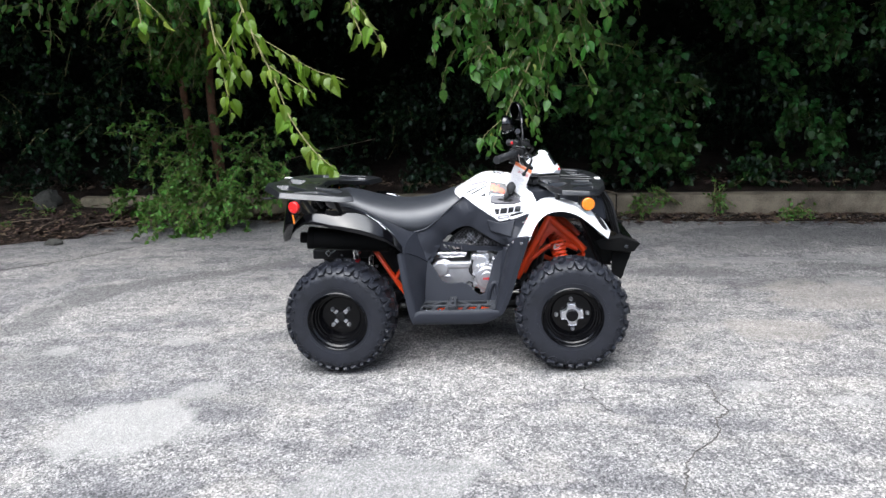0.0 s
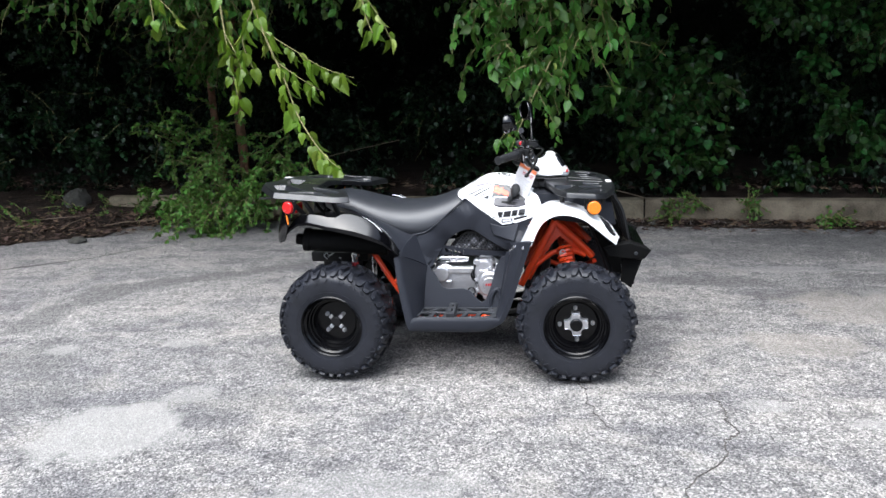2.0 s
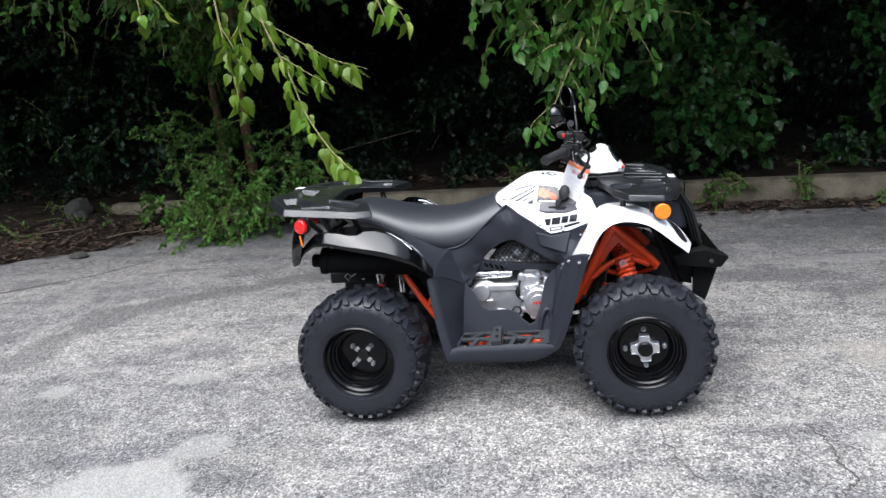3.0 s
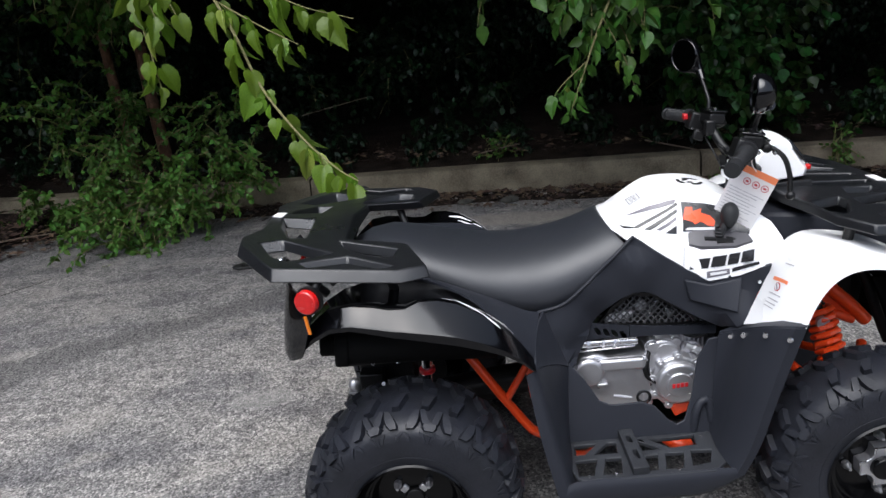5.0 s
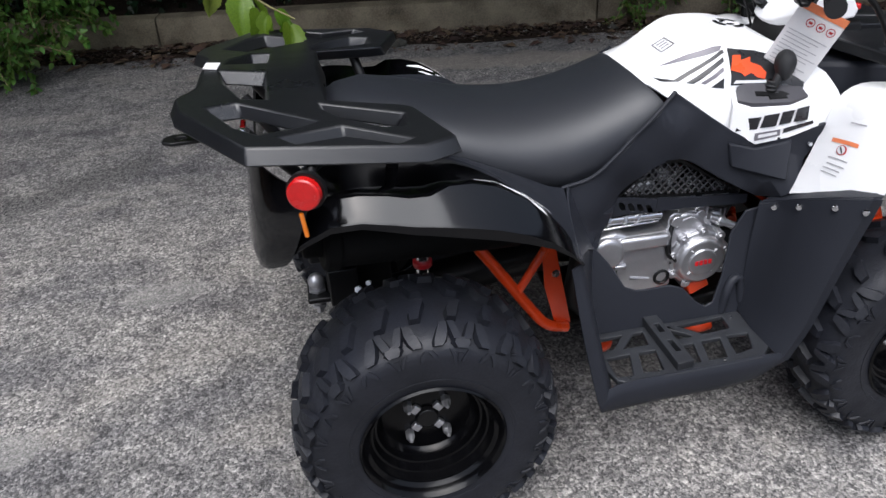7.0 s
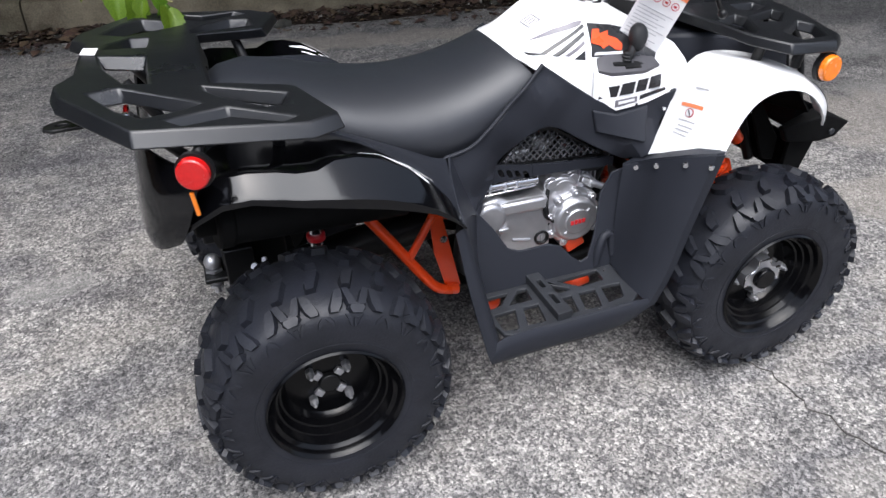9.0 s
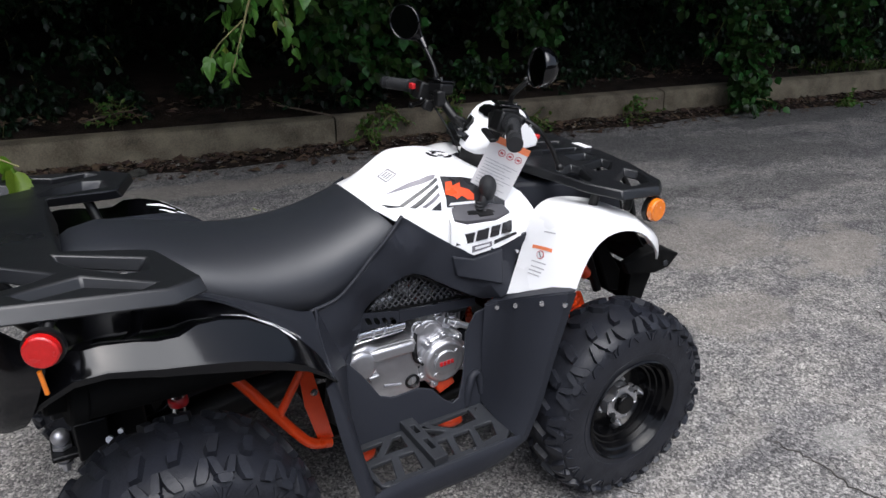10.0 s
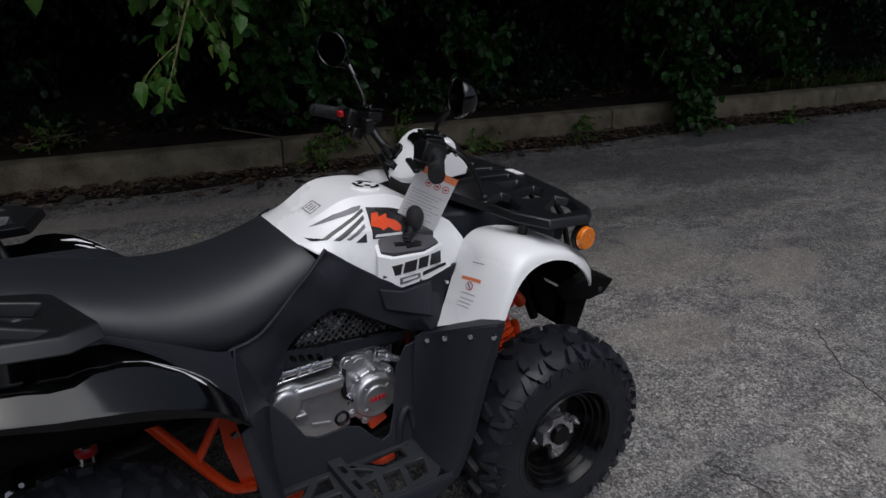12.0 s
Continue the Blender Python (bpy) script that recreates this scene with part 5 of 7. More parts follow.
    # white tank cover, one shell over both sides
    stations = [  # upper edge x y z, mid, lower edge, ridge height
        ((-0.018, 0.070, 0.832), (0.005, 0.128, 0.832), (0.042, 0.172, 0.818), 0.838),
        ((0.060, 0.085, 0.876), (0.070, 0.150, 0.842), (0.090, 0.188, 0.786), 0.880),
        ((0.132, 0.096, 0.912), (0.140, 0.164, 0.848), (0.150, 0.200, 0.745), 0.915),
        ((0.200, 0.100, 0.916), (0.210, 0.170, 0.843), (0.225, 0.210, 0.700), 0.920),
        ((0.270, 0.105, 0.906), (0.285, 0.178, 0.833), (0.300, 0.222, 0.712), 0.912),
        ((0.335, 0.140, 0.876), (0.350, 0.195, 0.823), (0.375, 0.234, 0.735), 0.876),
        ((0.395, 0.180, 0.836), (0.410, 0.212, 0.805), (0.425, 0.232, 0.765), 0.842)]
    grid = []
    for up, mid, low, zc in stations:
        low = (low[0], low[1] - 0.006, low[2] - 0.006)
        near = [low, tuple((a + b) / 2 + c for a, b, c in zip(low, mid, (0, 0.008, 0))), mid, tuple((a + b) / 2 + c for a, b, c in zip(mid, up, (0, 0.002, 0.0))), up]
        grid.append([flip(p, -1) for p in near] + [(up[0] + 0.005, 0, zc)] + [p for p in reversed(near)])
    bm = bmesh.new()
    sheet(bm, grid, -0.004, 0, 4)
    tank = part("tank_cover", bm, WHITE, atv, "glossy white plastic tank cover", smooth=22)
    tank_tree = (tree_of(tank), 0.19)

    # filler cap
    bm = bmesh.new()
    disc(bm, (0.228, -0.036, 0.908), (0.12, -0.05, 1), 0.044, 0.014, 28, 0.038)
    cap = part("fuel_cap", bm, WHITE, atv, "white oval fuel cap with dark swirls", bevel=0.004)
    bm = bmesh.new()
    m = Matrix.Translation((0.2297, -0.0367, 0.9232)) @ pose(0, 0, 0, 3, 7, 20)
    for a0, r in ((0.2, 0.031), (2.3, 0.031), (4.3, 0.031), (1.2, 0.017), (3.6, 0.012)):
        sheet(bm, [[m @ Vector((rr * math.cos(a0 + k * 0.28), rr * math.sin(a0 + k * 0.28), 0.0)) for k in range(6)] for rr in (r - 0.005, r + 0.004)], 0.001)
    part("cap_mark", bm, INK, cap)

    # gear gate ledge
    for s in (-1, 1):
        lo = [(0.168, 0.205, 0.738), (0.228, 0.220, 0.703), (0.300, 0.232, 0.716), (0.362, 0.238, 0.738)]
        hi = [(0.172, 0.199, 0.790), (0.205, 0.214, 0.782), (0.295, 0.224, 0.781), (0.348, 0.217, 0.792)]
        inn = [(0.178, 0.168, 0.816), (0.205, 0.171, 0.819), (0.300, 0.175, 0.812), (0.340, 0.189, 0.806)]
        bm = bmesh.new()
        sheet(bm, [[flip(p, s) for p in lo], [flip(p, s) for p in hi], [flip(p, s) for p in inn]], 0.004 * s)
        ledge = part("gear_gate", bm, WHITE, atv, "white ledge of the gear gate", bevel=0.003)
        if s < 0:
            ledge_tree = (tree_of(ledge), 0.215)
            bm = bmesh.new()
            q = [(0.182, 0.194, 0.8085), (0.208, 0.207, 0.8035), (0.292, 0.216, 0.8005), (0.338, 0.209, 0.808), (0.330, 0.190, 0.823), (0.298, 0.176, 0.829), (0.207, 0.171, 0.8365), (0.186, 0.174, 0.831)]
            plate(bm, [[(x, -y - 0.006, z - 0.007) for x, y, z in q]], [[(x, -y - 0.006, z - 0.017) for x, y, z in q]])
            gate = part("gate_plate", bm, PLATE, ledge, "dark grey gear gate plate")
            bm = bmesh.new()
            g = [(0.222, 0.197), (0.250, 0.200), (0.250, 0.207), (0.290, 0.210), (0.290, 0.203), (0.314, 0.202), (0.312, 0.193), (0.276, 0.192), (0.276, 0.198), (0.240, 0.190), (0.222, 0.189)]
            hz = lambda x, y: 0.8085 - 0.03 * (x - 0.2) - 0.55 * (y - 0.2)
            plate(bm, [[(x, -y - 0.004, hz(x, y) + 0.0010) for x, y in g]], [[(x, -y - 0.004, hz(x, y) - 0.010) for x, y in g]])
            part("gate_slot", bm, BLACK, gate, "black zigzag gear slot")
    bm = bmesh.new()
    tube(bm, [(0.262, -0.190, 0.80), (0.268, -0.194, 0.83), (0.282, -0.186, 0.855)], 0.0075, r_end=0.010)
    for k in range(3):
        turned(bm, [(0.012 - 0.001 * k, 0.0), (0.0135 - 0.001 * k, 0.004), (0.009, 0.007)], 18, Matrix.Translation((0.262, -0.190, 0.812 + 0.008 * k)) @ Matrix.Rotation(radians(90), 4, "X"))
    m = Matrix.Translation((0.289, -0.184, 0.868)) @ pose(0, 0, 0, 62, 0, -25)
    turned(bm, [(max(0.0225 * math.sin(math.pi * q / 14), 0.0004) * (1 if q < 7 else 1 - 0.12 * (q - 7) / 7 * math.sin(math.pi * q / 14)), 0.029 * math.cos(math.pi * q / 14) - (0.010 * (q - 7) / 7 if q > 7 else 0)) for q in range(14)], 28, m)
    part("gear_lever", bm, GRIP, atv, "black rubber-knobbed gear lever", smooth=60)

    # stickers on the tank side
    decal("sticker", tank, [(0.182, 0.893), (0.243, 0.884), (0.345, 0.856), (0.335, 0.812), (0.302, 0.820), (0.174, 0.827)], tank_tree, INK, label="black panel of the tank sticker")
    logo = [(0.178, 0.855), (0.190, 0.880), (0.208, 0.879), (0.206, 0.870), (0.230, 0.874), (0.226, 0.865), (0.248, 0.857), (0.258, 0.845), (0.252, 0.834), (0.236, 0.838), (0.222, 0.847), (0.206, 0.842), (0.200, 0.848)]
    decal("emblem", tank, logo, tank_tree, INK_ORANGE, lift=0.0026, label="orange jagged emblem shape")
    decal("sticker", tank, [(0.186, 0.836), (0.255, 0.832), (0.255, 0.826), (0.180, 0.830)], tank_tree, INK_WHITE, lift=0.0026)
    decal("sticker", tank, [(0.021, 0.841), (0.056, 0.841), (0.171, 0.892), (0.173, 0.886), (0.066, 0.839), (0.030, 0.837)], tank_tree, INK)
    decal("sticker", tank, [(0.040, 0.858), (0.100, 0.884), (0.150, 0.897), (0.172, 0.898), (0.165, 0.890), (0.110, 0.878)], tank_tree, INK_GREY)
    decal("sticker", tank, [(0.078, 0.836), (0.168, 0.879), (0.168, 0.871), (0.094, 0.834)], tank_tree, INK)
    decal("sticker", tank, [(0.108, 0.835), (0.163, 0.862), (0.163, 0.855), (0.118, 0.832)], tank_tree, INK_GREY)
    decal("sticker", tank, [(0.130, 0.826), (0.160, 0.843), (0.158, 0.822)], tank_tree, INK)
    # four dark blocks and slanted bars on the ledge face
    for k, (x0, w) in enumerate(((0.180, 0.044), (0.230, 0.034), (0.270, 0.026), (0.302, 0.030))):
        z0, lean = 0.735 + 0.13 * (x0 - 0.18), 0.006
        q = [(x0, z0), (x0 + w, z0 + 0.10 * w), (x0 + w + lean, z0 + 0.028 + 0.10 * w), (x0 + lean, z0 + 0.028)]
        decal("sticker", ledge, q, ledge_tree, INK, label="dark block of the side sticker")
    decal("sticker", ledge, [(0.221, 0.730), (0.275, 0.737), (0.276, 0.723), (0.222, 0.712)], ledge_tree, INK_GREY)
    decal("sticker", ledge, [(0.229, 0.727), (0.268, 0.732), (0.269, 0.726), (0.229, 0.719)], ledge_tree, INK_WHITE, lift=0.0026)
    decal("sticker", ledge, [(0.282, 0.738), (0.345, 0.752), (0.347, 0.745), (0.281, 0.727)], ledge_tree, INK)
    for x0, x1, y in ((0.062, 0.092, -0.060),):
        bm = bmesh.new()
        for a, b, c, d in ((x0, x1, y, y - 0.002), (x0, x1, y + 0.05, y + 0.048), (x0, x0 + 0.002, y, y + 0.05), (x1, x1 - 0.002, y, y + 0.05)):
            rows_ = [[(a, c), (b, c)], [(a, d), (b, d)]]
            sheet(bm, [[(px, py, tank_tree[0].ray_cast(Vector((px, py, 1.2)), Vector((0, 0, -1)))[0].z + 0.0015) for px, py in r] for r in rows_], 0.0005)
        for k in range(3):
            rows_ = [[(x0 + 0.006, y + 0.012 + 0.012 * k), (x1 - 0.006, y + 0.012 + 0.012 * k)], [(x0 + 0.006, y + 0.015 + 0.012 * k), (x1 - 0.006, y + 0.015 + 0.012 * k)]]
            sheet(bm, [[(px, py, tank_tree[0].ray_cast(Vector((px, py, 1.2)), Vector((0, 0, -1)))[0].z + 0.0015) for px, py in r] for r in rows_], 0.0005)
        part("sticker", bm, INK_GREY, tank, "small warning sticker of grey bars")

    # grained side panels, grille, footwells
    depth_ctrl = [(0.045, 0.816, 0.170), (0.12, 0.765, 0.197), (0.223, 0.700, 0.212), (0.30, 0.715, 0.226), (0.375, 0.735, 0.236), (0.296, 0.603, 0.272), (0.245, 0.565, 0.220),
                  (0.066, 0.668, 0.188), (-0.05, 0.60, 0.180), (-0.11, 0.535, 0.205), (-0.16, 0.512, 0.243), (-0.185, 0.583, 0.230), (-0.205, 0.655, 0.214), (-0.10, 0.70, 0.208), (-0.01, 0.775, 0.192), (0.05, 0.74, 0.198), (-0.15, 0.60, 0.225), (0.15, 0.67, 0.208)]
    base_dep = fade(depth_ctrl)
    dep = lambda x, z: base_dep(x, z) + 0.007
    for s in (-1, 1):
        edge = [(0.046, 0.828), (0.12, 0.774), (0.175, 0.736), (0.226, 0.709), (0.30, 0.724), (0.378, 0.744), (0.366, 0.700), (0.296, 0.598), (0.256, 0.574), (0.171, 0.620), (0.100, 0.664), (0.068, 0.676), (0.038, 0.675), (0.002, 0.662), (-0.035, 0.634), (-0.066, 0.602),
                (-0.095, 0.552), (-0.122, 0.50), (-0.145, 0.488), (-0.165, 0.505), (-0.188, 0.583), (-0.215, 0.656), (-0.200, 0.652), (-0.15, 0.665), (-0.10, 0.700), (-0.05, 0.742), (-0.01, 0.777), (0.03, 0.808)]
        bm = bmesh.new()
        vs = [bm.verts.new((x, 0, z)) for x, z in edge]
        es = [bm.edges.new((vs[i], vs[(i + 1) % len(vs)])) for i in range(len(vs))]
        bmesh.ops.triangle_fill(bm, use_beauty=True, use_dissolve=False, edges=es)
        bmesh.ops.subdivide_edges(bm, edges=bm.edges, cuts=2, use_grid_fill=True)
        for v in bm.verts:
            v.co.y = s * dep(v.co.x, v.co.z)
        r = bmesh.ops.extrude_face_region(bm, geom=list(bm.faces))
        for v in r["geom"]:
            if isinstance(v, bmesh.types.BMVert):
                v.co.y -= s * 0.010
        side = part("side_panel", bm, GREY, atv, "grained dark grey plastic side panel", smooth=35, bevel=0.003)
        bm = bmesh.new()
        tube(bm, [(x, s * (dep(x, z) + 0.001), z + 0.004) for x, z in ((-0.215, 0.652), (-0.15, 0.668), (-0.10, 0.703), (-0.05, 0.745), (-0.01, 0.780), (0.046, 0.824))], 0.0045, 8)
        part("panel_lip", bm, GREY, side)
        # wing that sweeps out to the footwell
        bm = bmesh.new()
        wing = [[(-0.205, 0.224, 0.660), (-0.226, 0.290, 0.646), (-0.240, 0.360, 0.626), (-0.247, 0.428, 0.602)], [(-0.180, 0.240, 0.586), (-0.206, 0.300, 0.597), (-0.231, 0.367, 0.603), (-0.249, 0.432, 0.600)], [(-0.148, 0.252, 0.506), (-0.184, 0.304, 0.543), (-0.222, 0.374, 0.578), (-0.250, 0.434, 0.599)]]
        sheet(bm, [[flip(p, s) for p in r] for r in wing], 0.005 * s, 3)
        part("wing", bm, GREY, side, smooth=50)
        # raised pad under the gear gate
        bm = bmesh.new()
        pad = [(0.165, 0.712), (0.228, 0.695), (0.305, 0.712), (0.285, 0.632), (0.178, 0.655)]
        plate(bm, [[(x, s * (dep(x, z) + 0.008), z) for x, z in pad]], [[(x, s * (dep(x, z) - 0.004), z) for x, z in pad]])
        part("pad", bm, GREY, side, bevel=0.004)
        # mesh insert
        tri = [(-0.052, 0.572), (-0.010, 0.622), (0.044, 0.660), (0.098, 0.654), (0.250, 0.556), (0.10, 0.558)]
        bm = bmesh.new()
        inner = [(x + (0.09 - x) * 0.07, z + (0.595 - z) * 0.16) for x, z in tri]
        side_plate(bm, [tri, inner], lambda x, z: s * (0.150 + 0.10 * max(x - 0.08, 0)), s * -0.012)
        frame_ = part("grille_frame", bm, BLACK, side, "black frame of the mesh insert")
        bm = bmesh.new()

        def inside(x, z):
            c = False
            for (x1, z1), (x2, z2) in zip(inner, inner[1:] + inner[:1]):
                if (z1 > z) != (z2 > z) and x < (x2 - x1) * (z - z1) / (z2 - z1) + x1:
                    c = not c
            return c
        for direction in (1, -1):
            for k in range(-30, 50):
                x0 = 0.0185 * k
                run = []
                for t in range(60):
                    z = 0.54 + 0.12 * t / 59
                    x = x0 + direction * (z - 0.60) * 0.9 + 0.05
                    if inside(x, z):
                        run.append((x, z))
                if len(run) > 2:
                    a, b = run[0], run[-1]
                    y = lambda x: s * (0.147 + 0.10 * max(x - 0.08, 0))
                    rod(bm, (a[0], y(a[0]), a[1]), (b[0], y(b[0]), b[1]), 0.0023, None, 5)
        part("mesh", bm, WIRE, frame_, "grey diamond mesh insert")
        # black sheet added to stand for the dark depth behind the mesh
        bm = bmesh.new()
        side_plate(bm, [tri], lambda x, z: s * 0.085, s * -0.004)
        part("shade_backing", bm, VOID, frame_)
        # alloy lumps added for the silver engine shapes behind the mesh
        bm = bmesh.new()
        rod(bm, (-0.02, s * 0.105, 0.572), (0.055, s * 0.105, 0.578), 0.014, 0.018)
        disc(bm, (0.074, s * 0.100, 0.602), (0, s, 0.2), 0.024, 0.024, 20, 0.018)
        rod(bm, (0.090, s * 0.105, 0.570), (0.125, s * 0.105, 0.612), 0.008)
        box(bm, (0.030, 0.02, 0.022), Matrix.Translation((0.155, s * 0.105, 0.575)) @ pose(0, 0, 0, 0, 20, 0))
        part("alloy_lumps", bm, ALLOY, frame_, "cast alloy lumps added behind the mesh", bevel=0.003)
        # slotted bracket under the mesh
        bm = bmesh.new()
        side_plate(bm, [[(0.030, 0.580), (0.101, 0.571), (0.18, 0.567), (0.258, 0.562), (0.258, 0.537), (0.18, 0.541), (0.101, 0.545), (0.030, 0.546)]], lambda x, z: s * 0.188, s * -0.006)
        part("rail", bm, GREY, side)
        bm = bmesh.new()
        outer_ = [(-0.106, 0.546), (-0.099, 0.562), (-0.072, 0.598), (0.028, 0.580), (0.028, 0.546), (-0.03, 0.551)]
        slots = []
        for k in range(4):
            x, z = -0.066 + 0.0225 * k, 0.583 - 0.0052 * k
            slots.append([(x, z), (x + 0.009, z), (x + 0.017, z - 0.010), (x + 0.020, z - 0.022), (x + 0.010, z - 0.022), (x + 0.003, z - 0.012)])
        side_plate(bm, [outer_] + slots, lambda x, z: s * 0.190, s * -0.004)
        part("bracket", bm, GREY, side, "slotted dark grey bracket")

        # footwell: rear guard, front guard, inner wall, skirt, step
        bm = bmesh.new()
        top = [(-0.150, 0.250, 0.505), (-0.185, 0.300, 0.540), (-0.222, 0.370, 0.575), (-0.248, 0.430, 0.598), (-0.268, 0.438, 0.592)]
        midr = [(-0.158, 0.275, 0.41), (-0.180, 0.340, 0.43), (-0.205, 0.415, 0.45), (-0.222, 0.462, 0.455), (-0.248, 0.470, 0.450)]
        low = [(-0.165, 0.310, 0.322), (-0.168, 0.375, 0.320), (-0.178, 0.440, 0.318), (-0.192, 0.484, 0.312), (-0.216, 0.492, 0.296)]
        bot = [(-0.150, 0.310, 0.300), (-0.155, 0.380, 0.285), (-0.165, 0.445, 0.270), (-0.180, 0.485, 0.262), (-0.203, 0.490, 0.258)]
        sheet(bm, [[flip(p, s) for p in r] for r in (top, midr, low, bot)], 0.005 * s, 3)
        well = part("footwell", bm, GREY, atv, "dark grey plastic footwell with a grated step", smooth=45)
        bm = bmesh.new()
        top = [(0.245, 0.255, 0.570), (0.274, 0.280, 0.582), (0.279, 0.344, 0.618), (0.303, 0.421, 0.656), (0.346, 0.458, 0.668), (0.370, 0.454, 0.664)]
        m1 = [(0.232, 0.270, 0.470), (0.246, 0.290, 0.475), (0.248, 0.355, 0.490), (0.264, 0.430, 0.505), (0.296, 0.462, 0.510), (0.318, 0.458, 0.508)]
        m2 = [(0.220, 0.292, 0.375), (0.225, 0.310, 0.375), (0.224, 0.370, 0.378), (0.234, 0.440, 0.382), (0.258, 0.468, 0.380), (0.276, 0.464, 0.376)]
        low = [(0.210, 0.308, 0.318), (0.208, 0.325, 0.318), (0.204, 0.380, 0.316), (0.206, 0.440, 0.314), (0.222, 0.470, 0.300), (0.236, 0.466, 0.290)]
        fold = [(0.285, 0.252, 0.582), (0.305, 0.276, 0.592), (0.320, 0.335, 0.626), (0.344, 0.402, 0.658), (0.376, 0.436, 0.668), (0.386, 0.440, 0.664)]
        sheet(bm, [[flip(p, s) for p in r] for r in (fold, top)], -0.005 * s)
        sheet(bm, [[flip(p, s) for p in r] for r in (top, m1, m2, low)], -0.005 * s, 0, 4)
        part("front_guard", bm, GREY, well, smooth=45)
        bm = bmesh.new()
        wall = [(-0.145, 0.515), (-0.108, 0.470), (-0.072, 0.412), (-0.045, 0.401), (-0.028, 0.400), (0.035, 0.402), (0.069, 0.390), (0.101, 0.354), (0.122, 0.340), (0.142, 0.348), (0.166, 0.405), (0.180, 0.460), (0.190, 0.500), (0.219, 0.553), (0.262, 0.560), (0.232, 0.40), (0.212, 0.300), (0.0, 0.292), (-0.172, 0.300), (-0.165, 0.40)]
        vy = lambda x, z: s * (0.312 - 0.062 * min(max((z - 0.315) / 0.19, 0), 1))
        side_plate(bm, [wall], vy, -s * 0.006)
        part("inner_wall", bm, GREY, well, bevel=0.002)
        bm = bmesh.new()
        tube(bm, [flip(p, s) for p in ((0.165, 0.302, 0.318), (0.172, 0.300, 0.365), (0.188, 0.292, 0.395), (0.208, 0.290, 0.392), (0.214, 0.300, 0.340))], 0.011)
        part("toe_hook", bm, GREY, well)
        bm = bmesh.new()
        rim_ = [(-0.205, 0.490, 0.29), (-0.17, 0.486, 0.318), (-0.05, 0.478, 0.318), (0.08, 0.474, 0.318), (0.17, 0.470, 0.318), (0.226, 0.468, 0.312)]
        rim2 = [(-0.207, 0.497, 0.272), (-0.17, 0.496, 0.296), (-0.05, 0.488, 0.296), (0.08, 0.484, 0.296), (0.17, 0.479, 0.298), (0.232, 0.472, 0.298)]
        rim3 = [(-0.200, 0.490, 0.250), (-0.17, 0.490, 0.252), (-0.05, 0.482, 0.250), (0.08, 0.478, 0.248), (0.165, 0.472, 0.254), (0.228, 0.466, 0.284)]
        rim4 = [(-0.190, 0.460, 0.246), (-0.16, 0.460, 0.248), (-0.05, 0.455, 0.246), (0.08, 0.450, 0.244), (0.155, 0.445, 0.250), (0.212, 0.445, 0.290)]
        sheet(bm, [[flip(p, s) for p in r] for r in (rim_, rim2, rim3, rim4)], 0.006 * s, 3)
        part("skirt", bm, GREY, well, smooth=50)
        holes = [[(-0.158, 0.398), (-0.102, 0.395), (-0.122, 0.462), (-0.158, 0.460)], [(-0.082, 0.395), (-0.042, 0.395), (-0.052, 0.460), (-0.098, 0.460)], [(0.018, 0.395), (0.050, 0.393), (0.036, 0.455), (0.014, 0.455)],
                 [(0.070, 0.390), (0.116, 0.390), (0.098, 0.455), (0.056, 0.455)], [(0.134, 0.386), (0.186, 0.388), (0.166, 0.440), (0.122, 0.450)],
                 [(-0.152, 0.330), (-0.092, 0.328), (-0.130, 0.372), (-0.156, 0.374)], [(-0.066, 0.328), (-0.042, 0.327), (-0.048, 0.374), (-0.108, 0.375)], [(0.012, 0.328), (0.056, 0.362), (0.060, 0.370), (0.014, 0.373)], [(0.042, 0.326), (0.160, 0.318), (0.156, 0.362), (0.088, 0.368)]]
        outer_ = [(-0.168, 0.312), (0.205, 0.308), (0.208, 0.440), (0.170, 0.474), (-0.140, 0.484), (-0.163, 0.470), (-0.173, 0.43)]
        bm = bmesh.new()
        plan_plate(bm, [[(x, s * y) for x, y in lp] for lp in [outer_] + holes], lambda x, y: 0.316, 0.012)
        part("step", bm, STEP, well, "grated grey foot step", bevel=0.0025)
        bm = bmesh.new()
        bar = [(-0.032, 0.298), (0.004, 0.294), (0.012, 0.468), (-0.028, 0.472)]
        slot = [[(-0.018, 0.330), (-0.006, 0.330), (-0.005, 0.362), (-0.017, 0.362)], [(-0.015, 0.392), (-0.003, 0.392), (-0.001, 0.432), (-0.013, 0.432)]]
        plan_plate(bm, [[(x, s * y) for x, y in lp] for lp in [bar] + slot], lambda x, y: 0.336, 0.022)
        part("heel_bar", bm, STEP, well, "raised bar across the step", bevel=0.002)
        for q in ((0.176, 0.330, 0.317), (-0.135, 0.470, 0.317), (0.085, 0.465, 0.317), (-0.068, 0.466, 0.317)):
            bolt(well, flip(q, s), (0, 0, 1), 0.0045)
        for q in ((0.264, 0.282, 0.572), (0.270, 0.352, 0.607), (0.293, 0.427, 0.640), (0.333, 0.464, 0.643)):
            bolt(well, flip(q, s), (-0.6, s * 0.8, 0.1), 0.0075)
        bolt(well, flip((-0.166, 0.255, 0.520), s), (0, s, 0.1), 0.007)
        bolt(well, flip((-0.240, 0.425, 0.572), s), (0.3, s, 0.1), 0.007)
        bolt(side, flip((0.222, 0.224, 0.678), s), (0, s, 0.1), 0.006)
        bolt(side, flip((0.345, 0.246, 0.700), s), (0, s, 0.1), 0.006)

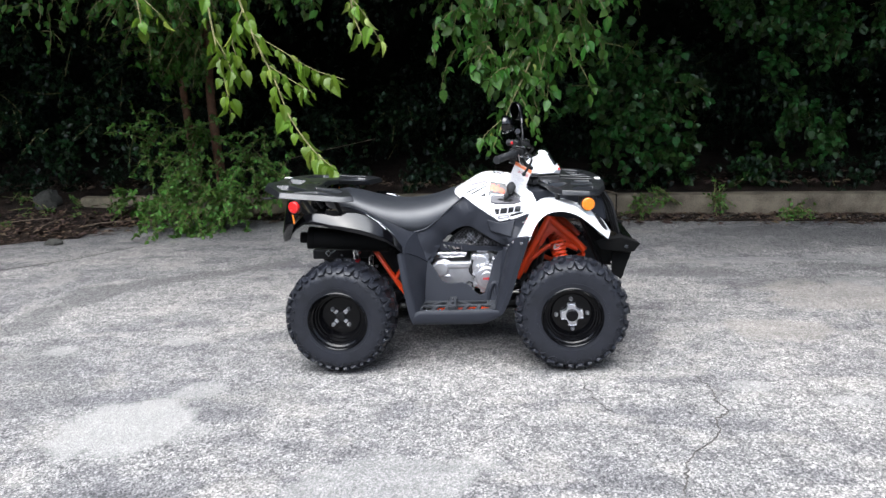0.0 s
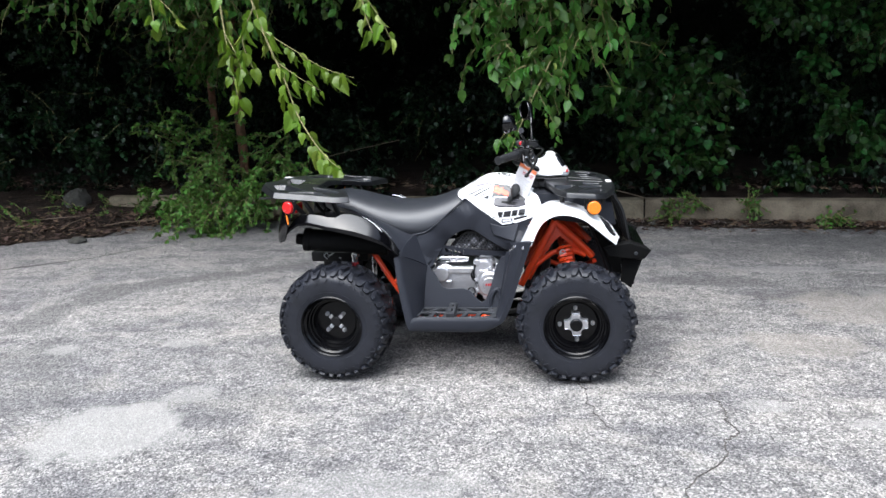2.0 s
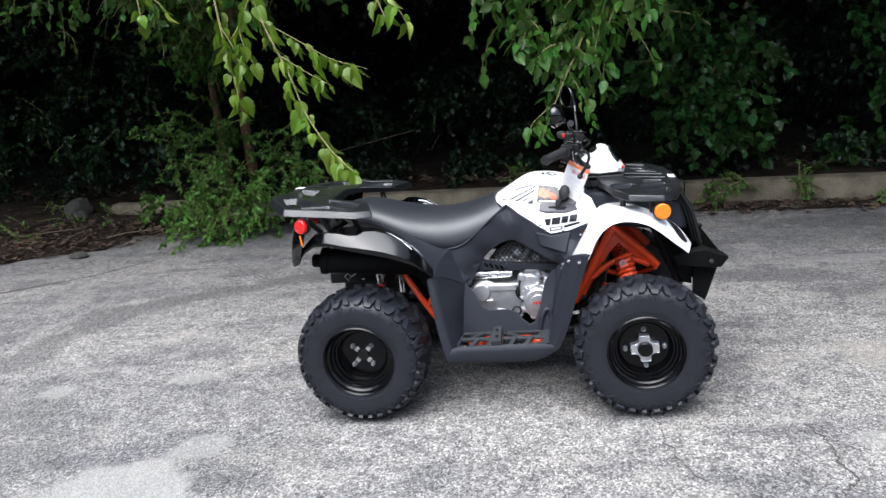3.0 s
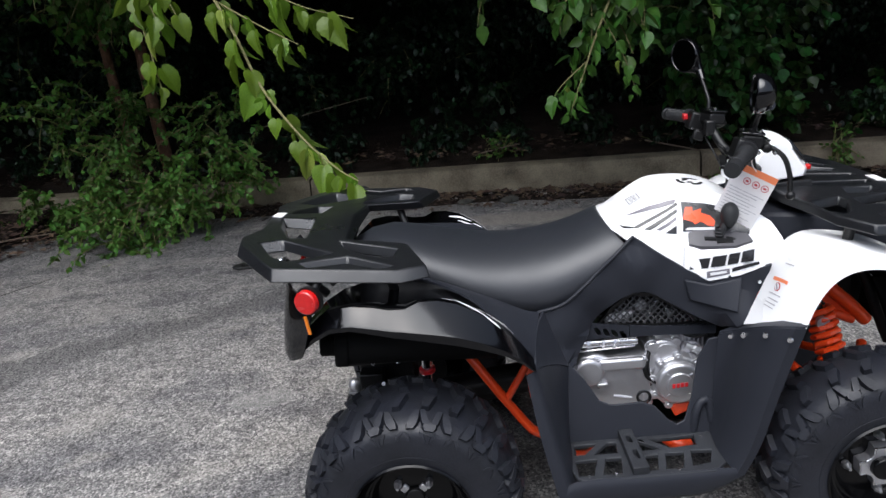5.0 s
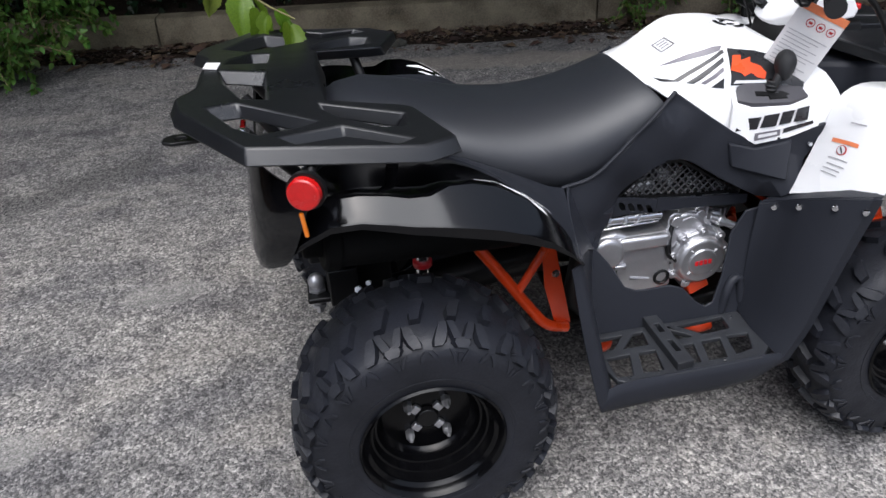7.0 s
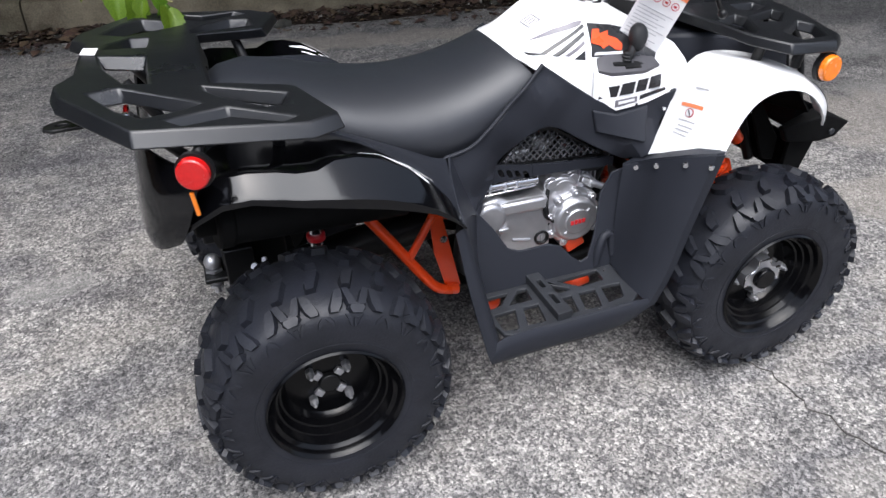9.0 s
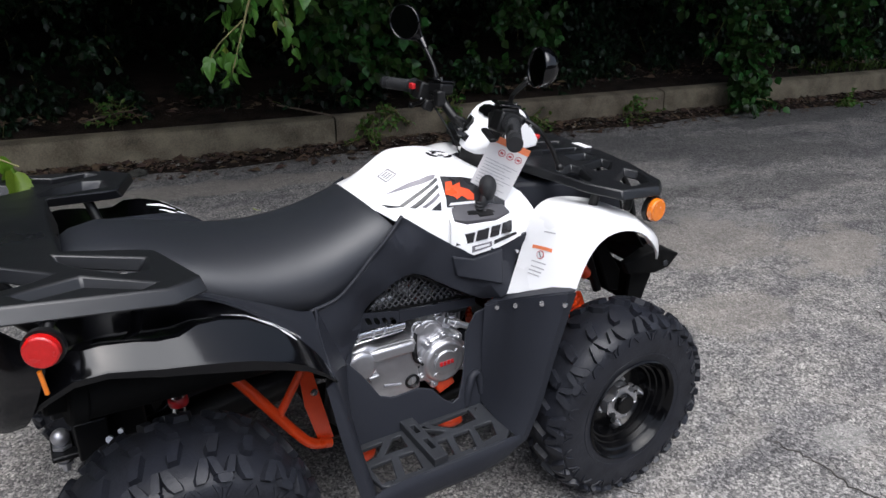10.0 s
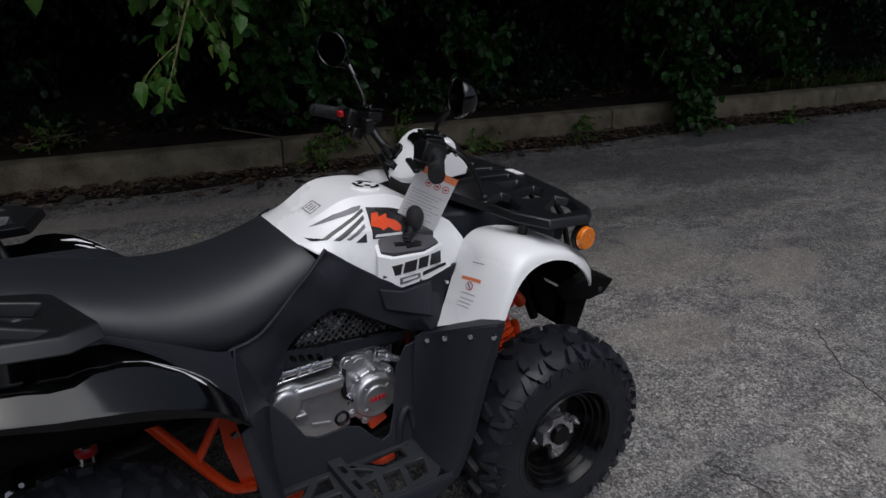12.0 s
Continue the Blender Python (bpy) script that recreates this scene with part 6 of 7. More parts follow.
    # front fenders
    for s in (-1, 1):
        inner_ = [(0.296, 0.276, 0.600), (0.336, 0.258, 0.668), (0.376, 0.236, 0.730), (0.405, 0.224, 0.790), (0.455, 0.222, 0.818), (0.53, 0.236, 0.816), (0.60, 0.256, 0.798), (0.675, 0.276, 0.758), (0.730, 0.290, 0.715), (0.770, 0.300, 0.655)]
        mid_ = [(0.322, 0.365, 0.640), (0.352, 0.358, 0.712), (0.385, 0.350, 0.776), (0.420, 0.345, 0.816), (0.475, 0.345, 0.830), (0.54, 0.350, 0.822), (0.605, 0.352, 0.800), (0.668, 0.350, 0.764), (0.722, 0.340, 0.722), (0.764, 0.326, 0.655)]
        crease = [(0.355, 0.440, 0.655), (0.378, 0.436, 0.722), (0.410, 0.430, 0.782), (0.448, 0.424, 0.808), (0.495, 0.422, 0.814), (0.548, 0.420, 0.806), (0.606, 0.416, 0.784), (0.660, 0.406, 0.748), (0.712, 0.382, 0.706), (0.758, 0.348, 0.648)]
        outer_ = [(0.370, 0.450, 0.648), (0.396, 0.448, 0.712), (0.424, 0.444, 0.752), (0.458, 0.440, 0.776), (0.500, 0.437, 0.786), (0.548, 0.434, 0.782), (0.602, 0.428, 0.762), (0.652, 0.418, 0.724), (0.703, 0.392, 0.676), (0.752, 0.352, 0.630)]
        bm = bmesh.new()
        sheet(bm, [[flip(p, s) for p in r] for r in (inner_, mid_, crease, outer_)], 0.005 * s, 3)
        fend = part("front_fender", bm, WHITE, atv, "glossy white front fender", smooth=50)
        if s < 0:
            ft = (tree_of(fend), 0.38)
            away = Vector((-0.45, -0.62, 0.64)).normalized()

            def patch(pts, mat, label="", lift=0.0015):
                bm = bmesh.new()
                bm.faces.new([bm.verts.new(p) for p in pts])
                bmesh.ops.triangulate(bm, faces=bm.faces)
                bmesh.ops.subdivide_edges(bm, edges=bm.edges, cuts=3, use_grid_fill=True)
                for v in bm.verts:
                    h = ft[0].ray_cast(v.co + away * 0.08, -away)
                    if h[0] is None:
                        h = ft[0].find_nearest(v.co + away * 0.02)
                    nn = h[1] if h[1].dot(away) > 0 else -h[1]
                    v.co = h[0] + nn * lift
                return part("sticker", bm, mat, fend, label, smooth=70)
            o, du, dv = Vector((0.365, -0.288, 0.729)), Vector((0.002, -0.075, 0.014)), Vector((-0.003, -0.002, -0.0065))

            def spot(a, b):
                return o + du * a + dv * b
            patch([spot(0, -0.1), spot(1, -0.1), spot(1, 1.1), spot(0, 1.1)], PALE_ORANGE, "orange warning sticker")
            for a0, a1, b0, b1 in ((0.42, 1.0, -5.6, -5.2), (0.10, 0.85, 5.4, 5.75), (0.14, 0.82, 7.2, 7.55), (0.06, 0.72, 8.6, 8.95), (0.04, 0.66, 9.9, 10.2)):
                patch([spot(a0, b0), spot(a1, b0), spot(a1, b1), spot(a0, b1)], INK_PALE)
            for rad, mat, lift in ((1.0, INK_RED, 0.0015), (0.80, INK_WHITE, 0.0025)):
                patch([o + du * (0.48 + 0.19 * rad * math.cos(q * math.pi / 8)) + dv * (2.9 + 1.5 * rad * math.sin(q * math.pi / 8)) for q in range(16)], mat, "round prohibition mark", lift)
            patch([spot(0.40, 2.1), spot(0.45, 2.0), spot(0.58, 3.7), spot(0.53, 3.8)], INK, "", 0.0034)
            away = Vector((0.1, -0.9, 0.35)).normalized()
            patch([(0.672, -0.352, 0.778), (0.690, -0.346, 0.764), (0.712, -0.342, 0.738), (0.732, -0.344, 0.705), (0.748, -0.342, 0.676), (0.740, -0.356, 0.672), (0.722, -0.372, 0.688), (0.700, -0.380, 0.716), (0.684, -0.374, 0.750)], INK, "black leaf-shaped decal on the fender nose")
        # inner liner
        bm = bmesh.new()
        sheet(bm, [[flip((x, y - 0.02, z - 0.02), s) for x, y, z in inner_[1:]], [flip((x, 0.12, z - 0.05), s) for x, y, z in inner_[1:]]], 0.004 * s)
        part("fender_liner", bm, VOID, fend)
        # amber reflector under the rack
        bm = bmesh.new()
        disc(bm, flip((0.648, 0.412, 0.815), s), (0.12, s, 0.02), 0.031, 0.016, 28, 0.029)
        hold = part("side_reflector", bm, AMBER_LENS, atv, "round amber reflector", bevel=0.003)
        bm = bmesh.new()
        disc(bm, flip((0.646, 0.400, 0.815), s), (0.12, s, 0.02), 0.034, 0.013, 28)
        rod(bm, flip((0.650, 0.400, 0.835), s), flip((0.655, 0.36, 0.858), s), 0.008)
        part("reflector_mount", bm, BLACK, hold)

    # cowl, bumper and headlamp housing
    bm = bmesh.new()
    loft(bm, [[(0.36, -0.19, 0.74), (0.36, 0.19, 0.74), (0.36, 0.16, 0.855), (0.36, -0.16, 0.855)], [(0.50, -0.225, 0.72), (0.50, 0.225, 0.72), (0.48, 0.20, 0.855), (0.48, -0.20, 0.855)],
              [(0.66, -0.23, 0.700), (0.66, 0.23, 0.700), (0.66, 0.22, 0.830), (0.66, -0.22, 0.830)], [(0.765, -0.19, 0.690), (0.765, 0.19, 0.690), (0.745, 0.18, 0.80), (0.745, -0.18, 0.80)]])
    part("front_cowl", bm, GREY, atv, "dark grey plastic cowl under the front rack", bevel=0.01)
    bm = bmesh.new()
    loft(bm, [[(0.83, y, 0.632), (0.90, y, 0.588), (0.872, y, 0.535), (0.81, y, 0.545)] for y in (-0.26, 0.26)])
    bumper = part("front_bumper", bm, RIM, atv, "black steel front bumper", bevel=0.005)
    bm = bmesh.new()
    loft(bm, [[(0.86, y, 0.51), (0.85, y, 0.40), (0.83, y, 0.40), (0.84, y, 0.51)] for y in (-0.2, 0.2)])
    part("skid_bar", bm, VOID, bumper, bevel=0.005)
    for s in (-1, 1):
        bm = bmesh.new()
        loft(bm, [[flip(p, s) for p in q] for q in ([(0.70, 0.282, 0.600), (0.72, 0.282, 0.560), (0.72, 0.26, 0.560), (0.70, 0.26, 0.600)], [(0.82, 0.298, 0.630), (0.81, 0.298, 0.552), (0.81, 0.25, 0.552), (0.82, 0.25, 0.635)], [(0.918, 0.285, 0.588), (0.890, 0.275, 0.545), (0.865, 0.22, 0.540), (0.905, 0.22, 0.595)])])
        part("bumper_end", bm, VOID, bumper, bevel=0.005)
        for pts, r in ((((0.748, 0.185, 0.835), (0.790, 0.188, 0.76), (0.822, 0.195, 0.62)), 0.009), (((0.738, 0.145, 0.835), (0.780, 0.146, 0.76), (0.815, 0.150, 0.62)), 0.007), (((0.728, 0.105, 0.835), (0.770, 0.105, 0.76), (0.81, 0.105, 0.62)), 0.007)):
            bm = bmesh.new()
            tube(bm, [flip(p, s) for p in pts], r)
            part("bumper_tube", bm, BLACK, bumper)
        for lp, y, th in (([(0.79, 0.57), (0.895, 0.565), (0.835, 0.39), (0.785, 0.425)], 0.225, 0.012), ([(0.66, 0.66), (0.69, 0.66), (0.79, 0.52), (0.79, 0.45), (0.75, 0.46)], 0.18, 0.010)):
            bm = bmesh.new()
            side_plate(bm, [lp], lambda x, z: s * y, -s * th)
            part("bumper_bracket", bm, VOID, bumper, bevel=0.004)
    bm = bmesh.new()
    disc(bm, (0.846, -0.298, 0.578), (0, -1, 0), 0.009, 0.005, 14)
    part("bumper_bolt", bm, STEP, atv, bevel=0.002)

    # rear fenders
    for s in (-1, 1):
        xs = [-0.80, -0.755, -0.712, -0.660, -0.610, -0.573, -0.535, -0.502, -0.460, -0.415, -0.362, -0.312, -0.272, -0.246]
        zt = [0.722, 0.765, 0.800, 0.805, 0.799, 0.790, 0.789, 0.804, 0.803, 0.790, 0.757, 0.712, 0.662, 0.618]
        zl = [0.690, 0.730, 0.756, 0.760, 0.748, 0.738, 0.730, 0.722, 0.712, 0.700, 0.682, 0.660, 0.630, 0.602]
        yo = [0.425, 0.455, 0.468, 0.474, 0.476, 0.477, 0.477, 0.477, 0.476, 0.474, 0.470, 0.464, 0.456, 0.446]
        zi = [0.72, 0.755, 0.77, 0.775, 0.775, 0.77, 0.765, 0.758, 0.750, 0.735, 0.712, 0.690, 0.650, 0.612]
        yi = [0.30, 0.26, 0.22, 0.20, 0.20, 0.20, 0.20, 0.20, 0.205, 0.208, 0.212, 0.22, 0.27, 0.36]
        zs = [0.725, 0.770, 0.800, 0.805, 0.803, 0.801, 0.800, 0.799, 0.796, 0.785, 0.757, 0.712, 0.662, 0.618]
        if s > 0:
            zt, zl, zi, zs = ([z - 0.03 for z in q] for q in (zt, zl, zi, zs))
        inner_ = [(x, y, z) for x, y, z in zip(xs, yi, zi)]
        dip = [(x, y * 0.45 + o * 0.55 - 0.005, z * 0.5 + t * 0.5 - 0.01) for x, y, o, z, t in zip(xs, yi, yo, zi, zt)]
        shoulder = [(x, o - 0.050, t + 0.002) for x, o, t in zip(xs, yo, zt)]
        crease = [(x, o - 0.037, t) for x, o, t in zip(xs, yo, zt)]
        face = [(x, o - 0.006, 0.30 * t + 0.70 * b) for x, o, t, b in zip(xs, yo, zs, zl)]
        face2 = [(x, o - 0.001, 0.24 * t + 0.76 * b) for x, o, t, b in zip(xs, yo, zs, zl)]
        lower = [(x, o, b) for x, o, b in zip(xs, yo, zl)]
        lip = [(x, o - 0.026, b + 0.004) for x, o, b in zip(xs, yo, zl)]
        bm = bmesh.new()
        sheet(bm, [[flip(p, s) for p in r] for r in (inner_, dip, shoulder, crease, face, face2, lower, lip)], 0.004 * s, 0, 0)
        fend = part("rear_fender", bm, FENDER, atv, "gloss black rear fender with white streaks", smooth=30)
        ft = tree_of(fend)
        # white streaks
        for x0, x1, inset, wide_ in ((-0.410, -0.320, 0.047, 0.0024), (-0.450, -0.375, 0.072, 0.0042), (-0.420, -0.345, 0.084, 0.0036), (-0.372, -0.305, 0.066, 0.0034), (-0.335, -0.285, 0.088, 0.0022)):
            bm = bmesh.new()
            rows_ = []
            for q in range(11):
                t = q / 10
                x = x0 + (x1 - x0) * t
                y = float(np.interp(x, xs, yo)) - inset + 0.012 * t
                w = wide_ * math.sin(math.pi * (0.1 + 0.85 * t))
                line = []
                for g in (-w, w):
                    h = ft.ray_cast(Vector((x + g * 0.6, s * (y + g), 1.1)), Vector((0, 0, -1)))
                    line.append(h[0] + h[1] * 0.0025 if h[0] is not None else Vector((x, s * y, 0.7)))
                rows_.append(line)
            sheet(bm, rows_, 0.0005 * s)
            part("streak", bm, INK_WHITE, fend, "white streak decal", smooth=80)
        # mud flap behind the wheel
        bm = bmesh.new()
        sheet(bm, [[flip(p, s) for p in r] for r in (((-0.740, 0.452, 0.830), (-0.785, 0.40, 0.838), (-0.825, 0.32, 0.842), (-0.840, 0.22, 0.842)),
                                                      ((-0.756, 0.458, 0.768), (-0.810, 0.41, 0.763), (-0.840, 0.34, 0.760), (-0.852, 0.22, 0.760)),
                                                      ((-0.780, 0.436, 0.708), (-0.828, 0.402, 0.692), (-0.852, 0.340, 0.685), (-0.864, 0.22, 0.685)),
                                                      ((-0.796, 0.414, 0.680), (-0.832, 0.385, 0.660), (-0.850, 0.335, 0.652), (-0.860, 0.23, 0.656)))], 0.006 * s, 3)
        part("mud_flap", bm, GLOSS, fend, "gloss black rear mud flap", smooth=60)
        bm = bmesh.new()
        c = Vector(flip((-0.744, 0.480, 0.846), s))
        ax = Vector((-0.35, s, 0.02)).normalized()
        disc(bm, c, ax, 0.0295, 0.016, 28, 0.0275)
        lamp = part("rear_reflector", bm, RED_LENS, atv, "round red rear reflector", bevel=0.003)
        bm = bmesh.new()
        disc(bm, c - ax * 0.012, ax, 0.033, 0.012, 28)
        rod(bm, c - ax * 0.005, c + Vector((0.02, -s * 0.06, 0.03)), 0.009)
        part("reflector_mount", bm, BLACK, lamp)
        bm = bmesh.new()
        rod(bm, c + Vector((-0.012, s * 0.004, -0.036)), c + Vector((-0.008, s * 0.002, -0.080)), 0.004)
        part("tail_lamp_edge", bm, AMBER_LENS, lamp, "small amber lamp edge")
    bm = bmesh.new()
    box(bm, (0.012, 0.10, 0.045), Matrix.Translation((-0.872, 0.0, 0.765)))
    part("tail_lamp", bm, RED_LENS, atv, "red tail lamp", bevel=0.003)
    # grained strip between seat and fender
    for s in (-1, 1):
        bm = bmesh.new()
        a = [(-0.62, 0.195, 0.802), (-0.52, 0.206, 0.782), (-0.42, 0.217, 0.748), (-0.32, 0.226, 0.705), (-0.25, 0.234, 0.672), (-0.212, 0.224, 0.658)]
        b = [(-0.60, 0.215, 0.802), (-0.50, 0.252, 0.788), (-0.41, 0.302, 0.764), (-0.345, 0.352, 0.730), (-0.288, 0.396, 0.672), (-0.244, 0.424, 0.600)]
        m_ = [tuple((u + v) / 2 + w for u, v, w in zip(q, r, (0, 0.004, 0.006))) for q, r in zip(a, b)]
        sheet(bm, [[flip(p, s) for p in r] for r in (a, m_, b)], 0.006 * s, 3)
        part("side_trim", bm, GREY, atv, "dark grained strip between seat and fender", smooth=50)

    # racks
    half_ = [(-0.925, 0.0), (-0.928, 0.125), (-0.962, 0.190), (-0.950, 0.250), (-0.830, 0.425), (-0.540, 0.440), (-0.478, 0.400), (-0.530, 0.255), (-0.555, 0.242), (-0.690, 0.212), (-0.696, 0.0)]
    ring = half_[::-1][1:-1]
    outline = [(x, -y) for x, y in half_] + [(x, y) for x, y in ring]
    holes = []
    for s in (-1, 1):
        for h in ([(-0.898, 0.245), (-0.848, 0.226), (-0.716, 0.314), (-0.748, 0.338), (-0.812, 0.366), (-0.850, 0.332)],
                  [(-0.699, 0.232), (-0.557, 0.288), (-0.560, 0.342), (-0.602, 0.346), (-0.668, 0.296), (-0.696, 0.258)],
                  [(-0.770, 0.384), (-0.668, 0.344), (-0.562, 0.404), (-0.588, 0.424), (-0.666, 0.388), (-0.742, 0.414)],
                  [(-0.890, 0.034), (-0.803, 0.048), (-0.800, 0.196), (-0.842, 0.192), (-0.878, 0.110)]):
            cx, cy = sum(q[0] for q in h) / len(h), sum(q[1] for q in h) / len(h)
            holes.append([(cx + 1.10 * (x - cx), s * (cy + 1.10 * (y - cy))) for x, y in h])
    tilt = lambda x, y: 0.884 - 0.085 * (x + 0.47) + 0.004 * math.cos(y * 7) - 0.13 * max(y, 0) + 0.15 * max(y - 0.2, 0)
    bm = bmesh.new()
    plan_plate(bm, [outline] + holes, tilt, 0.028, 0.018, 0.018)
    rack = part("rear_rack", bm, RACK, atv, "black moulded plastic rear rack with cut-outs", bevel=0.004)
    bm = bmesh.new()
    plan_plate(bm, [[(-0.925, -0.022), (-0.897, -0.028), (-0.894, 0.030), (-0.923, 0.034)]], lambda x, y: tilt(x, y) + 0.003, 0.002)
    part("rack_sticker", bm, PAPER, rack, "small white sticker")
    for s in (-1, 1):
        for a, b in (((-0.60, s * 0.29, tilt(-0.60, s * 0.29) - 0.03), (-0.57, s * 0.24, 0.74)), ((-0.84, s * 0.29, tilt(-0.84, s * 0.29) - 0.03), (-0.76, s * 0.22, 0.76)), ((-0.85, s * 0.08, 0.88), (-0.76, s * 0.10, 0.74))):
            bm = bmesh.new()
            rod(bm, a, b, 0.012)
            part("rack_stay", bm, BLACK, rack)
        for q in ((-0.595, 0.302), (-0.845, 0.29)):
            bolt(rack, (q[0], s * q[1], tilt(q[0], s * q[1]) - 0.026), (0, 0, 1), 0.009)
    bm = bmesh.new()
    tab = [(-0.90, -0.162), (-0.985, -0.168), (-1.002, -0.182), (-1.002, -0.202), (-0.985, -0.214), (-0.90, -0.208)]
    eye = [(-0.968 + 0.013 * math.cos(q * 0.785), -0.191 + 0.009 * math.sin(q * 0.785)) for q in range(8)]
    plan_plate(bm, [tab, eye], lambda x, y: 0.850, 0.007)
    part("rack_tab", bm, BLACK, rack, "black steel tab with an eye", bevel=0.0015)

    half_ = [(0.430, 0.0), (0.435, 0.150), (0.465, 0.250), (0.480, 0.335), (0.528, 0.415), (0.655, 0.412), (0.702, 0.372), (0.745, 0.220), (0.756, 0.070), (0.756, 0.0)]
    outline = [(x, -y) for x, y in half_] + [(x, y) for x, y in half_[::-1][1:-1]]
    holes = []
    for s in (-1, 1):
        for h in ([(0.478, 0.222), (0.556, 0.188), (0.565, 0.215), (0.528, 0.300), (0.505, 0.318), (0.482, 0.280)], [(0.590, 0.198), (0.690, 0.160), (0.694, 0.190), (0.640, 0.248), (0.592, 0.246)],
                  [(0.586, 0.330), (0.684, 0.258), (0.702, 0.292), (0.664, 0.368), (0.588, 0.384)], [(0.612, 0.098), (0.684, 0.094), (0.690, 0.128), (0.640, 0.158), (0.600, 0.152)], [(0.490, 0.035), (0.700, 0.026), (0.700, 0.056), (0.500, 0.075)]):
            cx, cy = sum(q[0] for q in h) / len(h), sum(q[1] for q in h) / len(h)
            holes.append([(cx + 1.10 * (x - cx), s * (cy + 1.10 * (y - cy))) for x, y in h])
    ftilt = lambda x, y: 0.894 - 0.070 * (x - 0.45) + 0.004 * math.cos(y * 7)
    bm = bmesh.new()
    plan_plate(bm, [outline] + holes, ftilt, 0.024, 0.010, 0.010)
    rack = part("front_rack", bm, RACK, atv, "black moulded plastic front rack with cut-outs", bevel=0.004)
    bm = bmesh.new()
    plan_plate(bm, [[(0.722, -0.05), (0.748, -0.05), (0.748, 0.01), (0.722, 0.01)]], lambda x, y: ftilt(x, y) + 0.003, 0.002)
    part("rack_sticker", bm, PAPER, rack, "small white sticker")
    for s in (-1, 1):
        for a, b in (((0.51, s * 0.345, 0.862), (0.51, s * 0.335, 0.825)), ((0.62, s * 0.355, 0.856), (0.62, s * 0.345, 0.800)), ((0.70, s * 0.20, 0.85), (0.70, s * 0.20, 0.80))):
            bm = bmesh.new()
            rod(bm, a, b, 0.012)
            part("rack_stay", bm, BLACK, rack)

    # steering: bars, grips, controls, mirrors
    bm = bmesh.new()
    rod(bm, (0.46, 0, 0.66), (0.405, 0, 0.94), 0.020)
    tube(bm, [(0.244, -0.34, 1.041), (0.300, -0.262, 1.046), (0.330, -0.190, 1.036), (0.362, -0.118, 0.975), (0.410, -0.05, 0.940), (0.410, 0.05, 0.940), (0.372, 0.118, 0.975), (0.348, 0.190, 1.036), (0.318, 0.262, 1.046), (0.290, 0.360, 1.042)], 0.0125, 12)
    part("handlebar", bm, BLACK, atv, "black steel handlebar")
    for s in (-1, 1):
        bm = bmesh.new()
        a, b = (Vector((0.300, -0.262, 1.044)), Vector((0.222, -0.384, 1.030))) if s < 0 else (Vector((0.318, 0.262, 1.045)), Vector((0.282, 0.388, 1.040)))
        m, d = span(a, b)
        prof = [(0.0001, 0.0), (0.024, 0.0), (0.024, 0.005), (0.0165, 0.006)]
        for k in range(12):
            z = 0.012 + 0.0082 * k
            prof += [(0.0165, z), (0.0185, z + 0.001), (0.0185, z + 0.0045), (0.0165, z + 0.0055)]
        prof += [(0.0165, d - 0.010), (0.0195, d - 0.009), (0.0185, d), (0.0001, d)]
        turned(bm, prof, 18, m @ Matrix.Rotation(radians(90), 4, "X"))
        part("grip", bm, GRIP, atv, "ribbed black rubber grip")
        bm = bmesh.new()
        dx = 0.022 if s > 0 else 0.0
        box(bm, (0.046, 0.044, 0.052), Matrix.Translation((0.302 + dx, s * 0.220, 1.038)) @ pose(0, 0, 0, 0, 20, 0))
        box(bm, (0.050, 0.060, 0.034), Matrix.Translation((0.338 + dx, s * 0.180, 1.050)) @ pose(0, 0, 0, 0, 8, s * 12))
        box(bm, (0.028, 0.030, 0.046), Matrix.Translation((0.322 + dx, s * 0.158, 1.026)))
        box(bm, (0.034, 0.020, 0.030), Matrix.Translation((0.300 + dx, s * 0.186, 1.002)) @ pose(0, 0, 0, 0, 25, 0))
        rod(bm, (0.362 + dx, s * 0.17, 1.045), (0.368 + dx, s * 0.215, 1.030), 0.012)
        control = part("control_housing", bm, BLACK, atv, "black switch and brake housing", bevel=0.006)
        bm = bmesh.new()
        tube(bm, [(0.368 + dx, s * 0.190, 1.040), (0.392 + dx, s * 0.240, 1.018), (0.378 + dx, s * 0.315, 0.990), (0.352 + dx, s * 0.382, 0.963)], 0.0062)
        bmesh.ops.create_uvsphere(bm, u_segments=14, v_segments=8, radius=0.0105, matrix=Matrix.Translation((0.351 + dx, s * 0.386, 0.961)))
        part("brake_lever", bm, BLACK, control, "black brake lever with a ball end")
        bm = bmesh.new()
        box(bm, (0.054, 0.064, 0.006), Matrix.Translation((0.340 + dx, s * 0.180, 1.071)) @ pose(0, 0, 0, 0, 8, s * 12))
        part("reservoir_lid", bm, GLOSS, control, "black brake fluid reservoir lid", bevel=0.002)
        for q, r in (((0.376, 0.206, 1.034), 0.006), ((0.384, 0.232, 1.022), 0.005), ((0.352, 0.214, 1.022), 0.005)):
            bm = bmesh.new()
            disc(bm, (q[0] + dx - 0.006, s * q[1], q[2]), (-0.5, 0, 0.8), r, 0.008, 10)
            part("lever_bolt", bm, CHROME, control, "bright lever bolt")
        bm = bmesh.new()
        tube(bm, [(0.350, s * 0.165, 1.02), (0.366, s * 0.135, 0.975), (0.385, s * 0.118, 0.925), (0.400, s * 0.105, 0.87), (0.42, s * 0.09, 0.80)], 0.004)
        tube(bm, [(0.335, s * 0.19, 1.01), (0.350, s * 0.150, 0.965), (0.372, s * 0.122, 0.91), (0.40, s * 0.10, 0.82)], 0.003)
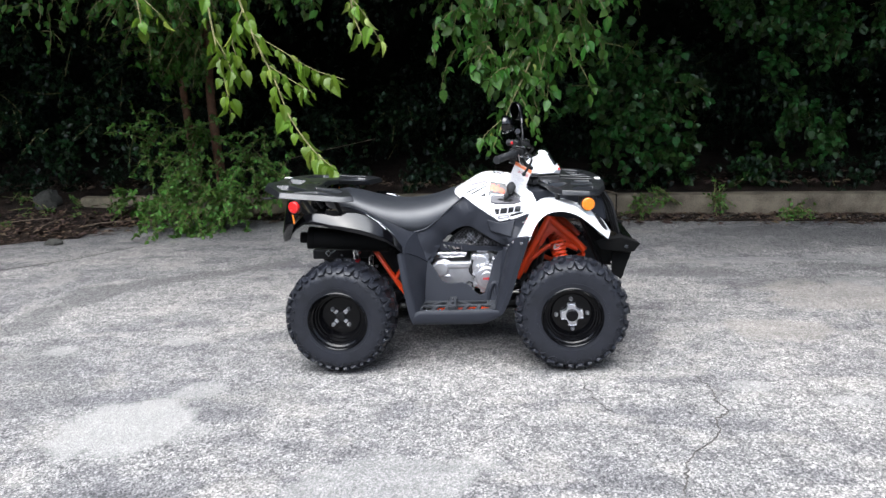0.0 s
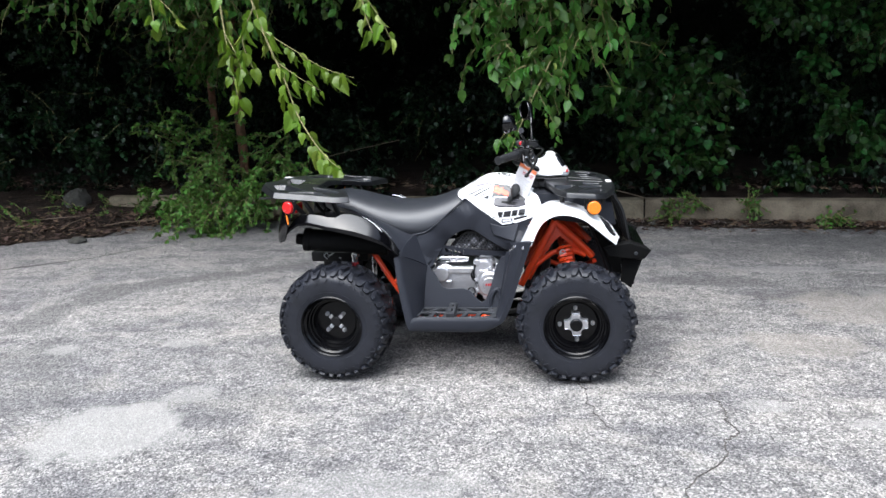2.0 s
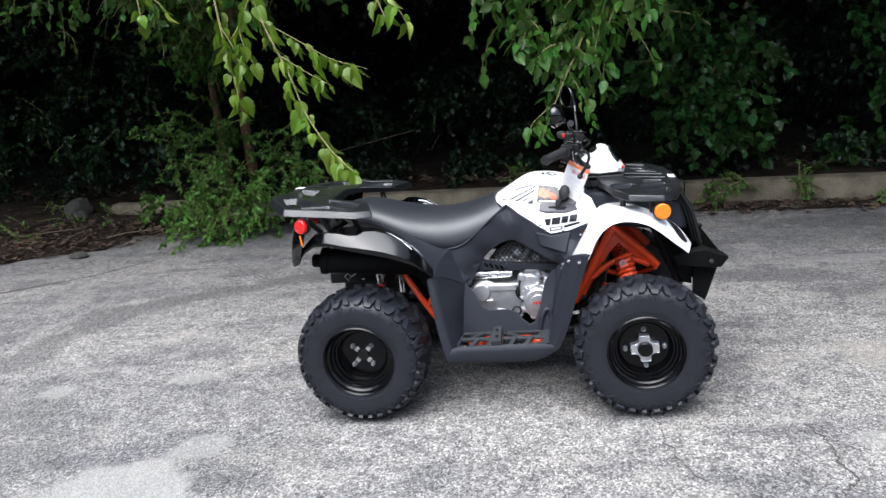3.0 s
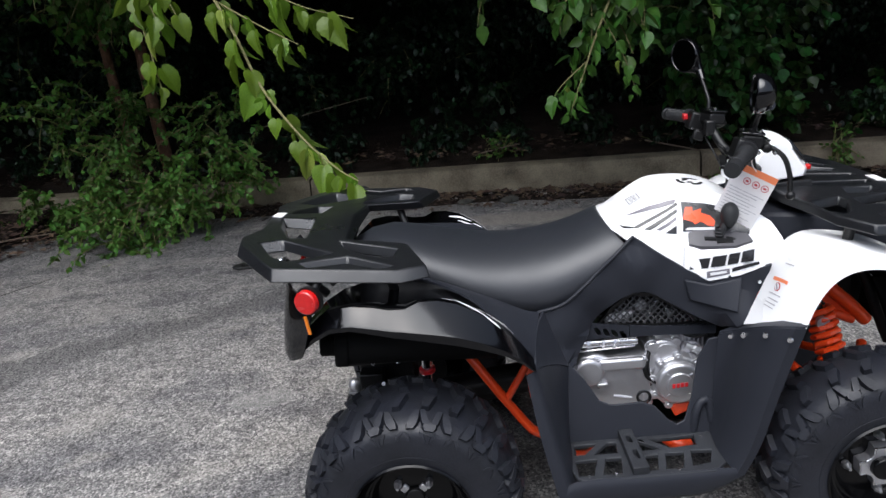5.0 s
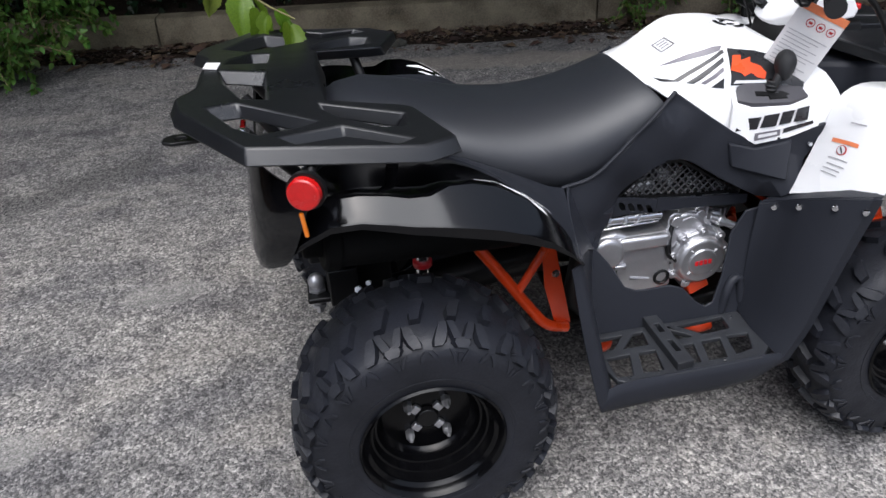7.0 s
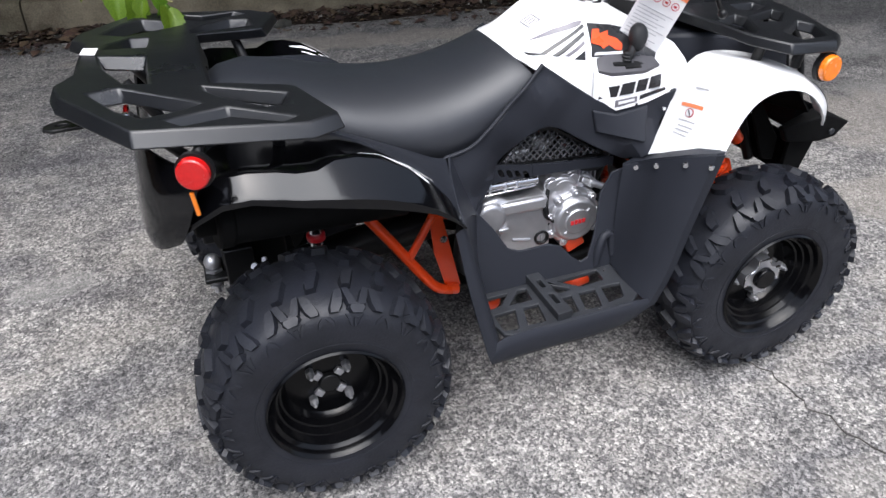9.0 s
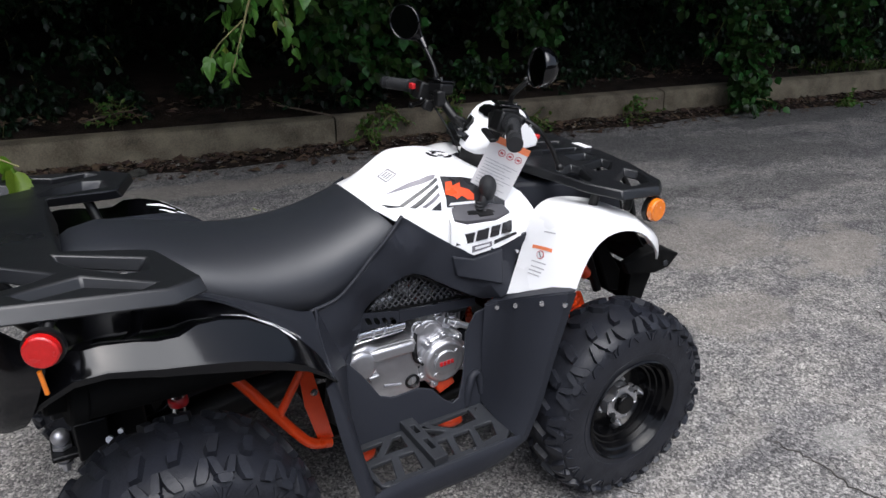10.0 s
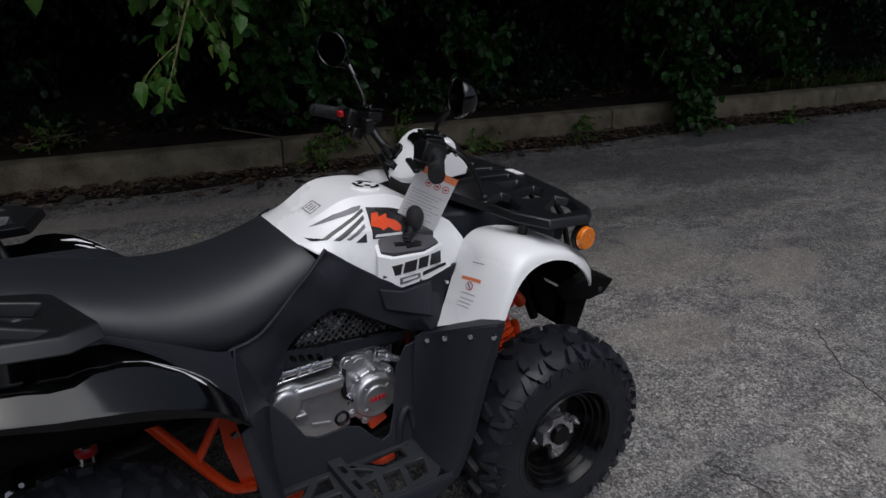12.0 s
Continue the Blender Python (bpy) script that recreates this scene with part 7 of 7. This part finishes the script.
        part("cable", bm, BLACK, control, "black control cables")
        for q in ((0.300 + dx, 0.216, 1.064), (0.322 + dx, 0.166, 1.074), (0.352 + dx, 0.200, 1.072), (0.286 + dx, 0.200, 1.020)):
            bm = bmesh.new()
            disc(bm, flip(q, s), (-0.3, 0, 1), 0.005, 0.004, 10)
            part("control_screw", bm, CHROME, control)
        if s > 0:
            bm = bmesh.new()
            box(bm, (0.012, 0.022, 0.016), Matrix.Translation((0.297, 0.236, 1.052)))
            part("stop_switch", bm, INK_RED, control, "small red stop switch", bevel=0.002)
        else:
            bm = bmesh.new()
            box(bm, (0.016, 0.070, 0.010), Matrix.Translation((0.252, -0.235, 1.016)) @ pose(0, 0, 0, 10, 0, -14))
            part("throttle_lever", bm, BLACK, control, "black thumb throttle", bevel=0.003)
        # mirror: a round head that tapers to the neck on its stem
        if s > 0:
            foot, knee, neck = Vector((0.356, 0.198, 1.066)), Vector((0.358, 0.212, 1.100)), Vector((0.352, 0.262, 1.158))
            c, nrm, rad = Vector((0.322, 0.322, 1.222)), Vector((-0.85, -0.52, 0.05)).normalized(), 0.050
        else:
            foot, knee, neck = Vector((0.340, -0.190, 1.068)), Vector((0.340, -0.205, 1.098)), Vector((0.318, -0.296, 1.150))
            c, nrm, rad = Vector((0.268, -0.398, 1.196)), Vector((-0.93, 0.20, 0.06)).normalized(), 0.044
        bm = bmesh.new()
        tube(bm, [foot, (foot + knee) / 2, knee, knee * 0.5 + neck * 0.5 + Vector((0, 0, 0.003)), neck], 0.0056)
        disc(bm, foot - Vector((0, 0, 0.004)), (0, 0, 1), 0.010, 0.016, 12)
        stem = part("mirror", bm, BLACK, atv, "round black rear-view mirror on a thin stem")
        # rod added along the stem; chrome on the far one paints its sheen
        bm = bmesh.new()
        rod(bm, knee, neck, 0.0048, None, 10)
        part("stem_shine", bm, CHROME if s > 0 else BLACK, stem, "slim rod laid along the stem for its sheen")
        to = neck - c
        to = (to - nrm * to.dot(nrm)).normalized()
        side = nrm.cross(to)
        tip = (neck - c).dot(to)

        def head(k, h, pull):
            ring = []
            for q in range(36):
                a = 2 * math.pi * q / 36
                u, v = math.cos(a), math.sin(a)
                far = 1 + pull * max(u, 0) ** 6 * (tip / rad - 1)
                slim = 1 - 0.72 * pull * max(u, 0) ** 3
                ring.append(c + nrm * h + to * (rad * k * u * far) + side * (rad * 0.93 * k * v * slim))
            return ring
        bm = bmesh.new()
        loft(bm, [head(0.97, 0.006, 0.0), head(1.03, 0.007, 0.0), head(1.06, 0.002, 0.25), head(1.02, -0.012, 0.85), head(0.80, -0.026, 0.95), head(0.45, -0.034, 0.9), head(0.12, -0.037, 0.5)])
        rod(bm, neck - to * 0.022 - nrm * 0.012, neck + (neck - c).normalized() * 0.010, 0.013, 0.008, 14)
        part("mirror_shell", bm, GLOSS, stem, smooth=60)
        bm = bmesh.new()
        loft(bm, [head(0.955, 0.0062, 0.0), head(0.955, 0.003, 0.0)])
        part("mirror_glass", bm, MIRROR, stem, "mirror glass")
        bm = bmesh.new()
        skin(bm, [[bm.verts.new(p) for p in head(k, h, 0.0)] for k, h in ((0.955, 0.0065), (0.985, 0.0095), (1.02, 0.0095), (1.045, 0.005))], True)
        part("mirror_rim", bm, GLOSS, stem, "thin glossy mirror rim", smooth=80)

    # instrument pod: a wedge with a visor over the dash
    mid_prof = [(0.333, 0.918), (0.338, 0.934), (0.362, 0.965), (0.398, 0.996), (0.428, 1.016), (0.452, 1.025), (0.480, 1.018), (0.522, 0.968), (0.548, 0.932), (0.542, 0.908), (0.440, 0.900), (0.350, 0.904)]
    end_prof = [(0.378, 0.940), (0.380, 0.955), (0.392, 0.980), (0.410, 1.000), (0.430, 1.014), (0.448, 1.020), (0.466, 1.014), (0.498, 0.970), (0.520, 0.938), (0.514, 0.920), (0.440, 0.915), (0.390, 0.922)]
    bm = bmesh.new()
    secs = []
    for y, k in ((-0.086, 1.12), (-0.080, 1.0), (-0.062, 0.60), (-0.038, 0.12), (-0.017, 0.0), (0.017, 0.0), (0.038, 0.12), (0.062, 0.60), (0.080, 1.0), (0.086, 1.12)):
        secs.append([(a[0] + (b[0] - a[0]) * k, y, a[1] + (b[1] - a[1]) * k) for a, b in zip(mid_prof, end_prof)])
    loft(bm, secs)
    pod = part("instrument_pod", bm, WHITE, atv, "white plastic headlamp and instrument pod", smooth=28, bevel=0.003)

    def pod_skin(y, t, lift):
        """A point on the pod's rear slope: t runs from its foot to the visor."""
        k = float(np.interp(abs(y), (0.017, 0.038, 0.062, 0.080), (0.0, 0.12, 0.60, 1.0)))
        pts = [(a[0] + (b[0] - a[0]) * k, a[1] + (b[1] - a[1]) * k) for a, b in zip(mid_prof[1:6], end_prof[1:6])]
        x, z = (float(np.interp(t, (0, 0.25, 0.5, 0.75, 1), [p[i] for p in pts])) for i in (0, 1))
        return Vector((x - 0.7 * lift, y, z + 0.7 * lift))

    def pod_patch(name, loop, lift, mat, owner, label=""):
        cy, ct = sum(q[0] for q in loop) / len(loop), sum(q[1] for q in loop) / len(loop)
        bm = bmesh.new()
        rings = []
        for k in (0.0, 0.35, 0.7, 0.92, 1.0):
            rings.append([bm.verts.new(pod_skin(cy + (y - cy) * k, ct + (t - ct) * k, lift if k < 0.95 else -0.004)) for y, t in loop])
        skin(bm, rings, True)
        return part(name, bm, mat, owner, label, smooth=35)
    dash = pod_patch("dash", [(-0.070, 0.95), (-0.072, 0.70), (-0.058, 0.56), (-0.042, 0.54), (-0.034, 0.50), (0.008, 0.50), (0.018, 0.54), (0.050, 0.55), (0.064, 0.66), (0.060, 0.92), (0.0, 0.97)], 0.005, GLOSS, pod, "gloss black instrument recess")
    pod_patch("display", [(-0.050, 0.86), (-0.052, 0.62), (0.040, 0.62), (0.040, 0.86)], 0.0065, RIM, dash, "dark instrument display")
    bm = bmesh.new()
    sheet(bm, [[(0.424, y, 1.015 - 0.9 * y * y), (0.440, y, 1.028 - 0.9 * y * y), (0.470, y, 1.026 - 1.1 * y * y), (0.492, y, 1.001 - 1.1 * y * y)] for y in (-0.068, -0.05, -0.025, 0, 0.025, 0.05, 0.068)], 0.006, 2)
    part("visor", bm, WHITE, pod, "white visor over the dash", smooth=40)
    lock = pod_patch("ignition_lock", [(0.062, 0.40), (0.044, 0.42), (0.028, 0.36), (0.026, 0.20), (0.040, 0.12), (0.058, 0.20)], 0.009, BLACK, pod, "black ignition lock with a key")
    bm = bmesh.new()
    q = pod_skin(0.044, 0.27, 0.008)
    rod(bm, q, q + Vector((-0.016, 0.002, 0.012)), 0.005)
    box(bm, (0.008, 0.020, 0.026), Matrix.Translation(q + Vector((-0.022, 0.003, 0.010))) @ pose(0, 0, 0, 20, -40, 10))
    part("key", bm, BLACK, lock, bevel=0.002)
    switch = pod_patch("vent", [(0.050, 0.10), (0.030, 0.14), (0.004, 0.12), (0.004, -0.02), (0.030, -0.02), (0.052, 0.0)], 0.007, BLACK, pod, "black switch recess")
    bm = bmesh.new()
    box(bm, (0.010, 0.034, 0.014), Matrix.Translation(pod_skin(0.026, 0.06, 0.010)) @ pose(0, 0, 0, 0, -40, 0))
    part("rocker", bm, STEP, switch, "grey rocker switch", bevel=0.002)
    for s in (-1, 1):
        bm = bmesh.new()
        box(bm, (0.070, 0.042, 0.012), Matrix.Translation((0.500, s * 0.050, 0.990)) @ pose(0, 0, 0, 0, 54, s * 12))
        part("headlamp", bm, GLOSS, pod, "dark headlamp lens", bevel=0.006)
        bm = bmesh.new()
        box(bm, (0.012, 0.016, 0.014), Matrix.Translation((0.536, s * 0.056, 0.938)))
        part("marker", bm, RED_LENS, pod, "small red marker", bevel=0.003)
        bm = bmesh.new()
        box(bm, (0.05, 0.04, 0.006), Matrix.Translation((0.40, s * 0.118, 0.905)) @ pose(0, 0, 0, s * 30, 0, 0))
        part("pod_bracket", bm, BLACK, pod, bevel=0.002)
    bm = bmesh.new()
    loft(bm, [[(0.36, -0.08, 0.86), (0.36, 0.08, 0.86), (0.37, 0.08, 0.91), (0.37, -0.08, 0.91)], [(0.54, -0.10, 0.86), (0.54, 0.10, 0.86), (0.54, 0.08, 0.91), (0.54, -0.08, 0.91)]])
    part("pod_base", bm, BLACK, pod, bevel=0.006)
    return atv


def paper_tag():
    """The card that hangs from the bar by its string."""
    tag = thing("paper_tag", (0.33, -0.22, 1.02), "white paper warning tag with orange header hanging from handlebar", "tag")
    org = Vector((0.33, -0.22, 1.02))
    u = Vector((0.76, -0.50, -0.41)).normalized()
    dn = Vector((-0.30, 0.10, -0.95))
    dn = (dn - u * dn.dot(u)).normalized()
    top = Vector((0.356, -0.190, 0.975)) - org
    n = u.cross(dn).normalized()
    if n.y > 0:
        n = -n

    def card(u0, u1, v0, v1, mat, name, lift, label=""):
        bm = bmesh.new()
        rows = []
        for i in range(7):
            v = v0 + (v1 - v0) * i / 6
            rows.append([top + u * (u0 + (u1 - u0) * j / 4) + dn * v + n * (lift + 0.05 * (v - 0.09) ** 2 * 6) for j in range(5)])
        sheet(bm, rows, 0.0006)
        ob = part(name, bm, mat, tag, label, smooth=80)
        return ob
    card(-0.052, 0.052, 0.0, 0.168, PAPER, "card", 0.0)
    card(-0.052, 0.052, 0.0, 0.017, PALE_ORANGE, "header", 0.0012, "orange header")
    for k in range(3):
        c = top + u * (-0.012 + 0.023 * k) + dn * 0.036
        bm = bmesh.new()
        bend = n * (0.0014 + 0.3 * 0.05 ** 2)
        sheet(bm, [[c + bend + r * (math.cos(2 * math.pi * q / 20) * u + math.sin(2 * math.pi * q / 20) * dn) for q in range(21)] for r in (0.0074, 0.0092)], 0.0005)
        box(bm, (0.008, 0.0006, 0.005), Matrix.Translation(c + bend) @ Matrix((u, n, dn)).transposed().to_4x4())
        part("symbol", bm, INK_RED, tag, "round red symbol", smooth=80)
    for k in range(12):
        card(-0.044, 0.044 - 0.014 * (k * 2 % 5) / 2, 0.062 + 0.0082 * k, 0.0634 + 0.0082 * k, INK_PALE, "text_line", 0.0012)
    bm = bmesh.new()
    tube(bm, [Vector((0.0, 0.0, 0.015)), top * 0.5 + Vector((-0.01, 0, 0.0)), top + dn * 0.008], 0.0012, 5)
    part("string", bm, PAPER, tag)


quad_bike()
paper_tag()
